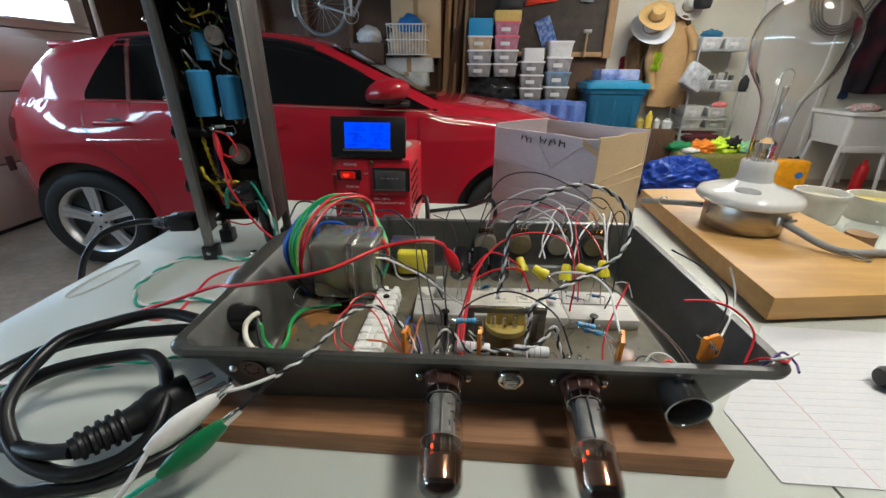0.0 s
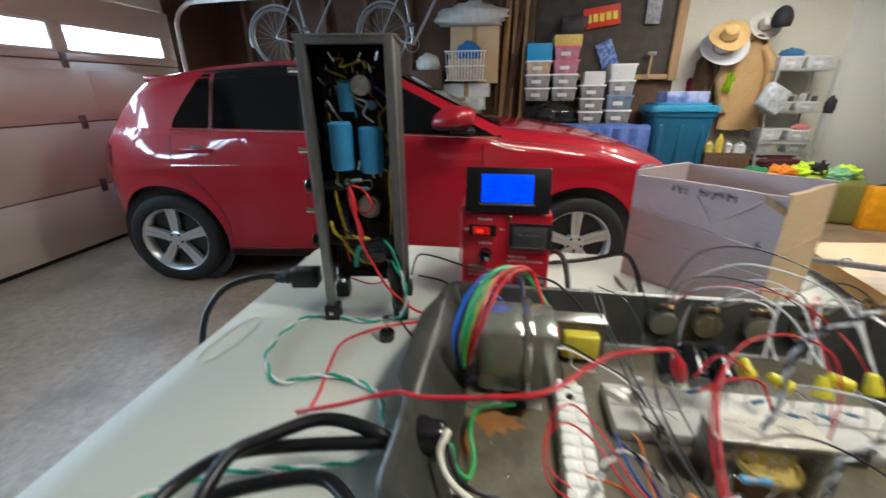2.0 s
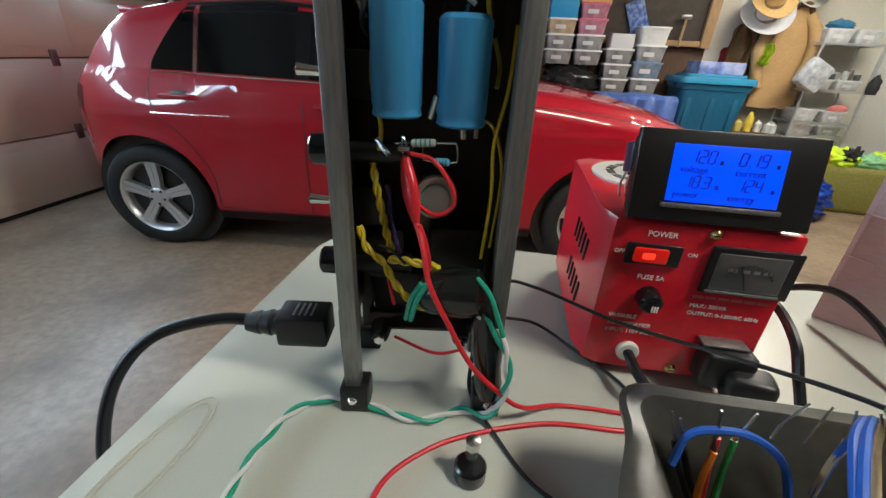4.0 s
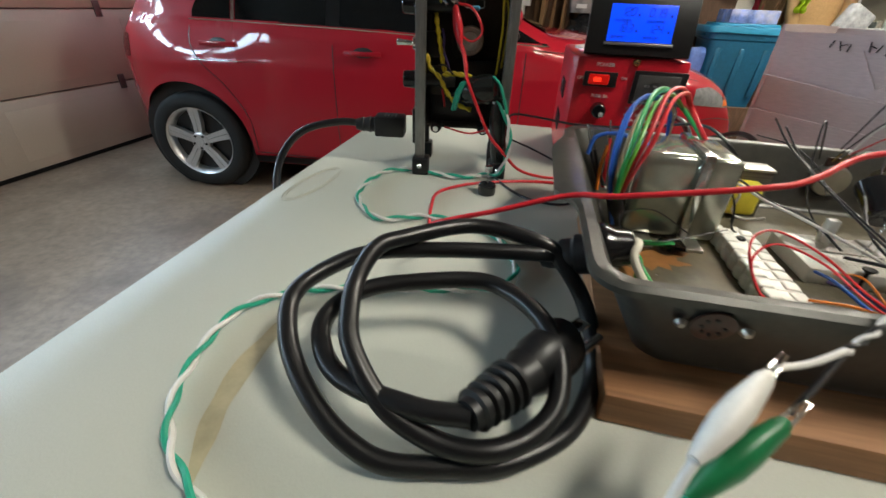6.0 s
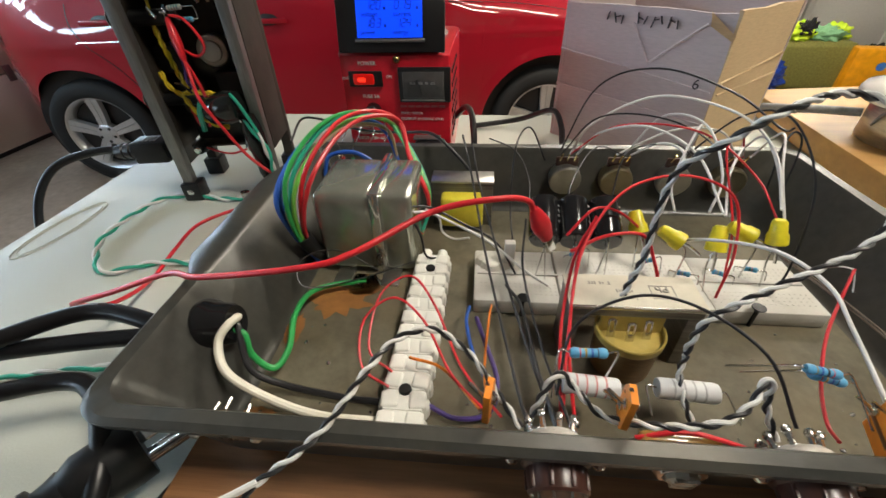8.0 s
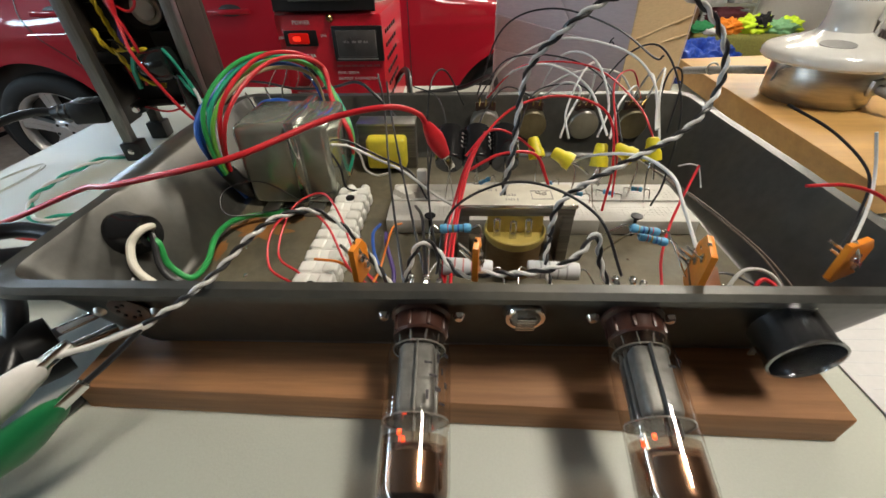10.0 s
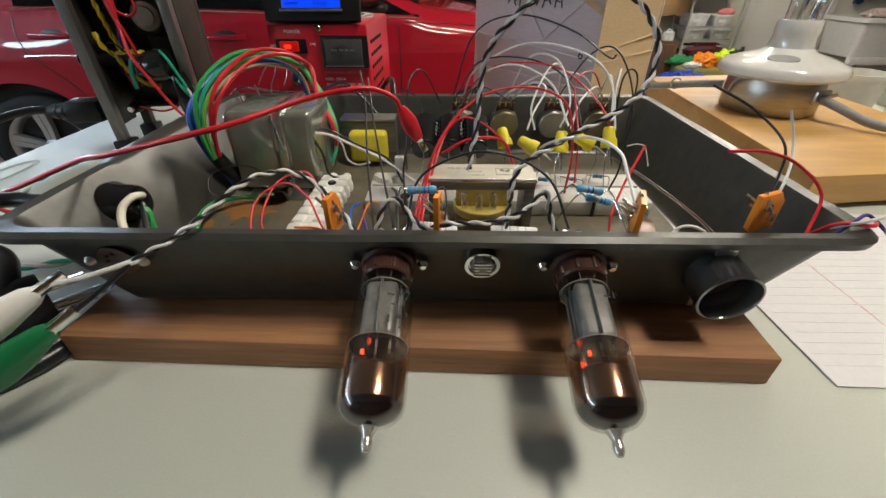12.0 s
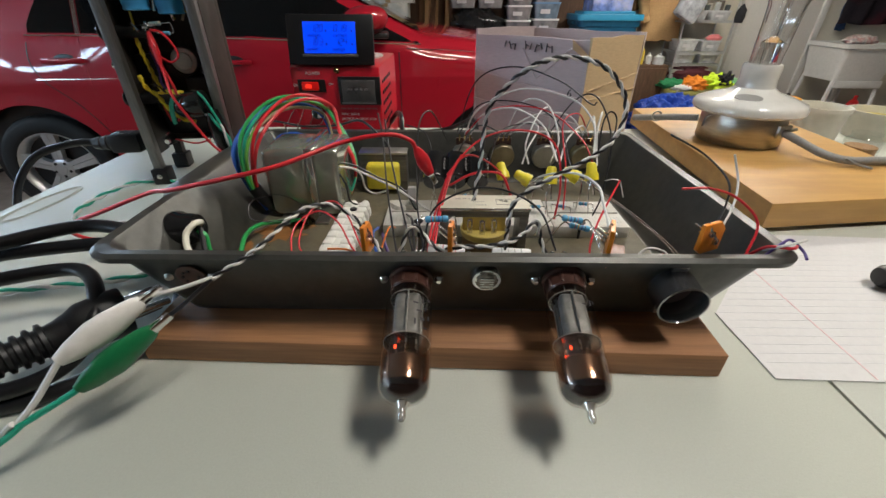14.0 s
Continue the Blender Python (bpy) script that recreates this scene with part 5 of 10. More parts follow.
twisted("twisted_wire", "thick black and white twisted pair standing in a tall loop",
        ((-0.0025, 0.066, 1.0735), (-0.0015, 0.066, 1.082), (0.0005, 0.066, 1.096), (0.004, 0.072, 1.128), (0.015, 0.066, 1.145), (0.030, 0.067, 1.155), (0.050, 0.075, 1.157), (0.069, 0.074, 1.152),
         (0.083, 0.073, 1.137), (0.083, 0.068, 1.121), (0.070, 0.058, 1.109), (0.044, 0.050, 1.097), (0.026, 0.045, 1.088), (0.0185, 0.043, 1.080), (0.0172, 0.042, 1.066)),
        0.00086, 0.0125, M_whitewire, M_blackwire, labels=("white strand", "black strand"))
twisted("twisted_wire", "black and white twisted wire over the rim to the clips",
        ((-0.1300, -0.0210, 1.0725), (-0.1190, -0.0130, 1.0770), (-0.1110, -0.0050, 1.0810), (-0.1020, 0.0100, 1.0870), (-0.0940, 0.0220, 1.0890), (-0.0820, 0.0300, 1.0860), (-0.0680, 0.0280, 1.0750), (-0.0560, 0.0180, 1.0630), (-0.0490, 0.0100, 1.0590)),
        0.00076, 0.0120, M_whitewire, M_blackwire, labels=("white strand", "black strand"))
twisted("twisted_wire", "black and white twisted wire lying along the front wall inside",
        ((-0.0470, 0.0110, 1.0590), (-0.0420, 0.0150, 1.0760), (-0.0370, 0.0190, 1.0790), (-0.0310, 0.0190, 1.0720), (-0.0230, 0.0100, 1.0700), (-0.0130, 0.0045, 1.0755), (-0.0010, 0.0045, 1.0755), (0.0120, 0.0060, 1.0775), (0.0210, 0.0110, 1.0800), (0.0260, 0.0165, 1.0835), (0.0290, 0.0170, 1.0825), (0.0315, 0.0160, 1.0720), (0.0370, 0.0110, 1.0600)),
        0.00076, 0.0120, M_whitewire, M_blackwire, labels=("white strand", "black strand"))
twisted("twisted_wire", "black and white twisted wire rising from the front wall",
        ((0.0172, 0.0410, 1.0660), (0.0160, 0.0380, 1.0580), (0.0165, 0.0280, 1.0520), (0.0185, 0.0200, 1.0480), (0.0200, 0.0120, 1.0470)),
        0.00074, 0.0100, M_whitewire, M_blackwire, labels=("white strand", "black strand"))
cable("clip_wire", "white wire end held by the white clip", ((-0.1540, -0.0315, 1.0700), (-0.1420, -0.0275, 1.0712), (-0.1295, -0.0205, 1.0728)), 0.0011, M_whitewire)
cable("clip_wire", "black wire end held by the green clip", ((-0.1480, -0.0385, 1.0605), (-0.1400, -0.0310, 1.0650), (-0.1300, -0.0210, 1.0722)), 0.0010, M_blackwire)


def dipped_capacitor():
    th = base("dipped_capacitor", "glossy amber dipped capacitor along the front wall", "capacitor", (0.010, 0.012, PZ))
    piece("body", box(bmesh.new(), (0.010, 0.0140, 1.0480), (0.030, 0.0070, 0.0090), 0.0034, seg=4), mat("amber_dip", (0.36, 0.20, 0.055), 0.15, grain=70, vary=0.3, coat=0.5), th)
    for s in (-1, 1):
        wire("lead", [(0.010 + 0.013 * s, 0.0140, 1.0490), (0.010 + 0.018 * s, 0.0135, 1.0480), (0.010 + 0.019 * s, 0.0120, PZ + 0.001)], 0.0005, M_solder, th)
    return th


dipped_capacitor()

# ---- the other things on the table ----
def variac():
    x0, x1, yf, yb, z0, z1 = -0.1970, -0.0955, 0.3065, 0.462, 1.0185, 1.1225
    th = base("variable_transformer", "red enamelled variable transformer with a lit switch and a dial meter", "transformer", ((x0 + x1) / 2, (yf + yb) / 2, TT))
    bm = bmesh.new()
    pts = [(x0 + 0.012, yf), (x1 - 0.001, yf), (x1, yf + 0.001), (x1, yb - 0.008), (x1 - 0.008, yb), (x0 + 0.008, yb), (x0 - 0.004, yb - 0.010), (x0 - 0.004, yf + 0.022), (x0 + 0.002, yf + 0.004)]
    slab(bm, pts, z0, z1, 0.0025)
    piece("case", bm, M_red, th)
    for x in (x0 + 0.012, x1 - 0.012):
        for y in (yf + 0.014, yb - 0.014):
            piece("foot", rod(bmesh.new(), (x, y, TT), (x, y, z0 + 0.001), 0.0065, 12, bevel=0.001), M_rubber, th, "black rubber foot")
    # vents in the side cover
    for row in (1.052, 1.086):
        for k in range(5):
            bm = bmesh.new()
            box(bm, (0, 0, 0), (0.0018, 0.0032, 0.018), 0.0008, m=Matrix.Translation((x0 - 0.0045, yf + 0.034 + 0.0105 * k, row)) @ Matrix.Rotation(radians(14), 4, "X"))
            piece("vent_slot", bm, M_black, th)
    for k in range(5):
        for j in range(6):
            bm = bmesh.new()
            box(bm, (x1 + 0.0004, yf + 0.022 + 0.015 * k, 1.045 + 0.012 * j), (0.0012, 0.009, 0.0035), 0.0003)
            piece("vent_slot", bm, M_black, th)
    # the dial plate on top
    piece("dial_plate", lathe(bmesh.new(), [(0.0, 0.0), (0.044, 0.0), (0.044, 0.0016), (0.0, 0.0016)], 40, Matrix.Translation((-0.149, 0.411, z1))), mat("silver_plate", (0.62, 0.61, 0.58), 0.35, metal=0.3, grain=80, vary=0.05), th, "silver dial plate with black marks")
    for k in range(11):
        a = radians(-60 + 30 * k)
        bm = bmesh.new()
        box(bm, (-0.149 + 0.030 * math.cos(a), 0.411 + 0.030 * math.sin(a), z1 + 0.0018), (0.012, 0.0060, 0.0005), rz=math.degrees(a) + 90)
        piece("dial_mark", bm, M_black, th, smooth=False)
    piece("dial_knob", lathe(bmesh.new(), [(0.0, 0.0), (0.019, 0.0), (0.019, 0.002), (0.0165, 0.003), (0.0155, 0.012), (0.0140, 0.0135), (0.0, 0.0135)], 28, Matrix.Translation((-0.149, 0.411, z1 + 0.0015))), M_black, th)

    F = Matrix.Translation((0, yf, 0)) @ Matrix.Rotation(radians(90), 4, "X")

    def on_front(name, x, z, w, h, d, material, bevel=0.0006, label=""):
        bm = bmesh.new()
        box(bm, (x, yf - d / 2 + 0.0002, z), (w, d, h), bevel)
        return piece(name, bm, material, th, label)
    on_front("switch_bezel", -0.1720, 1.1030, 0.0310, 0.0135, 0.0022, M_black, 0.001)
    on_front("switch_lens", -0.1735, 1.1030, 0.0190, 0.0092, 0.0042, glow("lit_switch", (1.0, 0.012, 0.008), 0.22), 0.0014, "glowing red rocker")
    on_front("switch_spot", -0.1750, 1.1030, 0.0075, 0.0044, 0.0050, glow("lit_switch_spot", (1.0, 0.03, 0.012), 1.6), 0.0014, "bright spot in the rocker")
    on_front("meter_bezel", -0.1185, 1.0980, 0.0470, 0.0300, 0.0036, M_black, 0.001)
    on_front("meter_window", -0.1195, 1.0980, 0.0375, 0.0235, 0.0039, mat("clear_edge", (0.13, 0.125, 0.12), 0.25, grain=100, vary=0.1), 0.0006, "pale inner rim")
    on_front("meter_face", -0.1195, 1.0985, 0.0360, 0.0220, 0.0042, mat("grey_meter_face", (0.085, 0.082, 0.080), 0.14, grain=100, vary=0.1, coat=0.4), 0.0004)
    for bx0, bw in ((-0.1290, 0.0050), (-0.1220, 0.0040), (-0.1165, 0.0030), (-0.1110, 0.0040)):
        on_front("print_bar", bx0, 1.1000, bw, 0.0020, 0.0045, mat("meter_print", (0.17, 0.165, 0.16), 0.4), 0.0)
    on_front("meter_trim", -0.1200, 1.0852, 0.0390, 0.0014, 0.0050, M_alu, 0.0004, "bright strip")
    bm = bmesh.new()
    for k in range(13):
        a = radians(150 - 10 * k)
        c = Vector((-0.1195 + 0.0140 * math.cos(a), yf - 0.0044, 1.0895 + 0.0140 * math.sin(a)))
        box(bm, c, (0.0005, 0.0004, 0.0016))
    piece("meter_scale", bm, M_black, th, smooth=False)
    piece("needle", sweep(bmesh.new(), [(-0.1195, yf - 0.0046, 1.0885), (-0.1255, yf - 0.0046, 1.1035)], 0.0003, 5), M_black, th)
    piece("fuse_holder", rod(bmesh.new(), (-0.1680, yf, 1.0750), (-0.1680, yf - 0.011, 1.0750), 0.0074, 18, 0.0066, 0.0012), M_gloss, th)
    for k in range(3):
        on_front("fuse_mark", -0.1672 + 0.0014 * k, 1.0722, 0.0008, 0.0040, 0.0115, M_whiteink, 0.0)
    piece("cord_bush", rod(bmesh.new(), (-0.1700, yf, 1.0330), (-0.1700, yf - 0.004, 1.0330), 0.0072, 18, bevel=0.001), M_white, th, "white cord bush")
    wire("mains_cord", [(-0.1700, yf - 0.002, 1.0330), (-0.166, yf - 0.022, 1.0290), (-0.150, yf - 0.042, 1.0200), (-0.125, yf - 0.055, 1.0150), (-0.09, yf - 0.058, 1.0150)], 0.0034, M_rubber, th, seg=10)
    bm = bmesh.new()
    box(bm, (-0.1150, yf - 0.0080, 1.0360), (0.0300, 0.018, 0.0260), 0.004, seg=3)
    box(bm, (-0.1040, yf - 0.0180, 1.0300), (0.0270, 0.020, 0.0210), 0.005, -14, seg=3)
    piece("outlet", bm, M_black, th)
    on_front("outlet_trim", -0.1180, 1.0505, 0.0260, 0.0016, 0.0100, M_alu, 0.0004)
    for x, z in ((-0.1425, 1.1190), (-0.1400, 1.0225)):
        piece("screw", rod(bmesh.new(), (x, yf, z), (x, yf - 0.0030, z), 0.0036, 14, 0.0028, 0.0008), M_brass, th, "brass screw")
        bm = bmesh.new()
        box(bm, (x, yf - 0.0031, z), (0.0042, 0.0004, 0.0007), rz=0)
        piece("screw_slot", bm, M_black, th, smooth=False)

    def words(text, x, z, size, align="CENTER"):
        o = FIXED[th]
        letters(text, size, Matrix.Translation(Vector((x, yf - 0.0004, z)) - o) @ Matrix.Rotation(radians(90), 4, "X"), M_whiteink, th, align=align)
    words("POWER", -0.1695, 1.1158, 0.0047)
    words("OFF", -0.1905, 1.1033, 0.0034)
    words("ON", -0.1505, 1.1048, 0.0034)
    words("FUSE 5A", -0.1690, 1.0876, 0.0044)
    words("MAX.: 500VA", -0.1425, 1.0722, 0.0037, "LEFT")
    words("OUTPUT: 0-130VAC 60Hz", -0.1425, 1.0668, 0.0036, "LEFT")
    words("VARIABLE", -0.1870, 1.0585, 0.0039, "LEFT")
    words("TRANSFORMER", -0.1870, 1.0530, 0.0039, "LEFT")
    words("INPUT: 110V AC 60Hz", -0.1870, 1.0475, 0.0038, "LEFT")
    for k in range(6):
        on_front("print_bar", -0.1395 + 0.0072 * k, 1.0785, 0.0058, 0.0018, 0.0006, mat("faded_print", (0.45, 0.10, 0.10), 0.5), 0.0)
    return th


variac()


def panel_meter():
    """The blue display lying against the front edge on top of the red box."""
    th = base("digital_panel_meter", "black digital power meter with a lit blue display", "power meter", (-0.146, 0.311, 1.1235))
    m = Matrix.Translation((-0.1460, 0.3085, 1.1240)) @ Matrix.Rotation(radians(-14), 4, "X")

    def bx(name, c, s, material, bevel=0.0006, label=""):
        bm = bmesh.new()
        box(bm, c, s, bevel, m=m)
        return piece(name, bm, material, th, label)
    bx("bezel", (0, -0.002, 0.0245), (0.0925, 0.0060, 0.0490), M_black, 0.0010)
    bx("body", (0, 0.0105, 0.0245), (0.0840, 0.0200, 0.0440), M_black, 0.0015)
    bx("display", (-0.0005, -0.0050, 0.0265), (0.0560, 0.0012, 0.0305), glow("blue_display", (0.0, 0.06, 1.0), 1.1), 0.0003, "lit blue display")
    bx("display_lip", (-0.0005, -0.0058, 0.0090), (0.0600, 0.0030, 0.0026), M_alu, 0.0005)
    M_dig = mat("dark_blue_digits", (0.004, 0.012, 0.30), 0.5)
    o = FIXED[th]

    def words(text, x, z, size):
        mm = Matrix.Translation(-o) @ m @ Matrix.Translation((x, -0.0060, z)) @ Matrix.Rotation(radians(90), 4, "X")
        letters(text, size, mm, M_dig, th)

    # seven-segment figures, each a leaning set of bars
    BARS = {"0": "abcdef", "1": "bc", "2": "abdeg", "3": "abcdg", "4": "bcfg", "8": "abcdefg", "9": "abcdfg"}

    def figures(text, x, z, h):
        w, t, u = h * 0.50, h * 0.10, x
        place = {"a": (0, 1), "b": (1, 0.5), "c": (1, -0.5), "d": (0, -1), "e": (-1, -0.5), "f": (-1, 0.5), "g": (0, 0)}
        lean = Matrix(((1, 0, 0.16, 0), (0, 1, 0, 0), (0, 0, 1, 0), (0, 0, 0, 1)))
        for ch in text:
            bm = bmesh.new()
            mm = m @ Matrix.Translation((u, -0.0058, z)) @ lean
            if ch == ".":
                box(bm, (-w * 0.22, 0, -h * 0.5), (t, 0.0004, t), m=mm)
                piece("decimal_point", bm, M_dig, th, smooth=False)
                u += w * 0.30
                continue
            for c in BARS[ch]:
                px, pz = place[c]
                size = (w * 0.86, 0.0004, t) if px == 0 else (t, 0.0004, h * 0.43)
                box(bm, (px * w / 2, 0, pz * h / 2), size, m=mm)
            piece("digit", bm, M_dig, th, smooth=False)
            u += w * 1.42
    figures("120", -0.0180, 0.0355, 0.0064)
    figures("0.19", 0.0065, 0.0355, 0.0064)
    figures("18.3", -0.0190, 0.0222, 0.0062)
    figures("124", 0.0075, 0.0222, 0.0062)
    for x, z in ((-0.0040, 0.0330), (0.0235, 0.0330), (-0.0040, 0.0200), (0.0235, 0.0200)):
        bx("unit_bar", (x, -0.0056, z), (0.0016, 0.0006, 0.0022), M_dig, 0)
    words("voltage", -0.0170, 0.0285, 0.0050)
    words("current", 0.0110, 0.0285, 0.0050)
    words("power", -0.0190, 0.0152, 0.0050)
    words("energy", 0.0090, 0.0152, 0.0050)
    bx("terminal_block", (-0.0330, 0.0240, 0.0340), (0.0200, 0.0160, 0.0180), mat("dark_blue_plastic", (0.015, 0.035, 0.075), 0.4), 0.001, "dark blue terminal block")
    for k in range(4):
        p = m @ Vector((-0.0395 + 0.004 * k, 0.030, 0.028))
        wire("lead", [p, p + Vector((-0.002, 0.004, -0.012)), p + Vector((0.002, 0.010, -0.026))], 0.0009, M_solder if k % 2 else M_whitewire, th)
    return th


panel_meter()


def rack_chassis():
    """An open upright chassis: two metal posts in front, shade painted dark inside, crammed with parts."""
    W, D, H = 0.088, 0.066, 0.288
    m0 = Matrix.Translation((-0.340, 0.243, TT)) @ Matrix.Rotation(radians(9), 4, "Z")
    th = root("valve_chassis", "upright open metal chassis crammed with blue capacitors and wiring", "chassis", m0)

    def bx(name, c, s, material, bevel=0.0, label="", parent=None):
        return part(name, box(bmesh.new(), c, s, bevel), material, parent or th, label)
    for x in (0.0045, W - 0.0045):
        bx("post", (x, 0.0045, 0.0120 + (H - 0.012) / 2), (0.0090, 0.0090, H - 0.012), M_alu, 0.0008, "dull aluminium post")
        bx("post", (x, D - 0.0045, 0.0120 + (H - 0.012) / 2), (0.0090, 0.0090, H - 0.012), M_shade, 0.0008, "rear post in a dark shade colour")
        f = bx("foot", (x + (0.001 if x < 0.02 else -0.001), 0.0050, 0.0085), (0.0165, 0.0170, 0.0170), M_black, 0.0015, "black plastic foot")
        part("screw", rod(bmesh.new(), (x, -0.0030, 0.009), (x, -0.0050, 0.009), 0.0030, 10, 0.002, 0.0004), M_chrome, f)
        bx("foot", (x, D - 0.0050, 0.0085), (0.0165, 0.0170, 0.0170), M_black, 0.0015, "black plastic foot")
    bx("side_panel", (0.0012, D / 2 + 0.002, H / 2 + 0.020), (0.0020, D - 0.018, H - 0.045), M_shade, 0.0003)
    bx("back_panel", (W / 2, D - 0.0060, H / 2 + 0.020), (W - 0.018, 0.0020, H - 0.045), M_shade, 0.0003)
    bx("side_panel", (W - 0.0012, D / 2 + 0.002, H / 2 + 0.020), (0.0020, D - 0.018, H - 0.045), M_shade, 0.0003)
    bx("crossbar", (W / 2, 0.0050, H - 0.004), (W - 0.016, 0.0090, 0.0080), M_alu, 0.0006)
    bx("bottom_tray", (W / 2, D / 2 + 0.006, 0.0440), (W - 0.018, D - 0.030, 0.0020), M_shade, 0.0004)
    bx("top_plate", (W / 2, D / 2, H - 0.0010), (W + 0.004, D, 0.0026), M_alu, 0.0006)
    bx("mains_transformer", (0.042, 0.046, 0.060), (0.060, 0.026, 0.030), M_black, 0.004, "black transformer on the tray")
    for x in (0.0190, 0.0660):
        sc = part("tray_screw", rod(bmesh.new(), (x, 0.0240, 0.0440), (x, 0.0120, 0.0440), 0.0062, 14, 0.0050, 0.0010), M_black, th)
        part("nut", rod(bmesh.new(), (x, 0.0125, 0.0440), (x, 0.0085, 0.0440), 0.0034, 6, 0.0030, 0.0004), M_chrome, sc, "bright nut")
    # blue capacitors
    for x, z, r, h, y in ((0.0290, 0.166, 0.0115, 0.047, 0.020), (0.0585, 0.163, 0.0115, 0.045, 0.020), (0.0365, 0.222, 0.0078, 0.028, 0.026)):
        part("capacitor", lathe(bmesh.new(), [(0, 0), (r - 0.001, 0), (r, 0.001), (r - 0.0006, 0.004), (r, 0.0055), (r, h - 0.002), (r - 0.002, h), (0, h)], 26, Matrix.Translation((x, y, z))), M_bluecap, th, "sky-blue capacitor sleeve")
    # toggles and knobs on the side
    for z in (0.260, 0.182, 0.116):
        t = part("toggle_switch", rod(bmesh.new(), (0.000, 0.040, z), (-0.0065, 0.040, z), 0.0056, 14, bevel=0.0006), M_chrome, th)
        part("lever", lathe(bmesh.new(), [(0, 0), (0.0019, 0), (0.0026, 0.012), (0.0030, 0.0155), (0.0, 0.0175)], 12, frame_to((-0.0060, 0.040, z), (-0.024, 0.040, z + 0.001))[0]), M_chrome, t)
        part("switch_body", box(bmesh.new(), (0.0130, 0.040, z), (0.020, 0.014, 0.022), 0.001), M_black, t)
    for z in (0.148, 0.086):
        k = part("fuse_knob", rod(bmesh.new(), (0.001, 0.026, z), (-0.0140, 0.026, z), 0.0083, 18, 0.0076, 0.0012), M_gloss, th)
        part("fuse_body", rod(bmesh.new(), (0.002, 0.026, z), (0.0360, 0.026, z), 0.0058, 14, bevel=0.0006), M_black, k)
    # the mains inlet with the moulded plug in it
    bx("mains_inlet", (-0.0012, 0.030, 0.0440), (0.0060, 0.034, 0.0340), M_black, 0.0012)
    # meter face and round control inside
    part("round_control", rod(bmesh.new(), (0.048, 0.052, 0.120), (0.048, 0.040, 0.120), 0.0130, 22, bevel=0.001), M_steel, th)
    part("round_control", rod(bmesh.new(), (0.048, 0.040, 0.120), (0.048, 0.037, 0.120), 0.0085, 18, bevel=0.0006), M_white, th)
    # what hangs in the open front, given in the place's own metres
    inv = m0.inverted()

    def inner(name, pts, r, material, label="", seg=7):
        return part(name, sweep(bmesh.new(), spline([inv @ Vector(p) for p in pts], 7), r, seg), material, th, label)

    def inner_pair(pts, r, pitch, material):
        for line in twist_lines([inv @ Vector(p) for p in pts], r * 0.95, pitch):
            part("loom_wire", sweep(bmesh.new(), line, r, 6), material, th, "yellow twisted wire")
    bx("choke", (0.062, 0.046, 0.088), (0.034, 0.026, 0.034), M_black, 0.004)
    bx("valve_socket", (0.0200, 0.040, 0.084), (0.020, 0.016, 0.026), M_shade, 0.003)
    tape = mat("black_tape", (0.010, 0.012, 0.011), 0.16, grain=60, vary=0.3, bump=0.25)
    part("taped_splice", lathe(bmesh.new(), [(0.0, 0.0), (0.0085, 0.0010), (0.0120, 0.0060), (0.0128, 0.0160), (0.0136, 0.0240), (0.0118, 0.0320), (0.0050, 0.0350), (0.0, 0.0352)], 14, frame_to(inv @ Vector((-0.2990, 0.2560, 1.0900)), inv @ Vector((-0.2640, 0.2520, 1.0965)))[0]), tape, th, "splice under black tape")
    part("taped_splice", lathe(bmesh.new(), [(0.0, 0.0), (0.0060, 0.002), (0.0082, 0.012), (0.0088, 0.028), (0.0074, 0.040), (0.0080, 0.052), (0.0060, 0.062), (0.0, 0.065)], 14, frame_to(inv @ Vector((-0.2640, 0.2530, 1.0900)), inv @ Vector((-0.2575, 0.2520, 1.0260)))[0]), tape, th, "cord end under black tape")
    for pts in (((-0.2970, 0.2470, 1.1000), (-0.3020, 0.2480, 1.0900), (-0.3060, 0.2520, 1.0740)), ((-0.2940, 0.2450, 1.1010), (-0.2990, 0.2460, 1.0900), (-0.3030, 0.2500, 1.0750))):
        inner("loom_wire", pts, 0.0015, M_tealwire, "green wire")
    inner("loom_wire", ((-0.2700, 0.2490, 1.1060), (-0.2630, 0.2450, 1.1000), (-0.2570, 0.2450, 1.0850), (-0.2540, 0.2455, 1.0760)), 0.0013, M_tealwire, "green wire")
    inner_pair(((-0.3290, 0.272, 1.158), (-0.3270, 0.270, 1.145), (-0.3230, 0.268, 1.127), (-0.3200, 0.268, 1.112), (-0.3180, 0.268, 1.105)), 0.0012, 0.016, M_yellowwire)
    inner_pair(((-0.3350, 0.266, 1.119), (-0.3310, 0.264, 1.108), (-0.3220, 0.264, 1.100), (-0.3160, 0.262, 1.091), (-0.3100, 0.262, 1.083), (-0.3000, 0.262, 1.076), (-0.2900, 0.264, 1.073)), 0.0012, 0.018, M_yellowwire)
    inner_pair(((-0.3180, 0.263, 1.1030), (-0.3060, 0.260, 1.1045), (-0.2900, 0.260, 1.1030)), 0.0013, 0.014, M_yellowwire)
    inner("loom_wire", ((-0.2640, 0.276, 1.215), (-0.2650, 0.274, 1.190), (-0.2690, 0.274, 1.165), (-0.2680, 0.272, 1.140), (-0.2700, 0.272, 1.105)), 0.0009, M_yellowwire)
    inner("loom_wire", ((-0.2790, 0.276, 1.176), (-0.2700, 0.276, 1.172), (-0.2640, 0.276, 1.150), (-0.2660, 0.276, 1.110)), 0.0008, M_yellowwire)
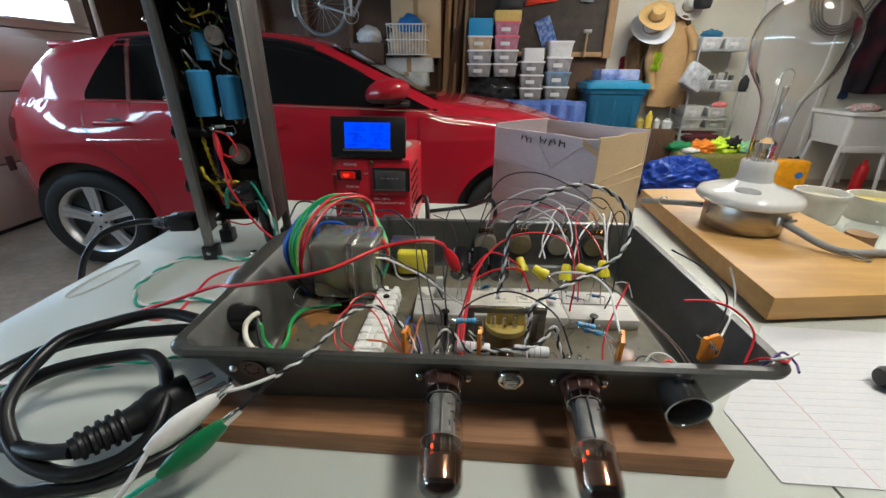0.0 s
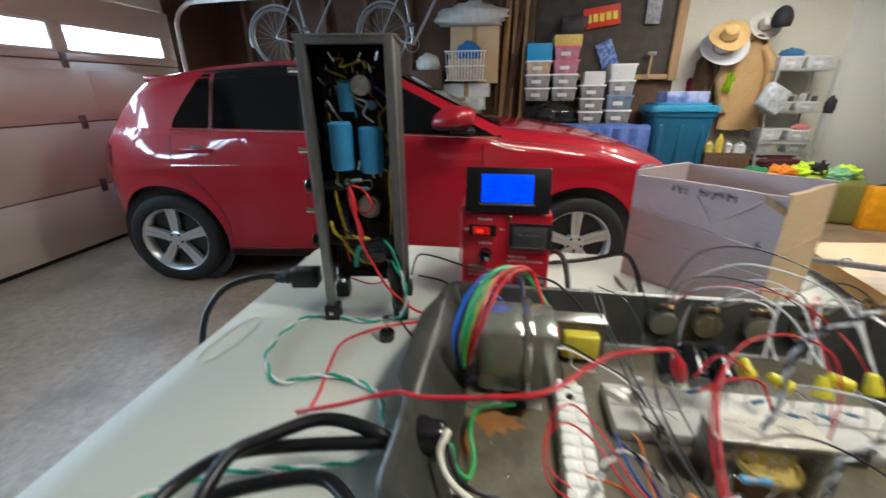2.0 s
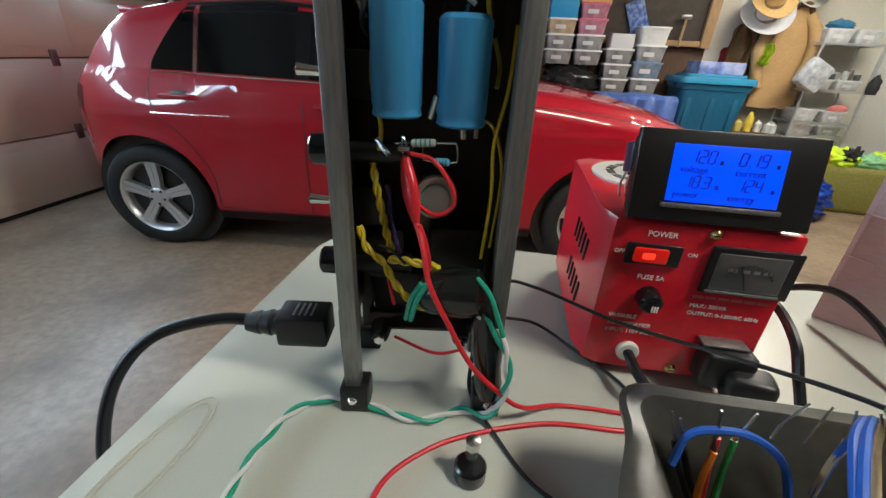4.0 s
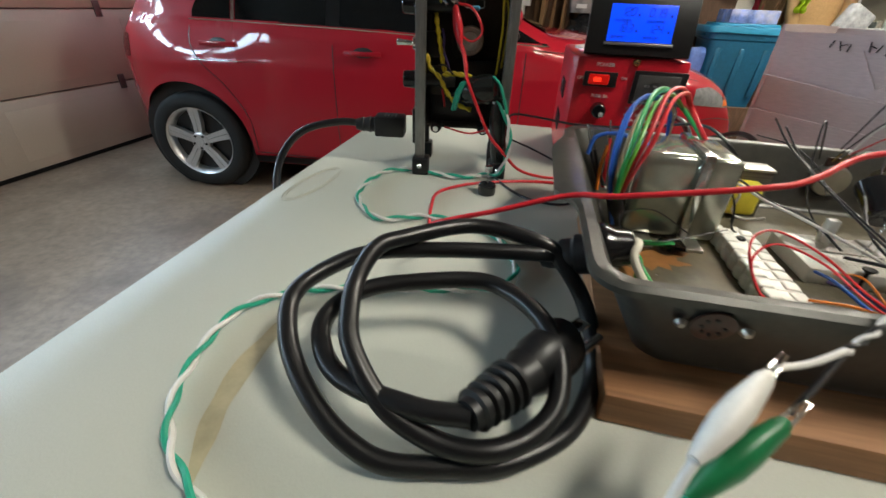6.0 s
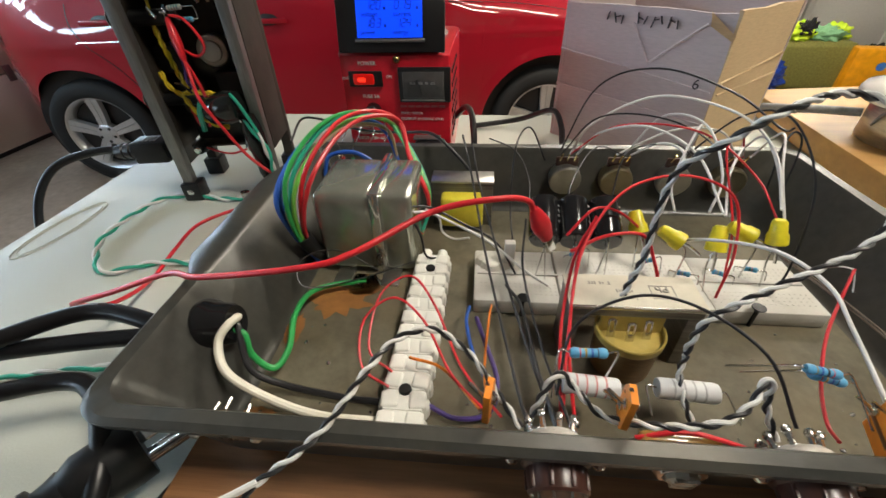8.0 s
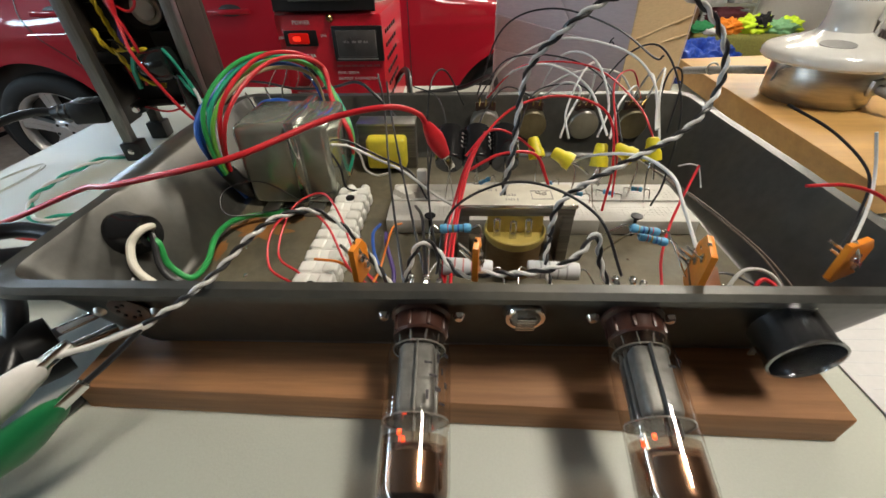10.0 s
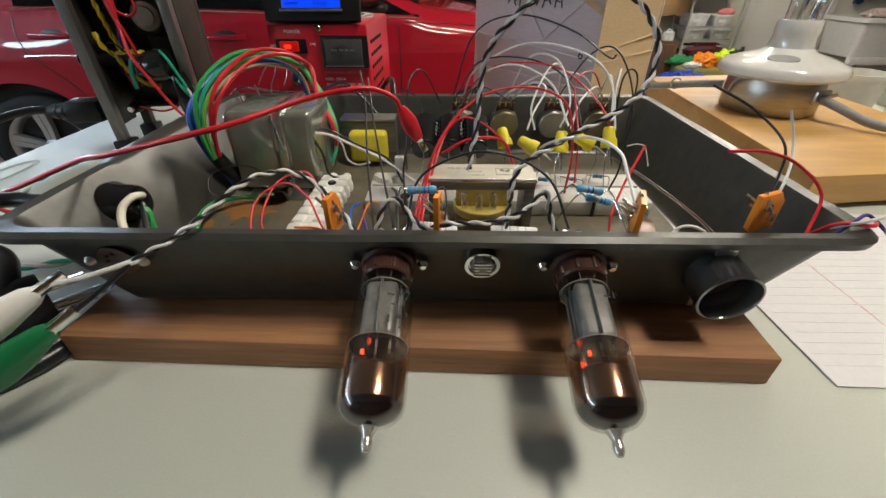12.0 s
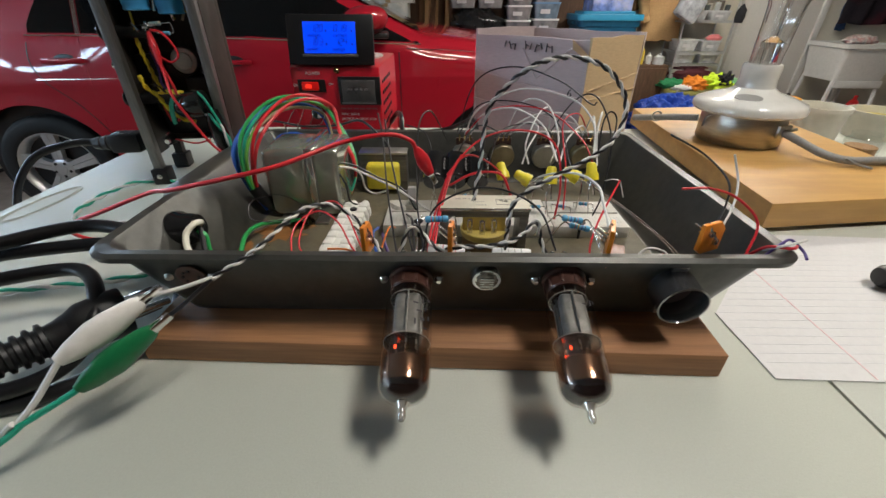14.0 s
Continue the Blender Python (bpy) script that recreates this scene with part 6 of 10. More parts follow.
    inner("loom_wire", ((-0.3070, 0.264, 1.1600), (-0.2960, 0.262, 1.1580), (-0.2870, 0.260, 1.1480), (-0.2850, 0.260, 1.1380), (-0.2930, 0.260, 1.1320), (-0.3040, 0.262, 1.1360)), 0.0011, M_redwire, "red wire loop")
    inner("loom_wire", ((-0.3000, 0.253, 1.1290), (-0.2960, 0.252, 1.1180), (-0.2950, 0.254, 1.1050), (-0.3000, 0.260, 1.0880), (-0.3080, 0.264, 1.0740)), 0.0013, M_redwire, "red wire")
    inner("loom_wire", ((-0.3190, 0.264, 1.0900), (-0.3170, 0.263, 1.0820), (-0.3160, 0.264, 1.0740)), 0.0011, M_redwire)
    inner("loom_wire", ((-0.3230, 0.262, 1.1110), (-0.3150, 0.258, 1.1110), (-0.3080, 0.258, 1.1040)), 0.0008, M_blackwire)
    inner("loom_wire", ((-0.3140, 0.258, 1.0560), (-0.2900, 0.252, 1.0535), (-0.2740, 0.254, 1.0570)), 0.0009, M_redwire)
    # clear bulb behind the clip, tag lugs and the two resistors on their leads
    part("lamp_glass", lathe(bmesh.new(), [(0.0, 0.0), (0.009, 0.001), (0.015, 0.008), (0.016, 0.018), (0.012, 0.027), (0.0, 0.031)], 22, frame_to(inv @ Vector((-0.303, 0.292, 1.112)), inv @ Vector((-0.300, 0.284, 1.145)))[0]), thin_glass("stem_glass", (0.97, 0.97, 0.97), 0.12), th, "clear glass lamp")
    for p, q in (((-0.3240, 0.266, 1.1650), (-0.3170, 0.262, 1.1590)), ((-0.3130, 0.264, 1.1620), (-0.3070, 0.263, 1.1620)), ((-0.2990, 0.268, 1.1760), (-0.2960, 0.266, 1.1860)), ((-0.2830, 0.268, 1.1680), (-0.2840, 0.266, 1.1780))):
        part("bright_tag", rod(bmesh.new(), inv @ Vector(p), inv @ Vector(q), 0.0014, 7), M_solder, th)
    for a, b, l1, l2, mt in (((-0.3070, 0.2650, 1.1646), (-0.2955, 0.2650, 1.1656), (-0.3150, 0.2650, 1.1640), (-0.2860, 0.2650, 1.1660), mat("grey_resistor", (0.46, 0.50, 0.46), 0.4)), ((-0.2960, 0.2640, 1.1570), (-0.2885, 0.2640, 1.1572), (-0.3010, 0.2640, 1.1574), (-0.2850, 0.2645, 1.1576), mat("blue_resistor", (0.10, 0.36, 0.60), 0.4))):
        q = part("resistor", rod(bmesh.new(), inv @ Vector(a), inv @ Vector(b), 0.0019, 12, bevel=0.0007), mt, th)
        for k in range(4):
            mb, h = frame_to(inv @ Vector(a), inv @ Vector(b))
            part("band", lathe(bmesh.new(), [(0.0016, h * (0.18 + 0.19 * k)), (0.00198, h * (0.18 + 0.19 * k)), (0.00198, h * (0.26 + 0.19 * k)), (0.0016, h * (0.26 + 0.19 * k))], 12, mb), mat("dull_teal_band", (0.05, 0.22, 0.24), 0.4), q)
        part("lead", sweep(bmesh.new(), [inv @ Vector(l1), inv @ Vector(a)], 0.0004, 6), M_solder, q)
        part("lead", sweep(bmesh.new(), [inv @ Vector(b), inv @ Vector(l2)], 0.0004, 6), M_solder, q)
    inner("lead", ((-0.2860, 0.2650, 1.1660), (-0.2850, 0.2650, 1.1620), (-0.2850, 0.2645, 1.1576)), 0.0004, M_solder)
    inner("lead", ((-0.3010, 0.2640, 1.1574), (-0.3015, 0.2645, 1.1600), (-0.3015, 0.2650, 1.1640)), 0.0004, M_solder)
    # wiring looms
    rnd = random.Random(5)
    looms = ((M_yellowwire, 0.072, 0.240, 0.074, 0.180), (M_yellowwire, 0.020, 0.220, 0.020, 0.150), (M_blackwire, 0.030, 0.262, 0.048, 0.205), (M_tanwire, 0.050, 0.258, 0.070, 0.225), (M_yellowwire, 0.026, 0.270, 0.056, 0.262), (M_whitewire, 0.044, 0.238, 0.062, 0.212), (M_blackwire, 0.016, 0.215, 0.028, 0.176), (M_tanwire, 0.060, 0.204, 0.066, 0.158), (M_greenwire, 0.066, 0.262, 0.030, 0.250), (M_blackwire, 0.062, 0.250, 0.072, 0.200), (M_violetwire, 0.022, 0.130, 0.030, 0.090), (M_yellowwire, 0.018, 0.262, 0.040, 0.240), (M_tanwire, 0.024, 0.246, 0.052, 0.226), (M_whitewire, 0.020, 0.232, 0.034, 0.204), (M_violetwire, 0.058, 0.268, 0.074, 0.236))
    for mt, xa, za, xb, zb in looms:
        pts = []
        for k in range(5):
            u = k / 4
            pts.append((xa + (xb - xa) * u + rnd.uniform(-0.006, 0.006) * (0 < k < 4), 0.018 + rnd.uniform(0, 0.016), za + (zb - za) * u + rnd.uniform(-0.006, 0.006) * (0 < k < 4)))
        part("loom_wire", sweep(bmesh.new(), spline(pts, 6), 0.0011, 6), mt, th)
    # glass fuse, clear coils and bright bits near the top
    for k in range(26):
        x, z = 0.016 + 0.0058 * (k % 10), 0.205 + 0.0105 * ((k * 3) % 7)
        part("bright_tag", rod(bmesh.new(), (x, 0.022 + 0.002 * (k % 3), z), (x + rnd.uniform(-0.004, 0.004), 0.020, z + 0.007), 0.0009, 6), M_solder, th)
    part("ceramic_disc", rod(bmesh.new(), (0.052, 0.020, 0.246), (0.052, 0.026, 0.246), 0.0095, 18, bevel=0.001), mat("pale_ceramic", (0.50, 0.55, 0.52), 0.3, grain=60, vary=0.2), th)
    part("ceramic_disc", rod(bmesh.new(), (0.061, 0.022, 0.228), (0.061, 0.026, 0.228), 0.0048, 14, bevel=0.001), mat("blue_ceramic", (0.12, 0.25, 0.36), 0.3), th)
    return th


rack_chassis()


def clip_lead_head(name, label, p, q, material, r=0.0052):
    """A booted crocodile clip from its jaw p to its tail q."""
    th = base(name, label, "crocodile clip", p)
    m, h = frame_to(p, q)
    piece("boot", lathe(bmesh.new(), [(0.0, 0.004), (r * 0.42, 0.004), (r * 0.62, h * 0.16), (r * 0.95, h * 0.45), (r, h * 0.62), (r * 0.72, h * 0.86), (r * 0.42, h), (0, h)], 16, m @ Matrix.Diagonal((1.0, 0.66, 1, 1))), material, th)
    for s in (-1, 1):
        bm = bmesh.new()
        box(bm, (0, s * 0.0010, 0.001), (0.0036, 0.0007, 0.012), 0.0002, m=m @ Matrix.Rotation(radians(s * -5), 4, "X"))
        piece("jaw", bm, M_chrome, th, "bright metal jaw")
    return th


clip_lead_head("red_clip", "red crocodile clip biting on a tag inside the chassis", (-0.3115, 0.2670, 1.1620), (-0.3020, 0.2550, 1.1290), mat("red_boot", (0.62, 0.02, 0.03), 0.3, grain=200, vary=0.08), 0.0058)
clip_lead_head("red_clip", "red crocodile clip hanging over the breadboard", (-0.0300, 0.1010, 1.0750), (-0.0412, 0.0955, 1.0985), mat("red_boot", (0.62, 0.02, 0.03), 0.3), 0.0050)
clip_lead_head("white_clip", "white crocodile clip holding a twisted wire at the pan's corner", (-0.1530, -0.0310, 1.0705), (-0.1790, -0.0585, 1.0570), mat("white_boot", (0.76, 0.74, 0.70), 0.35, grain=200, vary=0.05), 0.0068)
clip_lead_head("green_clip", "green crocodile clip holding a black wire at the pan's corner", (-0.1470, -0.0390, 1.0610), (-0.1760, -0.0600, 1.0420), mat("green_boot", (0.01, 0.17, 0.06), 0.35, grain=200, vary=0.08), 0.0068)


def cardboard_box():
    L, C, R, B = Vector((0.018, 0.421, 0)), Vector((0.136, 0.314, 0)), Vector((0.223, 0.383, 0)), Vector((0.105, 0.492, 0))
    z0, z1 = TT + 0.0005, 1.1490
    th = base("cardboard_box", "open brown cardboard box with faded printed sides and bent flaps", "box", ((L + R) / 2).to_tuple()[:2] + (TT,))
    t = 0.0035

    def wallp(name, a, b, zt, material, label="", lean=0.0):
        n = (b - a).normalized().cross(Vector((0, 0, 1)))
        cen = (L + C + R + B) / 4
        if n.dot(cen - a) < 0:
            n = -n
        k = 9
        bm = bmesh.new()
        f, g = [], []
        for i in range(k):
            u = i / (k - 1)
            for j, z in enumerate((z0, z0 + (zt - z0) * 0.55, zt)):
                w = 0.0018 * noise.noise((u * 3 + a.x * 40, j * 1.7, a.y * 30)) * (j > 0)
                p = a + (b - a) * u + n * (w + lean * j * 0.5)
                zz = z + (0.0018 * noise.noise((u * 4, a.x * 50, 2)) if j == 2 else 0)
                f.append(bm.verts.new((p.x, p.y, zz)))
                p2 = p + n * t
                g.append(bm.verts.new((p2.x, p2.y, zz)))
        for i in range(k - 1):
            for j in range(2):
                q = i * 3 + j
                bm.faces.new((f[q], f[q + 3], f[q + 4], f[q + 1]))
                bm.faces.new((g[q], g[q + 1], g[q + 4], g[q + 3]))
            q = i * 3 + 2
            bm.faces.new((f[q], f[q + 3], g[q + 3], g[q]))
        for q in (0, (k - 1) * 3):
            for j in range(2):
                bm.faces.new((f[q + j], f[q + j + 1], g[q + j + 1], g[q + j]))
        return piece(name, bm, material, th, label)
    e = (C - L).normalized() * 0.0005
    wallp("side", L, C - e, z1, M_cardlilac, "faded lilac-grey side with marker writing")
    wallp("side", C + e, R, z1 + 0.002, M_card, "plain brown side")
    wallp("side", R, B, z1 + 0.004, M_cardlilac)
    wallp("side", B, L, z1 + 0.006, M_cardlilac)
    bm = slab(bmesh.new(), [((L.x * 0.97 + R.x * 0.03), L.y), (C.x, C.y + 0.006), (R.x - 0.006, R.y), (B.x, B.y - 0.006)], z0, z0 + 0.003)
    piece("bottom", bm, M_card, th)
    # marker scrawl, a number and a fold line on the faded side
    d = (C - L).normalized()
    n = Vector((-d.y, d.x, 0))
    if n.y > 0:
        n = -n

    def on_side(name, u, z, w, h, turn, material):
        p = L + (C - L) * u + n * 0.0016
        mm = face_frame((p.x, p.y, z), d, (0, 0, 1)) @ Matrix.Rotation(radians(turn), 4, "Z")
        piece(name, box(bmesh.new(), (0, 0, 0), (w, h, 0.0012), m=mm), material, th, smooth=False)
    for k in range(9):
        u = 0.30 + 0.045 * k + (0.05 if k > 2 else 0)
        on_side("marker_stroke", u, 1.1400 - 0.0012 * (k % 3), 0.0010, 0.0070 + 0.002 * (k % 2), (-14, 22, -4, 10, -20)[k % 5], M_ink)
        if k % 2:
            on_side("marker_stroke", u + 0.016, 1.1400, 0.0050, 0.0010, (-20, 12)[k % 4 == 1], M_ink)
    letters("6", 0.0125, face_frame(((L + (C - L) * 0.90 + n * 0.0022).x - FIXED[th].x, (L + (C - L) * 0.90 + n * 0.0022).y - FIXED[th].y, 1.0930 - FIXED[th].z), d, (0, 0, 1)), M_ink, th)
    # folds across the faded side
    for u0, z_0, u1, z_1 in ((0.0, 1.106, 0.98, 1.088), (0.0, 1.070, 0.98, 1.060), (0.46, 1.136, 0.60, 1.104), (0.60, 1.104, 0.86, 1.140)):
        p0, p1 = L + (C - L) * u0 + n * 0.0008, L + (C - L) * u1 + n * 0.0008
        piece("fold_crease", sweep(bmesh.new(), [Vector((p0.x, p0.y, z_0)), Vector((p1.x, p1.y, z_1))], 0.0010, 5), M_cardlilac, th)
    d3, n3 = (R - C).normalized(), Vector(((R - C).normalized().y, -(R - C).normalized().x, 0))
    for z_0, z_1 in ((1.096, 1.108), (1.086, 1.090)):
        p0, p1 = C + d3 * 0.004 + n3 * 0.0006, R - d3 * 0.004 + n3 * 0.0006
        piece("fold_crease", sweep(bmesh.new(), [Vector((p0.x, p0.y, z_0)), Vector((p1.x, p1.y, z_1))], 0.0010, 5), M_card, th)
    # a torn flap at the near corner
    bm = bmesh.new()
    a, b, c2 = C + Vector((-0.018, 0.0130, 1.1495)), C + Vector((-0.0005, -0.0030, 1.1330)), C + Vector((-0.0020, -0.0030, 1.1290))
    d2 = C + Vector((-0.0165, 0.0105, 1.1390))
    vs = [bm.verts.new(v) for v in (a, b, c2, d2)]
    bm.faces.new(vs)
    bmesh.ops.solidify(bm, geom=bm.faces[:], thickness=0.0008)
    piece("torn_flap", bm, M_card, th, "torn pale brown flap")
    return th


cardboard_box()


def bulb_lamp():
    c = Vector((0.3450, 0.3200, 0))
    zb = TT + 0.0257
    th = base("lamp_holder", "porcelain lamp holder on a round metal box, with a grey cord", "lamp holder", (c.x, c.y, zb))
    m = Matrix.Translation((c.x, c.y, 0))
    piece("metal_box", lathe(bmesh.new(), [(0.0, zb), (0.0435, zb), (0.0450, zb + 0.002), (0.0450, 1.0700), (0.0440, 1.0715), (0.0, 1.0715)], 40, m), mat("brushed_tin", (0.52, 0.48, 0.41), 0.34, metal=0.9, grain=60, vary=0.14, stretch=(1, 1, 8), rvary=0.3), th, "brushed tin box")
    piece("porcelain_base", lathe(bmesh.new(), [(0.0, 1.0716), (0.0560, 1.0716), (0.0585, 1.0740), (0.0585, 1.0790), (0.0560, 1.0830), (0.0420, 1.0885), (0.0255, 1.0935), (0.0205, 1.0975), (0.0185, 1.1080), (0.0193, 1.1110), (0.0195, 1.1200), (0.0182, 1.1225), (0.0160, 1.1225), (0.0155, 1.1000), (0.0, 1.1000)], 44, m), M_porcelain, th, "glazed cream porcelain")
    bm = bmesh.new()
    d = Vector((-0.62, -0.78, 0)).normalized()
    pc = c + d * 0.0360
    lathe(bm, [(0.0, 0.0), (0.0125, 0.0), (0.0125, 0.0008), (0.0, 0.0008)], 20, Matrix.Translation((pc.x, pc.y, 1.0900)) @ Matrix.Rotation(math.atan2(d.y, d.x), 4, "Z") @ Matrix.Rotation(radians(20), 4, "Y") @ Matrix.Diagonal((0.55, 1.1, 1, 1)))
    piece("screw_recess", bm, mat("grey_recess", (0.28, 0.27, 0.25), 0.5, grain=60, vary=0.1), th)
    # cord clamp and cord
    q = Vector((0.367, 0.2800, 1.0560))
    piece("clamp", box(bmesh.new(), q, (0.020, 0.006, 0.014), 0.001, 20), M_steel, th)
    piece("clamp_screw", rod(bmesh.new(), q + Vector((-0.012, -0.002, -0.004)), q + Vector((0.012, -0.004, 0.004)), 0.0020, 8), M_steel, th)
    wire("earth_loop", [(0.300, 0.322, 1.052), (0.297, 0.312, 1.066), (0.305, 0.298, 1.071)], 0.0012, M_greycord, th)
    wire("cord", [(0.3660, 0.2810, 1.0560), (0.372, 0.262, 1.0520), (0.3860, 0.238, 1.0440), (0.4050, 0.226, 1.0410), (0.4400, 0.228, 1.0405), (0.5000, 0.245, 1.0330), (0.5800, 0.262, 1.0146), (0.640, 0.275, 1.0146)], 0.0042, M_greycord, th, "grey cloth-covered cord", seg=10)
    wire("cord_tie", [(0.398, 0.224, 1.0440), (0.4060, 0.2190, 1.0400), (0.4180, 0.2120, 1.0375)], 0.0013, M_greycord, th)
    # the cord that leaves on the far side
    wire("cord", [(0.306, 0.345, 1.0560), (0.285, 0.365, 1.0520), (0.268, 0.392, 1.0450), (0.255, 0.412, 1.0400)], 0.0042, M_greycord, th, "grey cloth-covered cord", seg=10)
    piece("cord_ring", sweep(bmesh.new(), [Vector((0.272 + 0.006 * math.cos(a / 8 * math.pi), 0.383, 1.049 + 0.006 * math.sin(a / 8 * math.pi))) for a in range(17)], 0.0012, 6), M_steel, th)

    b = base("light_bulb", "large clear glass light bulb with a thin filament stem", "light bulb", (c.x, c.y, 1.1010))
    lean = Matrix.Translation((c.x, c.y, 1.1010)) @ Matrix.Rotation(radians(1.2), 4, "Y") @ Matrix.Translation((0, 0, -1.1010))
    prof = [(0.0145, 1.1010), (0.0150, 1.1220), (0.0160, 1.1400), (0.0165, 1.1600), (0.0175, 1.1780), (0.0205, 1.1920), (0.0260, 1.2030), (0.0335, 1.2130), (0.0405, 1.2240), (0.0455, 1.2370), (0.0480, 1.2520), (0.0472, 1.2650), (0.0430, 1.2780), (0.0352, 1.2890), (0.0245, 1.2965), (0.0122, 1.3005), (0.0, 1.3018)]
    inside = [(max(0.0, r - 0.0005), z - (0.0005 if r < 0.046 and z > 1.26 else 0.0)) for r, z in reversed(prof)]
    shell = piece("glass", lathe(bmesh.new(), prof + inside, 56, lean, close=True), glass("bulb_glass", (0.98, 0.98, 0.97)), b, "clear glass envelope")
    shell.visible_shadow = False
    piece("stem", lathe(bmesh.new(), [(0.0, 1.1100), (0.0115, 1.1120), (0.0105, 1.1300), (0.0112, 1.1440), (0.0060, 1.1470), (0.0022, 1.1500), (0.0020, 1.1900), (0.0034, 1.2060), (0.0, 1.2090)], 18, lean), glass("stem_solid_glass", (0.97, 0.97, 0.97)), b, "clear glass stem")
    for sx in (-1, 1):
        wire("lead_wire", [lean @ Vector((0.004 * sx, 0, 1.120)), lean @ Vector((0.005 * sx, 0.001, 1.150)), lean @ Vector((0.0055 * sx, 0.002, 1.185)), lean @ Vector((0.007 * sx, 0.004, 1.222))], 0.0004, M_solder, b, seg=5)
    coil = [lean @ Vector((-0.007 + 0.014 * k / 24, 0.004 + 0.001 * math.sin(k * 2.4), 1.222 + 0.004 * math.sin(math.pi * k / 24) + 0.0008 * math.cos(k * 2.4))) for k in range(25)]
    piece("filament", sweep(bmesh.new(), coil, 0.0004, 5), M_alu, b)
    piece("screw_cap", lathe(bmesh.new(), [(0.0, 1.1012), (0.0130, 1.1012), (0.0140, 1.1050), (0.0140, 1.1130), (0.0136, 1.1150)], 30, m), M_brass, b)
    for ob in (th, b):
        ob.location += Vector((-0.005, 0.010, 0.003))
    return th


bulb_lamp()


def tub(x, y, r, h, label, content):
    th = base("plastic_tub", label, "tub", (x, y, TT), "plastic tubs")
    m = Matrix.Translation((x, y, TT))
    piece("body", lathe(bmesh.new(), [(0.0, 0.0), (r * 0.84, 0.0), (r * 0.86, 0.002), (r * 0.95, h - 0.006), (r, h - 0.006), (r, h), (r * 0.93, h), (r * 0.84, 0.004), (0.0, 0.004)], 36, m), mat("cream_tub", (0.66, 0.63, 0.55), 0.35, grain=80, vary=0.05), th)
    piece("content", lathe(bmesh.new(), [(0.0, h - 0.010), (r * 0.91, h - 0.010)], 30, m), content, th)
    return th


tub(0.535, 0.448, 0.036, 0.046, "cream plastic tub standing behind the lamp", mat("cream_tub_lid", (0.60, 0.56, 0.42), 0.4, grain=60, vary=0.06))
tub(0.632, 0.452, 0.042, 0.038, "cream plastic tub with a yellow lining", mat("yellow_lining", (0.62, 0.50, 0.10), 0.45, grain=60, vary=0.06))


def small_jar():
    x, y, z = 0.503, 0.332, TT
    th = base("glass_jar", "small glass jar with brown contents beside the pine board", "jar", (x, y, z))
    m = Matrix.Translation((x, y, z)) @ Matrix.Diagonal((2.05, 2.05, 1.55, 1))
    piece("glass", lathe(bmesh.new(), [(0.0, 0.0005), (0.0085, 0.0005), (0.0090, 0.002), (0.0090, 0.018), (0.0070, 0.021), (0.0075, 0.024)], 22, m), thin_glass("jar_glass"), th)
    piece("content", lathe(bmesh.new(), [(0.0, 0.0012), (0.0080, 0.0012), (0.0080, 0.0135), (0.0, 0.0140)], 20, m), mat("brown_grain", (0.30, 0.15, 0.05), 0.6, grain=500, vary=0.3, bump=0.3), th)
    return th


small_jar()


def indicator_bulb():
    """A little fuse-like lamp standing on the table by the chassis."""
    p = Vector((-0.2630, 0.2140, TT))
    th = base("neon_lamp", "small clear lamp in a black knurled holder standing on the table", "lamp", p)
    m = Matrix.Translation(p)
    piece("holder", lathe(bmesh.new(), [(0.0, 0.0), (0.0078, 0.0), (0.0082, 0.001), (0.0082, 0.0085), (0.0070, 0.0100), (0.0, 0.0100)], 20, m), M_gloss, th)
    piece("lamp_glass", lathe(bmesh.new(), [(0.0030, 0.0095), (0.0032, 0.0200), (0.0030, 0.0235), (0.0, 0.0250)], 14, m), thin_glass("stem_glass"), th)
    piece("cap", lathe(bmesh.new(), [(0.0, 0.0215), (0.0034, 0.0215), (0.0036, 0.0265), (0.0, 0.0275)], 14, m), M_solder, th)
    piece("electrode", rod(bmesh.new(), p + Vector((0, 0, 0.010)), p + Vector((0, 0, 0.021)), 0.0008, 6), M_solder, th)
    return th


indicator_bulb()


def marker_pen():
    th = base("marker_pen", "thick black pen lying on the paper", "pen", (0.283, 0.060, TT))
    m, _ = frame_to((0.2825, 0.0600, TT + 0.0102), (0.4200, 0.0480, TT + 0.0102))
    piece("cap", lathe(bmesh.new(), [(0.0, 0.0), (0.0060, 0.0008), (0.0082, 0.004), (0.0088, 0.010), (0.0090, 0.045), (0.0084, 0.046), (0, 0.046)], 22, m), M_black, th)
    piece("barrel", lathe(bmesh.new(), [(0.0, 0.046), (0.0084, 0.046), (0.0084, 0.134), (0.0070, 0.138), (0.0, 0.138)], 22, m), M_black, th)
    return th


marker_pen()

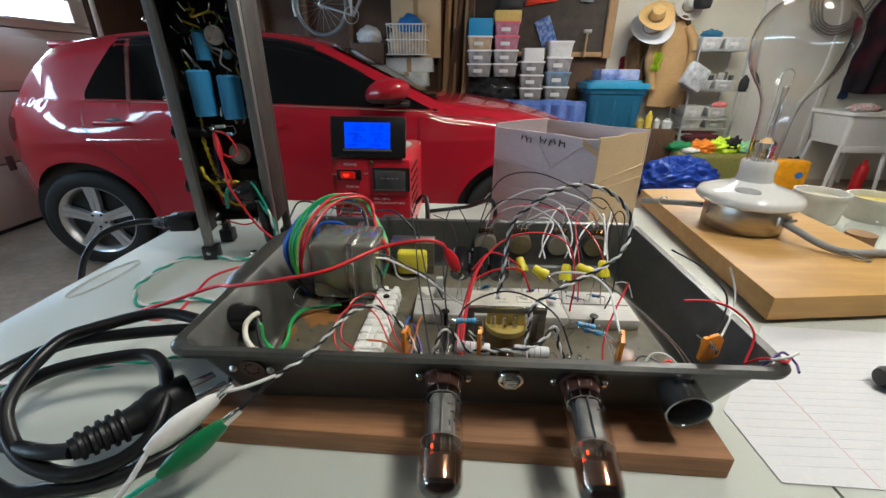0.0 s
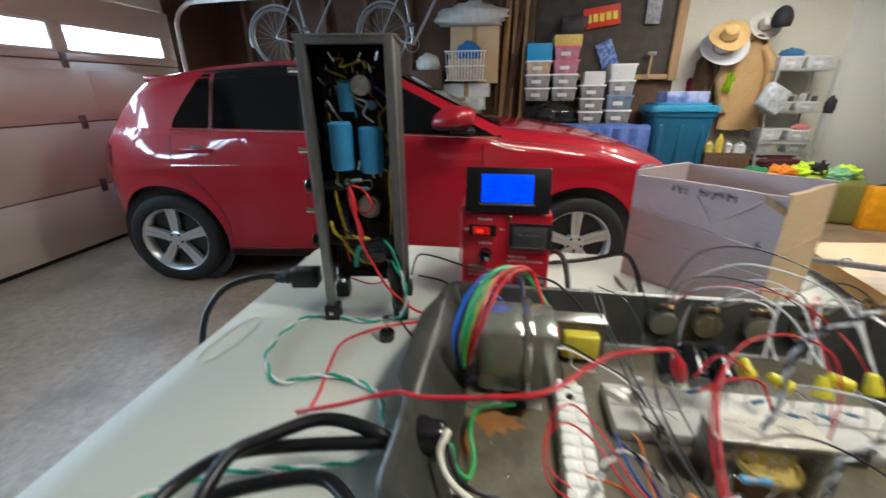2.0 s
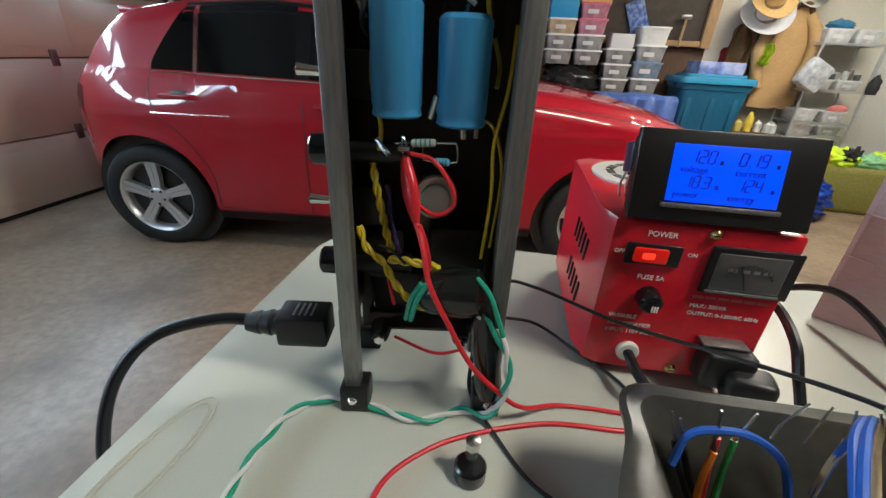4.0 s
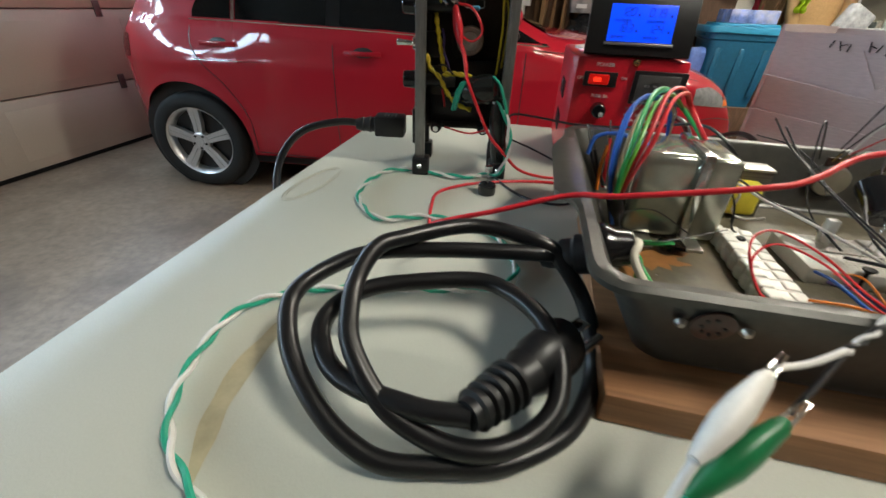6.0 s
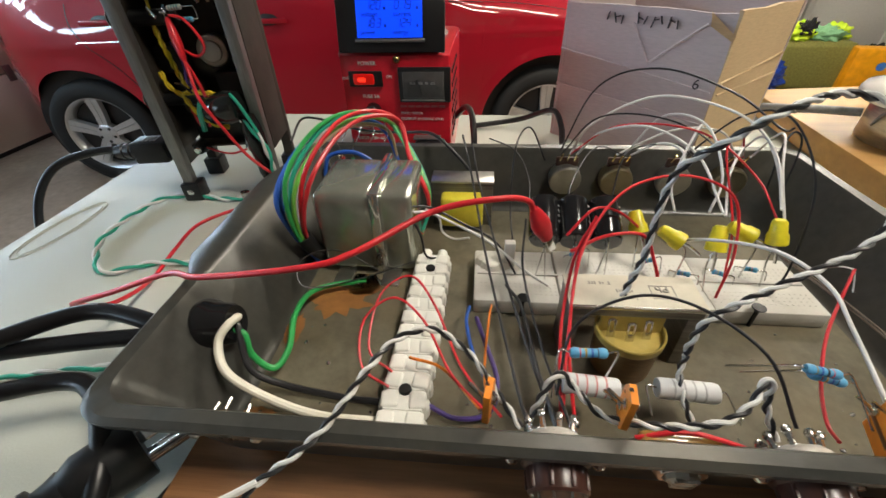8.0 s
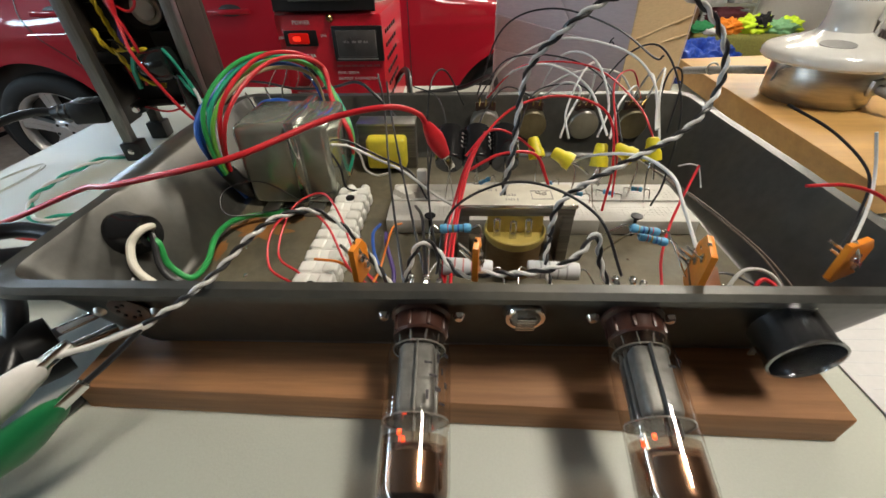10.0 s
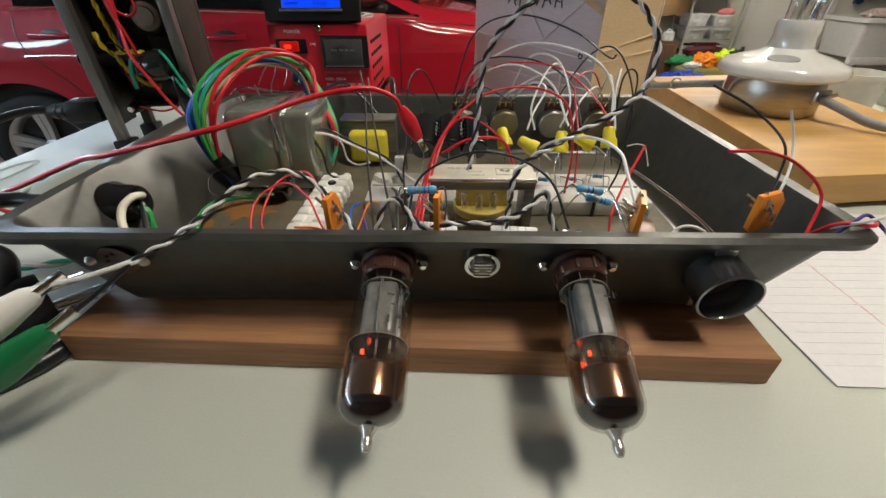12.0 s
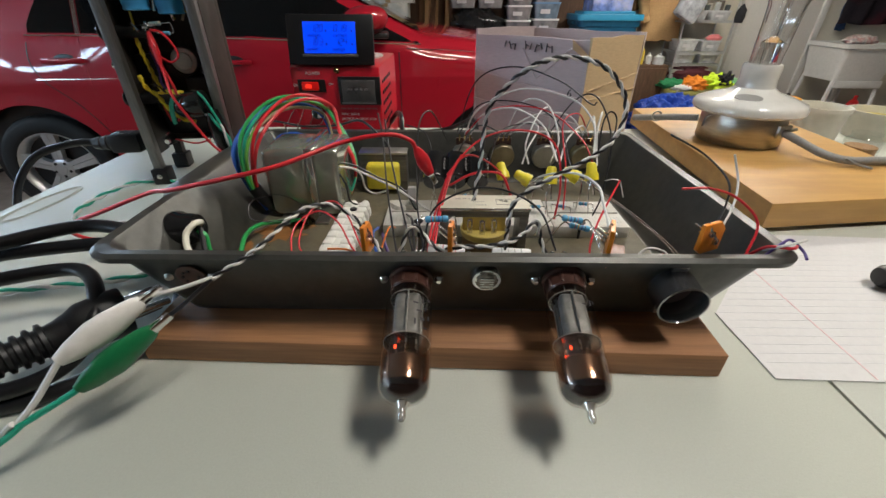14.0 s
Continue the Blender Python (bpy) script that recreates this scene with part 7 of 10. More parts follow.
# ---- leads and cords on the table ----
cable("test_lead", "red test lead looping over the table and the pan",
      ((-0.0412, 0.0955, 1.0980), (-0.0450, 0.0920, 1.1050), (-0.0580, 0.0820, 1.1115), (-0.0860, 0.0760, 1.1080), (-0.1150, 0.0540, 1.1020), (-0.1350, 0.0480, 1.0980), (-0.1870, 0.0540, 1.0850), (-0.2100, 0.0620, 1.0790), (-0.2450, 0.0610, 1.0660), (-0.2690, 0.0620, 1.0570), (-0.2830, 0.0690, 1.0470),
       (-0.2870, 0.0880, 1.0290), (-0.2960, 0.1250, 1.0140), (-0.3040, 0.1640, 1.0118), (-0.3060, 0.1980, 1.0118), (-0.2870, 0.2230, 1.0118), (-0.2590, 0.2400, 1.0118), (-0.2200, 0.2540, 1.0118), (-0.1800, 0.2570, 1.0118), (-0.1640, 0.2620, 1.0118), (-0.1740, 0.2700, 1.0118), (-0.2130, 0.2690, 1.0120), (-0.2370, 0.2520, 1.0230),
       (-0.2530, 0.2440, 1.0400), (-0.2690, 0.2430, 1.0570), (-0.2820, 0.2420, 1.0820), (-0.2920, 0.2420, 1.1030), (-0.2970, 0.2480, 1.1200), (-0.3020, 0.2550, 1.1295)), 0.0014, M_redwire, seg=10)
twisted("clip_lead", "green and white twisted clip lead curling round the table",
        ((-0.2720, 0.2500, 1.0900), (-0.2600, 0.2465, 1.0800), (-0.2515, 0.2450, 1.0660), (-0.2490, 0.2440, 1.0450), (-0.2560, 0.2470, 1.0190), (-0.2720, 0.2520, 1.0132), (-0.2960, 0.2400, 1.0132), (-0.3420, 0.2460, 1.0132), (-0.3680, 0.2310, 1.0132), (-0.3740, 0.1950, 1.0132), (-0.3690, 0.1650, 1.0132), (-0.3400, 0.1330, 1.0132), (-0.3080, 0.1450, 1.0132), (-0.2790, 0.1460, 1.0132), (-0.2520, 0.1340, 1.0132), (-0.2360, 0.1120, 1.0132), (-0.2290, 0.0800, 1.0132), (-0.2520, 0.0600, 1.0132),
         (-0.3200, 0.0440, 1.0132), (-0.3580, 0.0270, 1.0132), (-0.3745, 0.0040, 1.0132), (-0.3690, -0.0360, 1.0132), (-0.3530, -0.0630, 1.0132), (-0.3290, -0.0790, 1.0132), (-0.2900, -0.0960, 1.0132), (-0.2450, -0.0960, 1.0145), (-0.2120, -0.0860, 1.0230), (-0.1930, -0.0740, 1.0370)),
        0.00135, 0.034, M_whitewire, M_tealwire, labels=("white strand", "green strand"))
cable("clip_wire", "white lead into the white clip's boot", ((-0.1935, -0.0735, 1.0365), (-0.1860, -0.0680, 1.0450), (-0.1785, -0.0582, 1.0575)), 0.0014, M_whitewire)
cable("clip_wire", "green lead into the green clip's boot", ((-0.1925, -0.0745, 1.0365), (-0.1850, -0.0680, 1.0390), (-0.1755, -0.0598, 1.0425)), 0.0014, M_tealwire)
cable("bench_wire", "thin black wire curling on the table before the chassis",
      ((-0.2690, 0.2620, 1.0500), (-0.2680, 0.2620, 1.0180), (-0.2500, 0.2380, 1.0116), (-0.2330, 0.2160, 1.0116), (-0.2170, 0.2065, 1.0116), (-0.1990, 0.2045, 1.0116), (-0.1850, 0.2130, 1.0116), (-0.1705, 0.2360, 1.0116), (-0.1670, 0.2600, 1.0116), (-0.1690, 0.2930, 1.0116), (-0.1960, 0.3240, 1.0116), (-0.2250, 0.3420, 1.0180), (-0.2520, 0.3250, 1.0320)), 0.0012, M_blackwire)
cable("bench_wire", "thin black wire running past the red box behind the pan",
      ((-0.2560, 0.3020, 1.0440), (-0.2540, 0.3330, 1.0560), (-0.2300, 0.3280, 1.0580), (-0.1840, 0.2940, 1.0610), (-0.1380, 0.2610, 1.0710), (-0.1050, 0.2210, 1.0860), (-0.0880, 0.2060, 1.0800), (-0.0700, 0.1990, 1.0620)), 0.0012, M_blackwire)
cable("mains_cable", "black mains cord of the red box standing in a bend", ((-0.0945, 0.3700, 1.0480), (-0.0840, 0.3560, 1.0620), (-0.0770, 0.3330, 1.0640), (-0.0735, 0.3100, 1.0520), (-0.0720, 0.2950, 1.0320), (-0.0690, 0.2800, 1.0160), (-0.0500, 0.2580, 1.0142), (-0.0200, 0.2480, 1.0142)), 0.0032, M_rubber, "cord")
cable("mains_cable", "black mains cord curving behind the pan", ((-0.0800, 0.4300, 1.0145), (-0.0200, 0.4400, 1.0200), (0.0150, 0.4150, 1.0400), (0.0200, 0.3700, 1.0380), (0.0180, 0.3200, 1.0220), (0.0300, 0.2700, 1.0145)), 0.0032, M_rubber, "cord")


def chassis_cord():
    th = base("mains_cable", "black mains cord plugged into the chassis, hanging over the table's edge", "cord", (-0.372, 0.262, 1.054))
    m = Matrix.Translation((-0.3620, 0.2660, 1.0510)) @ Matrix.Rotation(radians(9), 4, "Z")
    piece("plug_body", box(bmesh.new(), (-0.010, 0, 0), (0.030, 0.022, 0.0200), 0.0022, m=m), M_black, th)
    piece("plug_neck", lathe(bmesh.new(), [(0.0, 0.0), (0.0085, 0.0), (0.0072, 0.006), (0.0082, 0.007), (0.0066, 0.013), (0.0074, 0.014), (0.0055, 0.022), (0, 0.022)], 16, frame_to(m @ Vector((-0.023, 0, 0)), m @ Vector((-0.05, 0, -0.001)))[0]), M_black, th)
    for k in range(4):
        piece("grip_rib", box(bmesh.new(), (-0.004 - 0.0035 * k, 0, 0.0103), (0.0012, 0.012, 0.0008), 0.0002, m=m), M_greycord, th)
    wire("cord", ((-0.3950, 0.2615, 1.0505), (-0.4250, 0.2560, 1.0515), (-0.4600, 0.2430, 1.0420), (-0.4790, 0.2280, 1.0180), (-0.4790, 0.2100, 0.9900), (-0.4680, 0.1960, 0.9650), (-0.4600, 0.1900, 0.9200), (-0.4600, 0.1880, 0.5000), (-0.4500, 0.2500, 0.0080), (-0.2500, 0.5500, 0.0060)), 0.0037, M_rubber, th, seg=12)
    return th


chassis_cord()


def coiled_cord():
    th = base("mains_cable", "thick black mains cord coiled on the table with its plug", "cord", (-0.26, 0.02, TT))
    low = ((-0.2080, 0.0530, 1.0500), (-0.2190, 0.0480, 1.0515), (-0.2600, 0.0400, 1.0515), (-0.3030, 0.0300, 1.0490), (-0.3230, 0.0130, 1.0450), (-0.3290, -0.0050, 1.0420), (-0.3220, -0.0230, 1.0370), (-0.3110, -0.0360, 1.0300),
           (-0.2960, -0.0470, 1.0230), (-0.2820, -0.0530, 1.0180), (-0.2680, -0.0550, 1.0150), (-0.2470, -0.0510, 1.0145), (-0.2260, -0.0450, 1.0145), (-0.2040, -0.0280, 1.0145), (-0.1930, -0.0080, 1.0145), (-0.1880, 0.0150, 1.0160), (-0.1930, 0.0380, 1.0300))
    high = ((-0.2060, 0.0480, 1.0460), (-0.2190, 0.0510, 1.0560), (-0.2550, 0.0540, 1.0590), (-0.2870, 0.0320, 1.0590), (-0.2970, 0.0210, 1.0580), (-0.3000, 0.0040, 1.0530), (-0.2970, -0.0130, 1.0490), (-0.2900, -0.0290, 1.0420), (-0.2720, -0.0430, 1.0300),
            (-0.2510, -0.0480, 1.0235), (-0.2330, -0.0470, 1.0230), (-0.2180, -0.0380, 1.0240), (-0.2090, -0.0260, 1.0290))
    inner = ((-0.2090, -0.0100, 1.0380), (-0.2170, 0.0050, 1.0440), (-0.2310, 0.0190, 1.0450), (-0.2470, 0.0250, 1.0450), (-0.2730, 0.0190, 1.0440), (-0.2980, 0.0090, 1.0420), (-0.3100, -0.0060, 1.0385), (-0.3080, -0.0210, 1.0350), (-0.2930, -0.0350, 1.0310), (-0.2610, -0.0430, 1.0330), (-0.2400, -0.0425, 1.0340))
    pts = low + high + inner
    wire("cord", pts, 0.0042, M_rubber, th, seg=14, per=8)
    a, b = Vector((-0.2415, -0.0425, 1.0340)), Vector((-0.2060, 0.0060, 1.0300))
    m, h = frame_to(a, b)
    prof = [(0, 0), (0.0060, 0.0)]
    for k in range(5):
        z = 0.003 + 0.0048 * k
        prof += [(0.0064 + 0.0004 * k, z), (0.0084 + 0.0005 * k, z + 0.0008), (0.0084 + 0.0005 * k, z + 0.0026), (0.0066 + 0.0004 * k, z + 0.0034)]
    prof += [(0.0090, 0.030), (0.0105, 0.034), (0, 0.034)]
    piece("strain_relief", lathe(bmesh.new(), prof, 18, m), M_black, th, "ribbed black strain relief")
    mm = m @ Matrix.Translation((0, 0, 0.034))
    piece("plug_body", lathe(bmesh.new(), [(0, 0), (0.0105, 0), (0.0140, 0.006), (0.0150, 0.020), (0.0145, 0.026), (0, 0.026)], 22, mm @ Matrix.Diagonal((1.0, 0.80, 1, 1))), M_black, th)
    for s in (-1, 1):
        piece("prong", box(bmesh.new(), (s * 0.0062, 0, 0.034), (0.0016, 0.0064, 0.017), 0.0004, m=mm), M_chrome, th, "bright metal prong")
    piece("earth_prong", rod(bmesh.new(), mm @ Vector((0, 0.0075, 0.024)), mm @ Vector((0, 0.0075, 0.046)), 0.0024, 10), M_chrome, th)
    return th


coiled_cord()

# ---- the red hatchback ----
def lerp_table(x, table):
    for (xa, ya), (xb, yb) in zip(table, table[1:]):
        if x <= xb:
            u = max(0.0, min(1.0, (x - xa) / (xb - xa)))
            return ya + (yb - ya) * u
    return table[-1][1]


def soft_table(x, table, w=0.05):
    return sum(lerp_table(x + w * k, table) for k in (-2, -1, 0, 1, 2)) / 5


TOP = ((-0.60, 0.55), (-0.585, 0.75), (-0.53, 0.97), (-0.41, 1.11), (-0.26, 1.26), (-0.17, 1.335), (-0.03, 1.378), (0.30, 1.432), (0.80, 1.462), (1.25, 1.43), (1.45, 1.385), (2.16, 1.058), (2.40, 1.035), (2.71, 0.990), (2.96, 0.930), (3.15, 0.865), (3.26, 0.800), (3.34, 0.700), (3.40, 0.52))
BELT = ((-0.8, 1.02), (0.4, 1.022), (1.0, 1.012), (2.2, 0.972), (3.5, 0.82))
R_ARCH = 0.382


def car_top(x):
    return soft_table(x, TOP, 0.022)


def car_edge(x):
    """The height where the side turns into the roof or the bonnet."""
    return car_top(x) - (0.045 if x < 1.3 else 0.045 + 0.02 * min(1, (x - 1.3)))


def car_half(x, z):
    """Half the body's width at a place along it and a height."""
    w = 0.885
    if x < 0.10:
        w -= 0.36 * ((0.10 - x) / 0.70) ** 2.6
    if x > 2.30:
        w -= 0.42 * ((x - 2.30) / 1.18) ** 2.6
    belt = lerp_table(x, BELT)
    w -= 0.020 * ((min(z, belt) - 0.58) / 0.35) ** 2
    if x < 0.6 and z > 0.80:
        u = min(1.0, (0.6 - x) / 0.6)
        w -= 0.055 * u * u * (3 - 2 * u) * ((min(z, 1.02) - 0.80) / 0.20) ** 2
    if z < 0.30:
        w -= 0.05 * ((0.30 - z) / 0.15) ** 1.5
    crease = 0.80 + 0.02 * x / 3
    if -0.6 < x < 3.0:
        w += 0.005 * max(0.0, 1 - abs(z - crease) / 0.03)
    for xc in (0.0, 2.62):
        d = math.hypot(x - xc, z - 0.315)
        w += 0.007 * max(0.0, 1 - abs(d - 0.385) / 0.045)
    if z > belt:
        w -= (z - belt) * 0.40 + 0.012
        e = car_edge(x)
        w -= 0.06 * max(0.0, (z - e + 0.07) / 0.07) ** 2
    elif z > car_edge(x) - 0.08:
        w -= 0.07 * max(0.0, (z - car_edge(x) + 0.08) / 0.08) ** 2
    return w


def car_low(x):
    z = 0.205
    if x < -0.40:
        z = 0.26
    if x > 3.0:
        z = 0.22
    for xc in (0.0, 2.62):
        d = abs(x - xc)
        if d < R_ARCH:
            z = max(z, 0.315 + math.sqrt(R_ARCH ** 2 - d ** 2))
    return z


def side_patch(x0, x1, lo, hi, off, nx=16, nz=8, side=-1):
    bm = bmesh.new()
    g = []
    for i in range(nx + 1):
        x = x0 + (x1 - x0) * i / nx
        a, b = lo(x), hi(x)
        g.append([bm.verts.new((x, side * (car_half(x, a + (b - a) * j / nz) + off), a + (b - a) * j / nz)) for j in range(nz + 1)])
    for i in range(nx):
        for j in range(nz):
            bm.faces.new((g[i][j], g[i + 1][j], g[i + 1][j + 1], g[i][j + 1]))
    bmesh.ops.solidify(bm, geom=bm.faces[:], thickness=0.004)
    return bm


def hatchback():
    yaw = 6.0
    c, s = math.cos(radians(yaw)), math.sin(radians(yaw))
    hub = Vector((-2.345, 2.115, 0))
    o = hub + Vector((-s, c, 0)) * 0.865
    th = root("hatchback_car", "red five-door hatchback car parked in the garage", "car", pose(o.x, o.y, 0.0, 0, 0, yaw) @ Matrix.Diagonal((1.022, 1, 1.0, 1)))
    M_paint = mat("red_car_paint", (0.34, 0.004, 0.016), 0.45, spec=0.15, metal=0.0, grain=900, vary=0.06, coat=1.0, stain_scale=1.5, stain_amount=0.06)
    M_glass = mat("dark_car_glass", (0.008, 0.009, 0.010), 0.06, grain=20, vary=0.1, coat=0.3)
    M_trim = mat("black_trim", (0.012, 0.012, 0.013), 0.4, grain=200, vary=0.15)
    M_tyre = mat("tyre_rubber", (0.011, 0.0105, 0.010), 0.75, grain=150, vary=0.2, bump=0.1)
    M_rim = mat("silver_alloy", (0.66, 0.67, 0.68), 0.34, metal=0.8, grain=100, vary=0.08)
    xs = sorted(set([-0.60 + 4.00 * i / 130 for i in range(131)] + [xc + R_ARCH * math.sin(radians(a)) for xc in (0.0, 2.62) for a in range(-90, 91, 6)]))
    bm = bmesh.new()
    cols = []
    nz, ny = 34, 8
    for x in xs:
        lo, e, t = car_low(x), car_edge(x), car_top(x)
        e = max(e, lo + 0.02)
        zs = [lo + (e - lo) * j / nz for j in range(nz + 1)]
        left = [(-car_half(x, z), z) for z in zs]
        we = car_half(x, e)
        roof = [(-we * math.cos(math.pi * k / (2 * ny)) if k < ny else 0.0, e + (t - e) * math.sin(math.pi * k / (2 * ny)) ** 0.9) for k in range(1, ny + 1)]
        half = left + roof
        full = half + [(-y, z) for y, z in half[-2::-1]]
        cols.append([bm.verts.new((x, y, z)) for y, z in full])
    for a, b in zip(cols, cols[1:]):
        for k in range(len(a) - 1):
            bm.faces.new((a[k], b[k], b[k + 1], a[k + 1]))
    bm.faces.new(cols[0])
    bm.faces.new(cols[-1][::-1])
    bmesh.ops.remove_doubles(bm, verts=bm.verts, dist=0.0004)
    part("body", bm, M_paint, th, "glossy red bodywork")
    part("underbody", box(bmesh.new(), (1.38, 0, 0.33), (3.5, 1.30, 0.16), 0.02), M_trim, th)
    for xc in (0.0, 2.62):
        for sd in (-1, 1):
            part("wheel_well", rod(bmesh.new(), (xc, sd * 0.62, 0.33), (xc, sd * 0.790, 0.33), R_ARCH - 0.004, 40), M_trim, th)
    low = lambda x: lerp_table(x, BELT) + 0.022
    hi = lambda x: min(car_edge(x) - 0.030, 1.385)

    def win(x0, x1, f_lo=None, f_hi=None, name="side_window"):
        return part(name, side_patch(x0, x1, f_lo or low, f_hi or hi, 0.004, 18, 8), M_glass, th, "dark tinted glass")
    q_hi = lambda x: low(x) + 0.012 + (hi(max(x, 0.28)) - low(x) - 0.012) * max(0.0, min(1.0, (x - 0.10) / 0.20)) ** 0.8
    f_hi = lambda x: min(hi(x), low(x) + 0.015 + max(0.0, (2.15 - x)) * 0.60)
    win(0.108, 0.358, None, q_hi, "quarter_window")
    win(0.390, 0.918)
    win(0.996, 1.820, None, f_hi)
    win(1.856, 2.130, None, f_hi)
    b_hi = lambda x: hi(x) + 0.010
    part("window_surround", side_patch(0.392, 1.70, lambda x: low(x) - 0.003, lambda x: min(hi(x), f_hi(x)) + 0.008, 0.0022, 26, 8), M_trim, th)
    b_lo = lambda x: low(x) - 0.004
    part("pillar_trim", side_patch(0.921, 0.993, b_lo, b_hi, 0.003, 4, 6), M_trim, th, "black pillar trim")
    part("mirror_corner", side_patch(1.823, 1.853, b_lo, lambda x: f_hi(x) + 0.01, 0.003, 3, 4), M_trim, th)
    part("pillar_trim", side_patch(0.362, 0.384, b_lo, lambda x: hi(x) + 0.004, 0.005, 3, 6), M_chrome, th, "bright window divider")
    line = [(x, -(car_half(x, low(x) - 0.012) + 0.006), low(x) - 0.012) for x in [0.09 + 2.05 * k / 40 for k in range(41)]]
    part("window_strip", sweep(bmesh.new(), line, 0.0035, 6), M_chrome, th, "bright strip under the windows")
    line = [(x, -(car_half(x, hi(x) + 0.014) + 0.004), hi(x) + 0.014) for x in [0.30 + 1.12 * k / 30 for k in range(31)]]
    part("window_surround", sweep(bmesh.new(), line, 0.008, 6), M_trim, th)
    # windscreen
    bm = bmesh.new()
    g = []
    for i in range(13):
        x = 1.50 + 0.64 * i / 12
        w = 0.60 + 0.10 * i / 12
        g.append([bm.verts.new((x, -w + 2 * w * j / 12, car_edge(x) + (car_top(x) - car_edge(x)) * (1 - ((-w + 2 * w * j / 12) / 0.80) ** 2) ** 0.5 + 0.006)) for j in range(13)])
    for i in range(12):
        for j in range(12):
            bm.faces.new((g[i][j], g[i + 1][j], g[i + 1][j + 1], g[i][j + 1]))
    part("windscreen", bm, M_glass, th)
    # door and panel gaps
    gaps = [[(0.955, z) for z in (0.27, 0.5, 0.75, 0.94)], [(2.02, z) for z in (0.27, 0.5, 0.75, 0.95)], [(0.10, 1.00), (0.11, 0.90), (0.17, 0.80), (0.29, 0.68), (0.395, 0.50), (0.41, 0.30)], [(0.40, 0.285), (0.83, 0.27), (1.98, 0.27)], [(2.06, 0.965), (2.5, 0.935), (3.0, 0.84)], [(-0.54, 0.66), (-0.46, 0.66), (-0.40, 0.60)], [(2.99, 0.62), (3.15, 0.64), (3.3, 0.62)]]
    for gp in gaps:
        pts = spline([(x, -(car_half(x, z) + 0.0005), z) for x, z in gp], 8)
        pts = [Vector((p.x, -(car_half(p.x, p.z) + 0.0004), p.z)) for p in pts]
        part("panel_gap", sweep(bmesh.new(), pts, 0.0024, 5), M_trim, th)
    part("sill_trim", side_patch(0.38, 2.24, lambda x: 0.21, lambda x: 0.262, 0.004, 20, 3), M_trim, th)
    for x, z in ((0.215, 0.916), (1.06, 0.903)):
        y = -(car_half(x, z))
        h = part("door_handle", box(bmesh.new(), (x + 0.07, y - 0.022, z), (0.21, 0.018, 0.026), 0.008, rz=0), M_paint, th)
        part("handle_recess", lathe(bmesh.new(), [(0, 0), (0.04, 0), (0.034, 0.003), (0, 0.004)], 18, Matrix.Translation((x + 0.07, y + 0.001, z)) @ Matrix.Rotation(radians(90), 4, "X") @ Matrix.Diagonal((1.5, 0.8, 1, 1))), M_trim, h)
    # mirror
    m = Matrix.Translation((1.850, -(car_half(1.8, 0.98) + 0.115), 1.100)) @ Matrix.Rotation(radians(-8), 4, "Z") @ Matrix.Diagonal((0.120, 0.120, 0.074, 1)) @ Matrix(((1, 0, 0.22, 0), (0, 1, 0, 0), (0, 0, 1, 0), (0, 0, 0, 1)))
    prof = [(0.0, -1.0)] + [(math.cos(radians(a)), math.sin(radians(a))) for a in range(-80, 81, 10)] + [(0.0, 1.0)]
    mr = part("door_mirror", lathe(bmesh.new(), [(r ** 0.8, max(z, -0.42)) for r, z in prof], 28, m), M_paint, th)
    part("mirror_underside", lathe(bmesh.new(), [(0.0, -0.80), (0.62, -0.76), (0.84, -0.62), (0.90, -0.425), (0.0, -0.425)], 24, m), M_trim, mr, "black underside")
    part("mirror_foot", box(bmesh.new(), (1.90, -(car_half(1.9, 0.95) + 0.045), 1.035), (0.14, 0.15, 0.030), 0.010), M_trim, mr, "black foot")
    # lamps
    part("tail_lamp", side_patch(-0.535, -0.37, lambda x: 0.80 + 0.04 * (x + 0.5), lambda x: 0.935 - 0.10 * max(0, (x + 0.4)), 0.004, 8, 5), mat("ruby_lamp", (0.16, 0.004, 0.006), 0.12, grain=60, vary=0.2, coat=0.5), th, "dark red tail lamp")
    hl = part("headlamp", side_patch(2.98, 3.30, lambda x: 0.690 + 0.10 * (3.30 - x), lambda x: min(0.815 - 0.02 * (3.3 - x), car_edge(x) - 0.01), 0.004, 10, 5), mat("headlamp_glass", (0.30, 0.31, 0.32), 0.08, grain=30, vary=0.3, coat=0.6), th, "clear headlamp")
    part("indicator", side_patch(3.20, 3.285, lambda x: 0.705, lambda x: 0.735, 0.006, 4, 3), M_orangewire, hl, "amber indicator")
    part("spoiler", box(bmesh.new(), (-0.10, 0, 1.338), (0.17, 1.06, 0.045), 0.016), M_paint, th)
    part("side_moulding", side_patch(0.12, 0.55, lambda x: 0.825, lambda x: 0.828, 0.005, 8, 2), M_chrome, th)
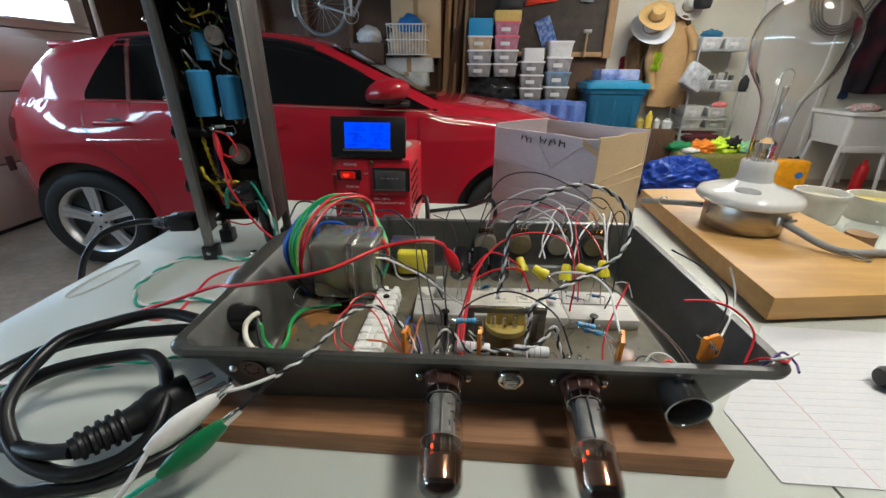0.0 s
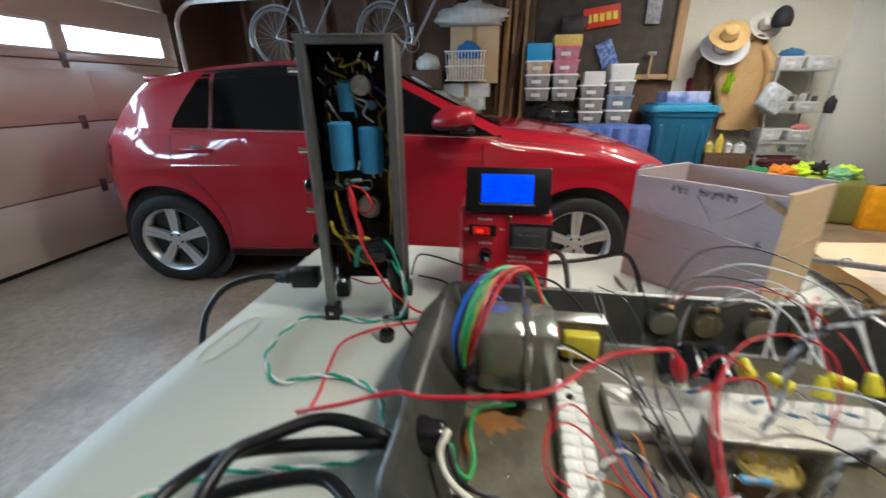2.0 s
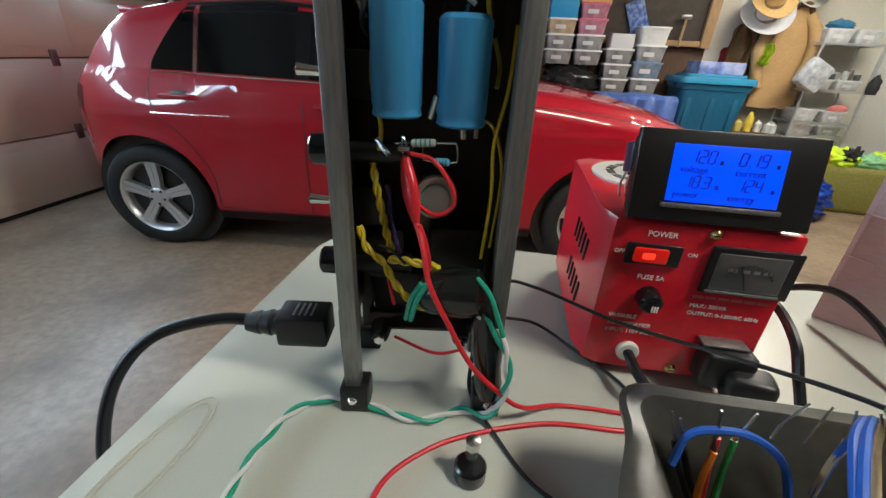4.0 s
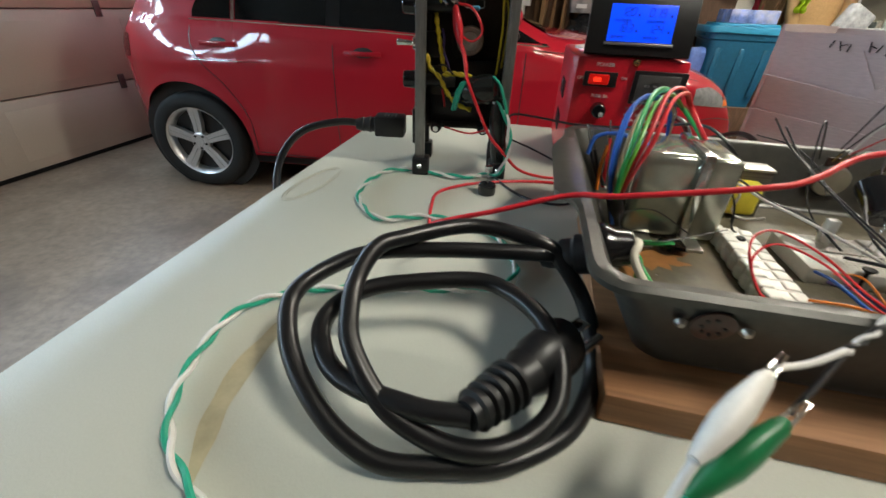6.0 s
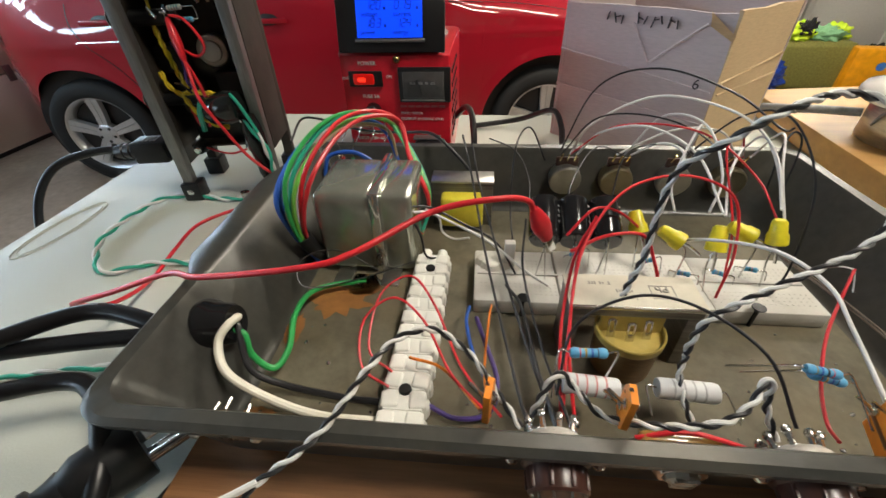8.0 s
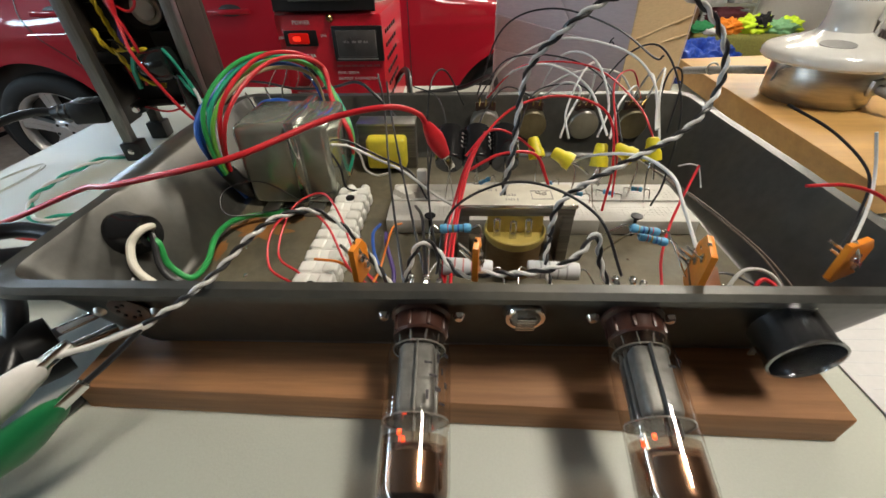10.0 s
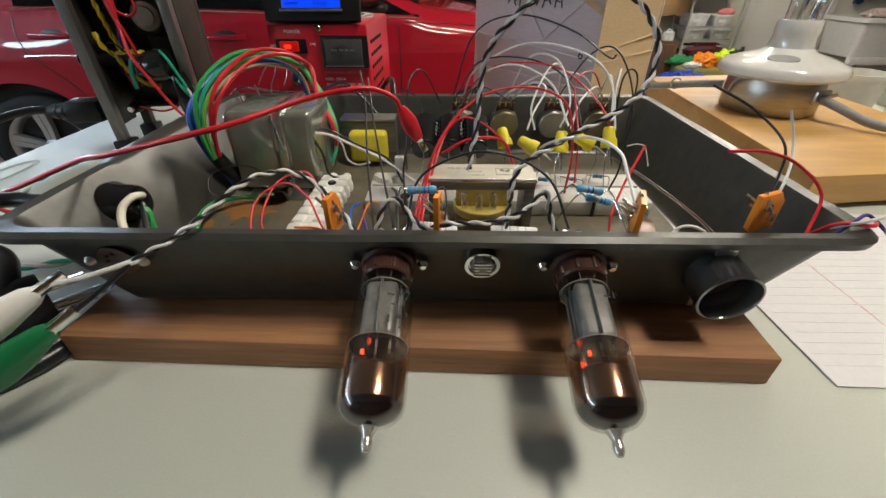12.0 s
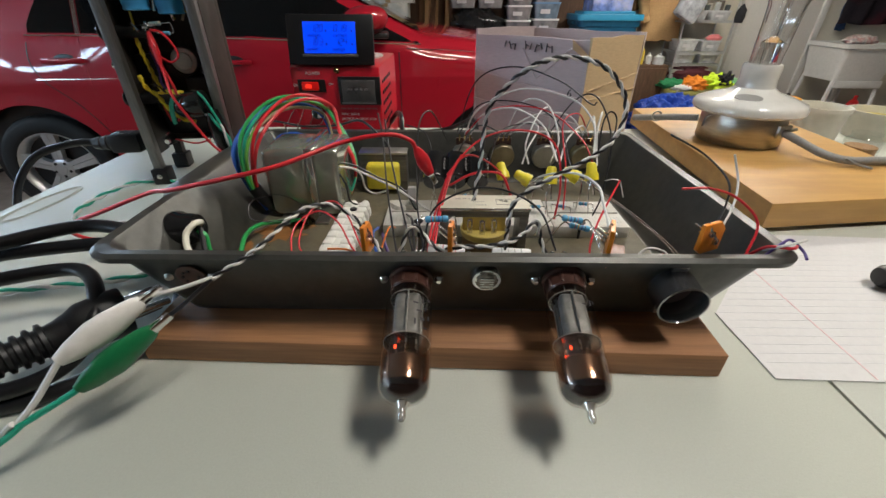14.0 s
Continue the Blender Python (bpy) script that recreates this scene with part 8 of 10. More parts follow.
    # wheels
    for xc in (0.0, 2.62):
        for sd in (-1, 1):
            w = part("wheel", box(bmesh.new(), (xc, sd * 0.79, 0.315), (0.10, 0.10, 0.10), 0.03), M_trim, th)
            mm = Matrix.Translation((xc, sd * 0.655, 0.315)) @ Matrix.Rotation(radians(90 if sd < 0 else -90), 4, "X")
            part("tyre", lathe(bmesh.new(), [(0.215, 0.0), (0.270, -0.006), (0.300, 0.004), (0.314, 0.025), (0.316, 0.10), (0.314, 0.170), (0.303, 0.192), (0.280, 0.203), (0.245, 0.204), (0.222, 0.196), (0.215, 0.186)], 56, mm), M_tyre, w)
            part("rim_barrel", lathe(bmesh.new(), [(0.217, 0.196), (0.222, 0.199), (0.214, 0.194), (0.200, 0.160), (0.195, 0.02)], 56, mm), M_rim, w)
            part("brake", lathe(bmesh.new(), [(0.0, 0.10), (0.15, 0.10), (0.15, 0.115), (0, 0.115)], 32, mm), M_alu, w)
            for k in range(5):
                bm = bmesh.new()
                for side_ in (-1, 1):
                    a0 = radians(72 * k + 90)
                    ux, uy = math.cos(a0), math.sin(a0)
                    px, py = -uy, ux
                    q = []
                    for r, wd, z in ((0.035, 0.0, 0.190), (0.12, 0.0, 0.182), (0.212, 0.0, 0.189)):
                        for e2 in (0.0015, 0.024 + 0.06 * (r - 0.035)):
                            off = side_ * (wd * 0.4 + e2)
                            q.append((ux * r + px * off, uy * r + py * off, z))
                    for zz in (0.0, -0.030):
                        pass
                    top = [bm.verts.new(mm @ Vector(v)) for v in q]
                    bot = [bm.verts.new(mm @ Vector((v[0], v[1], v[2] - 0.035))) for v in q]
                    for i in (0, 2):
                        bm.faces.new((top[i], top[i + 1], top[i + 3], top[i + 2]))
                        bm.faces.new((top[i], top[i + 2], bot[i + 2], bot[i]))
                        bm.faces.new((top[i + 1], bot[i + 1], bot[i + 3], top[i + 3]))
                part("spoke", bm, M_rim, w)
            for k in range(5):
                a0 = radians(72 * k + 54)
                q0 = mm @ Vector((0.043 * math.cos(a0), 0.043 * math.sin(a0), 0.186))
                part("wheel_bolt", rod(bmesh.new(), q0, mm @ Vector((0.043 * math.cos(a0), 0.043 * math.sin(a0), 0.1965)), 0.0085, 10), M_trim, w)
            part("hub_cap", lathe(bmesh.new(), [(0.062, 0.150), (0.060, 0.188), (0.050, 0.194), (0.028, 0.194), (0.026, 0.197), (0.0, 0.198)], 28, mm), M_rim, w)
    return th


hatchback()

# ---- garage door and back wall ----
def garage_door():
    x, y0, y1 = -3.65, -2.4, 4.04
    th = base("garage_door", "cream steel sectional garage door with a row of bright windows", "garage door", (x, 2.0, 0), kind="structure")
    rows = ((0.03, 0.500), (0.508, 1.025), (1.033, 1.490))
    for z0, z1 in rows:
        bm = bmesh.new()
        box(bm, (x, (y0 + y1) / 2, (z0 + z1) / 2), (0.045, y1 - y0, z1 - z0), 0.008)
        piece("door_section", bm, M_door, th)
        for k in range(6):
            yc = y1 - 0.55 - 1.08 * k
            bm = bmesh.new()
            box(bm, (x + 0.021, yc, (z0 + z1) / 2), (0.008, 0.94, z1 - z0 - 0.13), 0.004)
            piece("raised_panel", bm, M_door, th)
    piece("bottom_seal", box(bmesh.new(), (x, (y0 + y1) / 2, 0.014), (0.04, y1 - y0, 0.028), 0.004), M_rubber, th)
    # the top section with its windows
    zb, zt = 1.498, 1.990
    wins = [(2.91 - 1.08 * k, 3.88 - 1.08 * k) for k in range(6)]
    w0, w1 = 1.555, 1.765
    piece("window_rail", box(bmesh.new(), (x, (y0 + y1) / 2, (zb + w0) / 2), (0.045, y1 - y0, w0 - zb), 0.006), M_door, th)
    piece("window_rail", box(bmesh.new(), (x, (y0 + y1) / 2, (w1 + zt) / 2), (0.045, y1 - y0, zt - w1), 0.006), M_door, th)
    edges = [y1] + [e for a, b in wins for e in (b, a)] + [y0]
    for i in range(0, len(edges) - 1, 2):
        ya, yb = edges[i + 1], edges[i]
        if yb - ya > 0.01:
            piece("window_post", box(bmesh.new(), (x, (ya + yb) / 2, (w0 + w1) / 2), (0.045, yb - ya, w1 - w0), 0.004), M_door, th)
    for a, b in wins:
        pn = piece("window_pane", box(bmesh.new(), (x, (a + b) / 2, (w0 + w1) / 2), (0.004, b - a, w1 - w0)), thin_glass("window_glass", (0.97, 0.98, 0.98), 0.1), th)
        pn.visible_shadow = False
        for zz in (w0 + 0.008, w1 - 0.008):
            piece("window_frame", box(bmesh.new(), (x + 0.024, (a + b) / 2, zz), (0.012, b - a + 0.03, 0.022), 0.004), M_white, th)
        for yy in (a - 0.002, b + 0.002):
            piece("window_frame", box(bmesh.new(), (x + 0.024, yy, (w0 + w1) / 2), (0.012, 0.022, w1 - w0), 0.004), M_white, th)
    for zc in (0.504, 1.029, 1.494):
        piece("seam_strip", box(bmesh.new(), (x - 0.012, (y0 + y1) / 2, zc), (0.016, y1 - y0, 0.05), 0.002), M_alu, th)
        for yc in (2.85, 1.77, 0.69, -0.39, -1.47):
            piece("hinge", box(bmesh.new(), (x + 0.030, yc, zc), (0.012, 0.055, 0.11), 0.004), M_alu, th, "dark steel hinge")
    # jambs, header and the outer wall around
    tagged(part("wall_west", box(bmesh.new(), (-3.75, 4.515, ZC / 2), (0.14, 0.91, ZC)), M_wallwood), "bare timber wall beside the garage door", "wall", kind="structure")
    tagged(part("wall_west_header", box(bmesh.new(), (-3.75, 0.755, 2.30), (0.14, 6.60, 0.60)), M_wallwhite), "plastered header over the garage door", "wall", kind="structure")
    # roller tracks
    tr = base("door_track", "white curved steel track of the garage door", "track", (-3.58, 4.09, 0))
    wire("rail", [(-3.58, 4.09, 0.0), (-3.58, 4.09, 1.0), (-3.58, 4.09, 1.78), (-3.55, 4.09, 1.96), (-3.44, 4.09, 2.06), (-3.22, 4.09, 2.10), (-1.9, 4.09, 2.12), (-0.9, 4.09, 2.14)], 0.022, M_white, tr, seg=8)
    wire("hanger", [(-1.4, 4.09, 2.13), (-1.4, 4.09, 2.60)], 0.008, M_alu, tr)
    return th


garage_door()
_o = part("backdrop", box(bmesh.new(), (-5.2, 1.2, 1.6), (0.02, 9.0, 4.2)), glow("bright_daylight", (0.80, 0.91, 1.0), 9.0))
tagged(_o, "bright overexposed daylight outside the door windows", "backdrop", kind="structure")


def shop_light(x, y):
    th = base("shop_light", "twin-tube fluorescent shop light under the ceiling", "ceiling light", (x, y, 2.60), "shop lights")
    piece("housing", box(bmesh.new(), (x, y, 2.575), (1.24, 0.16, 0.05), 0.006), M_white, th)
    for s in (-1, 1):
        piece("fluorescent_tube", rod(bmesh.new(), (x - 0.59, y + 0.04 * s, 2.535), (x + 0.59, y + 0.04 * s, 2.535), 0.013, 12), glow("tube_light", (1.0, 0.95, 0.88), 9.0), th)
    return th


for _x, _y in ((0.9, 1.75), (2.2, 3.3)):
    shop_light(_x, _y)
_p = base("panel_light", "square white panel light over the bench", "ceiling light", (0.66, -0.12, 2.60))
piece("housing", box(bmesh.new(), (0.66, -0.12, 2.583), (0.30, 0.50, 0.034), 0.005), M_white, _p)
piece("diffuser", box(bmesh.new(), (0.66, -0.12, 2.563), (0.27, 0.44, 0.006), 0.002), glow("tube_light", (1.0, 0.95, 0.88), 9.0), _p)


# ---- things along the back wall ----
YW = 4.89


def bx_thing(name, label, cat, c, s, material, bevel=0.01, rz=0.0, group=""):
    ob = part(name, box(bmesh.new(), (0, 0, s[2] / 2), s, bevel), material)
    ob.matrix_basis = pose(c[0], c[1], c[2], 0, 0, rz)
    return tagged(ob, label, cat, group)


def storage_bin(x, z, w, h, body, lid, label, y=4.68, d=0.30):
    th = base("storage_bin", label, "storage box", (x, y, z), "stacked storage boxes")
    bm = bmesh.new()
    lo = round_rect(x, y, w * 0.84, d * 0.86, 0.02, 3)
    hi = round_rect(x, y, w * 0.95, d * 0.96, 0.02, 3)
    a = [bm.verts.new((px, py, z)) for px, py in lo]
    b = [bm.verts.new((px, py, z + h - 0.014)) for px, py in hi]
    n = len(a)
    bm.faces.new(a[::-1])
    bm.faces.new(b)
    for i in range(n):
        bm.faces.new((a[i], a[(i + 1) % n], b[(i + 1) % n], b[i]))
    piece("tub", bm, body, th)
    piece("lid", slab(bmesh.new(), round_rect(x, y, w, d, 0.02, 3), z + h - 0.016, z + h, 0.003), lid, th)
    piece("paper_label", box(bmesh.new(), (x - w * 0.06, y - d * 0.455, z + h * 0.45), (w * 0.36, 0.004, h * 0.30), 0.0005), M_paper, th, "white paper label")
    return th


M_clearbin = mat("smoky_clear_plastic", (0.20, 0.20, 0.21), 0.25, grain=12, vary=0.45, stain=(0.36, 0.33, 0.30), stain_scale=9, stain_amount=0.6, by_object=0.25)
M_bluebin = mat("bluish_clear_plastic", (0.20, 0.27, 0.34), 0.25, grain=12, vary=0.4, by_object=0.2)
M_pinkbin = mat("pinkish_clear_plastic", (0.46, 0.20, 0.26), 0.25, grain=12, vary=0.35)
M_tanbin = mat("tan_filled_plastic", (0.48, 0.36, 0.23), 0.3, grain=12, vary=0.35)
M_whitelid = mat("white_lid", (0.76, 0.76, 0.74), 0.35, grain=60, vary=0.04)
M_pinklid = mat("pink_lid", (0.70, 0.10, 0.17), 0.35, grain=60, vary=0.06)
M_bluelid = mat("blue_lid", (0.12, 0.24, 0.42), 0.35, grain=60, vary=0.06)
M_cyan = mat("bright_blue_card", (0.02, 0.30, 0.58), 0.45, grain=60, vary=0.08)
H1, H4 = 0.131, 0.145
S1, S2, S3, S4 = 0.137, 0.413, 0.705, 0.985
for k in range(3):
    storage_bin(S1, 1.142 + H1 * k, 0.266, H1, (M_clearbin, M_clearbin, M_tanbin)[k], M_whitelid, ("smoky clear storage box with a white lid", "smoky clear storage box with a white lid", "storage box full of tan things")[k])
bx_thing("shoe_box", "bright blue cardboard box on the storage boxes", "box", (S1, 4.68, 1.142 + H1 * 3 + 0.001), (0.25, 0.26, 0.160), M_cyan, 0.004)
for k in range(4):
    storage_bin(S2, 1.144 + H1 * k, 0.266, H1, (M_clearbin, M_clearbin, M_pinkbin, M_pinkbin)[k], (M_whitelid, M_whitelid, M_pinklid, M_pinklid)[k], "clear storage box with a white lid" if k < 2 else "pinkish storage box with a pink lid")
bx_thing("yellow_box", "flat yellow box on top of the stack", "box", (S2, 4.68, 1.144 + H1 * 4 + 0.001), (0.27, 0.25, 0.10), mat("yellow_card", (0.62, 0.45, 0.12), 0.5, grain=60, vary=0.1), 0.004)
bx_thing("dark_box", "small black box with pale lettering bars", "box", (S2 + 0.03, 4.68, 1.144 + H1 * 4 + 0.102), (0.22, 0.22, 0.10), M_black, 0.004)
for k in range(3):
    storage_bin(S3, 0.906 + H1 * k, 0.262, H1, M_clearbin, M_whitelid, "smoky clear storage box with a white lid")
bx_thing("white_box", "small white cardboard box on the stack", "box", (S3 + 0.01, 4.68, 0.906 + H1 * 3 + 0.001), (0.205, 0.24, 0.125), M_paper, 0.004)
for k in range(3):
    storage_bin(S4, 0.906 + H4 * k, 0.270, H4, (M_clearbin, M_bluebin, M_clearbin)[k], (M_whitelid, M_bluelid, M_whitelid)[k], "smoky storage box with a pale lid" if k != 1 else "bluish storage box with a blue lid")
storage_bin(S4, 0.906 + H4 * 3 + 0.001, 0.265, 0.150, mat("milky_white_tub", (0.66, 0.66, 0.64), 0.35, grain=40, vary=0.06), M_whitelid, "milky white storage box with a white lid")
# low benches that carry the stacks
bx_thing("low_bench", "dark wooden bench under the storage boxes", "bench", (0.275, 4.66, 0.0), (0.62, 0.44, 0.90), M_wallwood, 0.01)
bx_thing("low_bench", "dark wooden bench under the storage boxes", "bench", (0.860, 4.66, 0.0), (0.53, 0.44, 0.90), M_wallwood, 0.01)


def crumpled(name, label, cat, c, s, material, seed, bumps=0.35, seg=26, rings=16, freq=2.6, creased=False):
    """A crumpled heap: a flattened ball pushed about by folded noise."""
    bm = bmesh.new()
    bmesh.ops.create_uvsphere(bm, u_segments=seg, v_segments=rings, radius=1.0)
    for v in bm.verts:
        p = v.co.copy()
        f = abs(noise.noise(p * freq + Vector((seed, 0, 0)))) * 1.4 + 0.5 * abs(noise.noise(p * freq * 2.3 + Vector((0, seed, 0))))
        if creased:
            w = p + 0.35 * Vector((noise.noise(p * 1.7), noise.noise(p * 1.7 + Vector((5, 0, 0))), 0))
            f = sum((0.62 - abs(noise.noise(w * freq * k + Vector((seed * k, 0, k))))) / k ** 0.8 for k in (1, 2.1, 4.3)) - 0.3
        p *= 1 + bumps * (f - 0.5)
        p.z = max(p.z, -0.55)
        v.co = Vector((p.x * s[0], p.y * s[1], (p.z + 0.55) * s[2]))
    ob = part(name, bm, material, smooth=False)
    ob.data.polygons.foreach_set("use_smooth", [True] * len(ob.data.polygons))
    ob.matrix_basis = Matrix.Translation(c)
    return tagged(ob, label, cat)


M_bag = mat("black_bin_bag", (0.014, 0.014, 0.015), 0.22, grain=14, vary=0.3, bump=0.5)
M_tarp = mat("blue_tarpaulin", (0.012, 0.055, 0.36), 0.32, grain=25, vary=0.25, bump=0.5)
M_tarp2 = mat("faded_blue_sheet", (0.07, 0.14, 0.42), 0.5, grain=25, vary=0.2, bump=0.4)
crumpled("rubbish_bag", "shiny black rubbish bag under the boxes", "bag", (0.29, 4.58, 0.902), (0.27, 0.13, 0.150), M_bag, 3.1)
def draped_sheet():
    """A blue sheet over a low flat pile: a soft-edged block with folds down its front."""
    bm = bmesh.new()
    nx, rows = 40, []
    for k, (y, z) in enumerate(((4.43, 0.02), (4.43, 0.90), (4.40, 0.925), (4.28, 0.915), (4.25, 0.885), (4.245, 0.60), (4.24, 0.30), (4.235, 0.01))):
        row = []
        for i in range(nx + 1):
            u = i / nx
            fold = 0.016 * math.sin(u * 46 + 2 * noise.noise((u * 5, k, 1))) * (k > 3)
            row.append(bm.verts.new((0.24 + 1.00 * u, y - fold, z + 0.016 * noise.noise((u * 7, k * 0.6, 3)) * (0 < k < 5))))
        rows.append(row)
    for a, b in zip(rows, rows[1:]):
        for i in range(nx):
            bm.faces.new((a[i], a[i + 1], b[i + 1], b[i]))
    bm.faces.new([r[0] for r in rows])
    bm.faces.new([r[-1] for r in rows][::-1])
    return tagged(part("blue_sheet", bm, M_tarp2), "faded blue sheet draped over a low pile", "sheet")


draped_sheet()


def blue_tote():
    x, y, z = 1.590, 4.62, 0.42
    th = base("blue_tote", "large blue plastic storage tub with a paler blue lid", "storage tub", (x, y, z))
    M1 = mat("navy_teal_plastic", (0.012, 0.105, 0.20), 0.38, grain=40, vary=0.1)
    M2 = mat("sky_blue_lid", (0.03, 0.26, 0.44), 0.38, grain=40, vary=0.06)
    bm = bmesh.new()
    rings = [[bm.verts.new((px, py, zz)) for px, py in round_rect(x, y, w, d, 0.05, 4)] for w, d, zz in ((0.50, 0.36, z), (0.585, 0.44, z + 0.56), (0.62, 0.46, z + 0.57), (0.63, 0.47, z + 0.62))]
    n = len(rings[0])
    for a, b in zip(rings, rings[1:]):
        for i in range(n):
            bm.faces.new((a[i], a[(i + 1) % n], b[(i + 1) % n], b[i]))
    bm.faces.new(rings[0][::-1])
    bm.faces.new(rings[-1])
    piece("tub", bm, M1, th)
    piece("lid", slab(bmesh.new(), round_rect(x, y, 0.665, 0.50, 0.06, 4), z + 0.622, z + 0.675, 0.012), M2, th)
    piece("lid_panel", slab(bmesh.new(), round_rect(x, y, 0.53, 0.36, 0.05, 4), z + 0.676, z + 0.700, 0.010), M2, th)
    for k in range(3):
        piece("rib", box(bmesh.new(), (x - 0.2 + 0.2 * k, y - 0.205, z + 0.30), (0.05, 0.03, 0.40), 0.01), M1, th)
    for s in (-1, 1):
        piece("handle", box(bmesh.new(), (x + s * 0.325, y, z + 0.60), (0.04, 0.20, 0.03), 0.01), M1, th)
    return th


blue_tote()
bx_thing("plinth_box", "dark wooden crate under the blue tub", "crate", (1.59, 4.62, 0.0), (0.56, 0.42, 0.418), M_wallwood, 0.01)
bx_thing("flat_blue_box", "flat blue and white cardboard box on the tub", "box", (1.60, 4.60, 1.1215), (0.40, 0.28, 0.105), mat("blue_white_card", (0.16, 0.24, 0.55), 0.45, grain=14, vary=0.5, stain=(0.62, 0.60, 0.66), stain_scale=9, stain_amount=0.7), 0.004, 3)


def dark_board():
    """The dark panel with its wooden frame, and what hangs on it."""
    th = base("dark_window_board", "dark brown board in a wooden frame on the wall", "board", (0.80, YW, 1.36))
    piece("panel", box(bmesh.new(), (0.795, YW + 0.03, 1.80), (1.52, 0.03, 0.90)), mat("dark_brown_board", (0.045, 0.032, 0.022), 0.6, grain=8, vary=0.3), th)
    for x in (0.03, 1.555):
        piece("frame_post", box(bmesh.new(), (x, YW, 1.80), (0.09, 0.08, 0.92), 0.006), M_stud, th, "bare wooden post")
    piece("frame_rail", box(bmesh.new(), (0.795, YW + 0.005, 1.375), (1.60, 0.05, 0.05), 0.006), M_stud, th)
    return th


dark_board()
_b = bx_thing("red_sign", "red sign board with yellow printed bars on the wall", "sign", (0.83, 4.865, 1.95), (0.36, 0.03, 0.19), mat("red_sign_paint", (0.72, 0.045, 0.015), 0.4, grain=9, vary=0.1), 0.003, 0)
_b.matrix_basis = pose(0.78, 4.875, 1.865, 0, -8, 0)
for _k in range(5):
    part("print_bar", box(bmesh.new(), (-0.13 + 0.065 * _k, -0.017, 0.09 + 0.004 * (_k % 2)), (0.045, 0.004, 0.075)), M_yellow, _b)
bx_thing("black_case", "black case with a red edge on the boxes", "case", (0.48, 4.80, 1.845), (0.27, 0.14, 0.11), mat("black_case_cloth", (0.02, 0.02, 0.022), 0.6, grain=14, vary=0.3, stain=(0.30, 0.03, 0.03), stain_scale=9, stain_amount=0.4), 0.008, 0)
_b = bx_thing("blue_sign", "tilted blue printed card on the wall", "sign", (1.00, 4.80, 1.50), (0.17, 0.015, 0.27), mat("blue_print_card", (0.04, 0.12, 0.42), 0.45, grain=26, vary=0.3, stain=(0.45, 0.52, 0.66), stain_scale=26, stain_amount=0.7), 0.002)
_b.matrix_basis = pose(0.92, 4.878, 1.475, 0, -24, 0)
bx_thing("grey_bag_tag", "grey plastic tag hanging on the wall", "tag", (1.27, 4.87, 1.88), (0.14, 0.02, 0.26), mat("grey_tag", (0.25, 0.26, 0.28), 0.4, grain=30, vary=0.4), 0.004)


def hammer():
    th = base("hammer", "hammer with a pale wooden handle hanging on the wall", "hammer", (1.30, 4.83, 1.36))
    piece("handle", rod(bmesh.new(), (1.30, 4.83, 1.34), (1.31, 4.83, 1.58), 0.013, 10, 0.011), M_stud, th)
    piece("head", box(bmesh.new(), (1.31, 4.83, 1.60), (0.085, 0.03, 0.035), 0.006), M_alu, th)
    return th


hammer()


def straw_hat(x, y, z, r, material, label, tilt, turn):
    th = root("sun_hat", label, "hat", pose(x, y, z, 90 - tilt, 0, turn), "hats on the wall")
    prof = [(0.0, 0.105), (r * 0.22, 0.110), (r * 0.34, 0.100), (r * 0.42, 0.060), (r * 0.46, 0.010), (r * 0.62, 0.0), (r * 0.86, 0.008), (r, 0.022), (r * 0.995, 0.016), (r * 0.84, 0.001), (r * 0.5, -0.004), (0, -0.002)]
    bm = lathe(bmesh.new(), prof, 36)
    for v in bm.verts:
        v.co.z += 0.02 * math.sin(2 * math.atan2(v.co.y, v.co.x)) * (math.hypot(v.co.x, v.co.y) / r) ** 2
    part("hat_body", bm, material, th)
    part("hat_band", lathe(bmesh.new(), [(r * 0.455, 0.012), (r * 0.465, 0.012), (r * 0.435, 0.042), (r * 0.425, 0.042)], 32), mat("hat_band", (0.25, 0.17, 0.09), 0.7), th)
    return th


straw_hat(1.935, 4.70, 1.630, 0.215, mat("pale_grey_felt", (0.60, 0.61, 0.63), 0.8, grain=60, vary=0.08), "pale grey wide-brimmed hat on a peg", 35, -12)
straw_hat(1.915, 4.60, 1.715, 0.170, mat("golden_straw", (0.58, 0.38, 0.15), 0.75, grain=90, vary=0.2, bump=0.4, stretch=(1, 1, 3)), "golden straw hat hung over another hat", 35, -12)
straw_hat(2.280, 4.74, 1.820, 0.140, mat("cream_felt", (0.58, 0.56, 0.50), 0.8, grain=60, vary=0.08), "cream hat with a black cap over it", 20, -10)
crumpled("baseball_cap", "black baseball cap hung on a hat", "cap", (2.345, 4.60, 1.79), (0.085, 0.08, 0.115), mat("black_cloth", (0.012, 0.012, 0.014), 0.8, grain=90, vary=0.2), 9.0, 0.12, 18, 12)


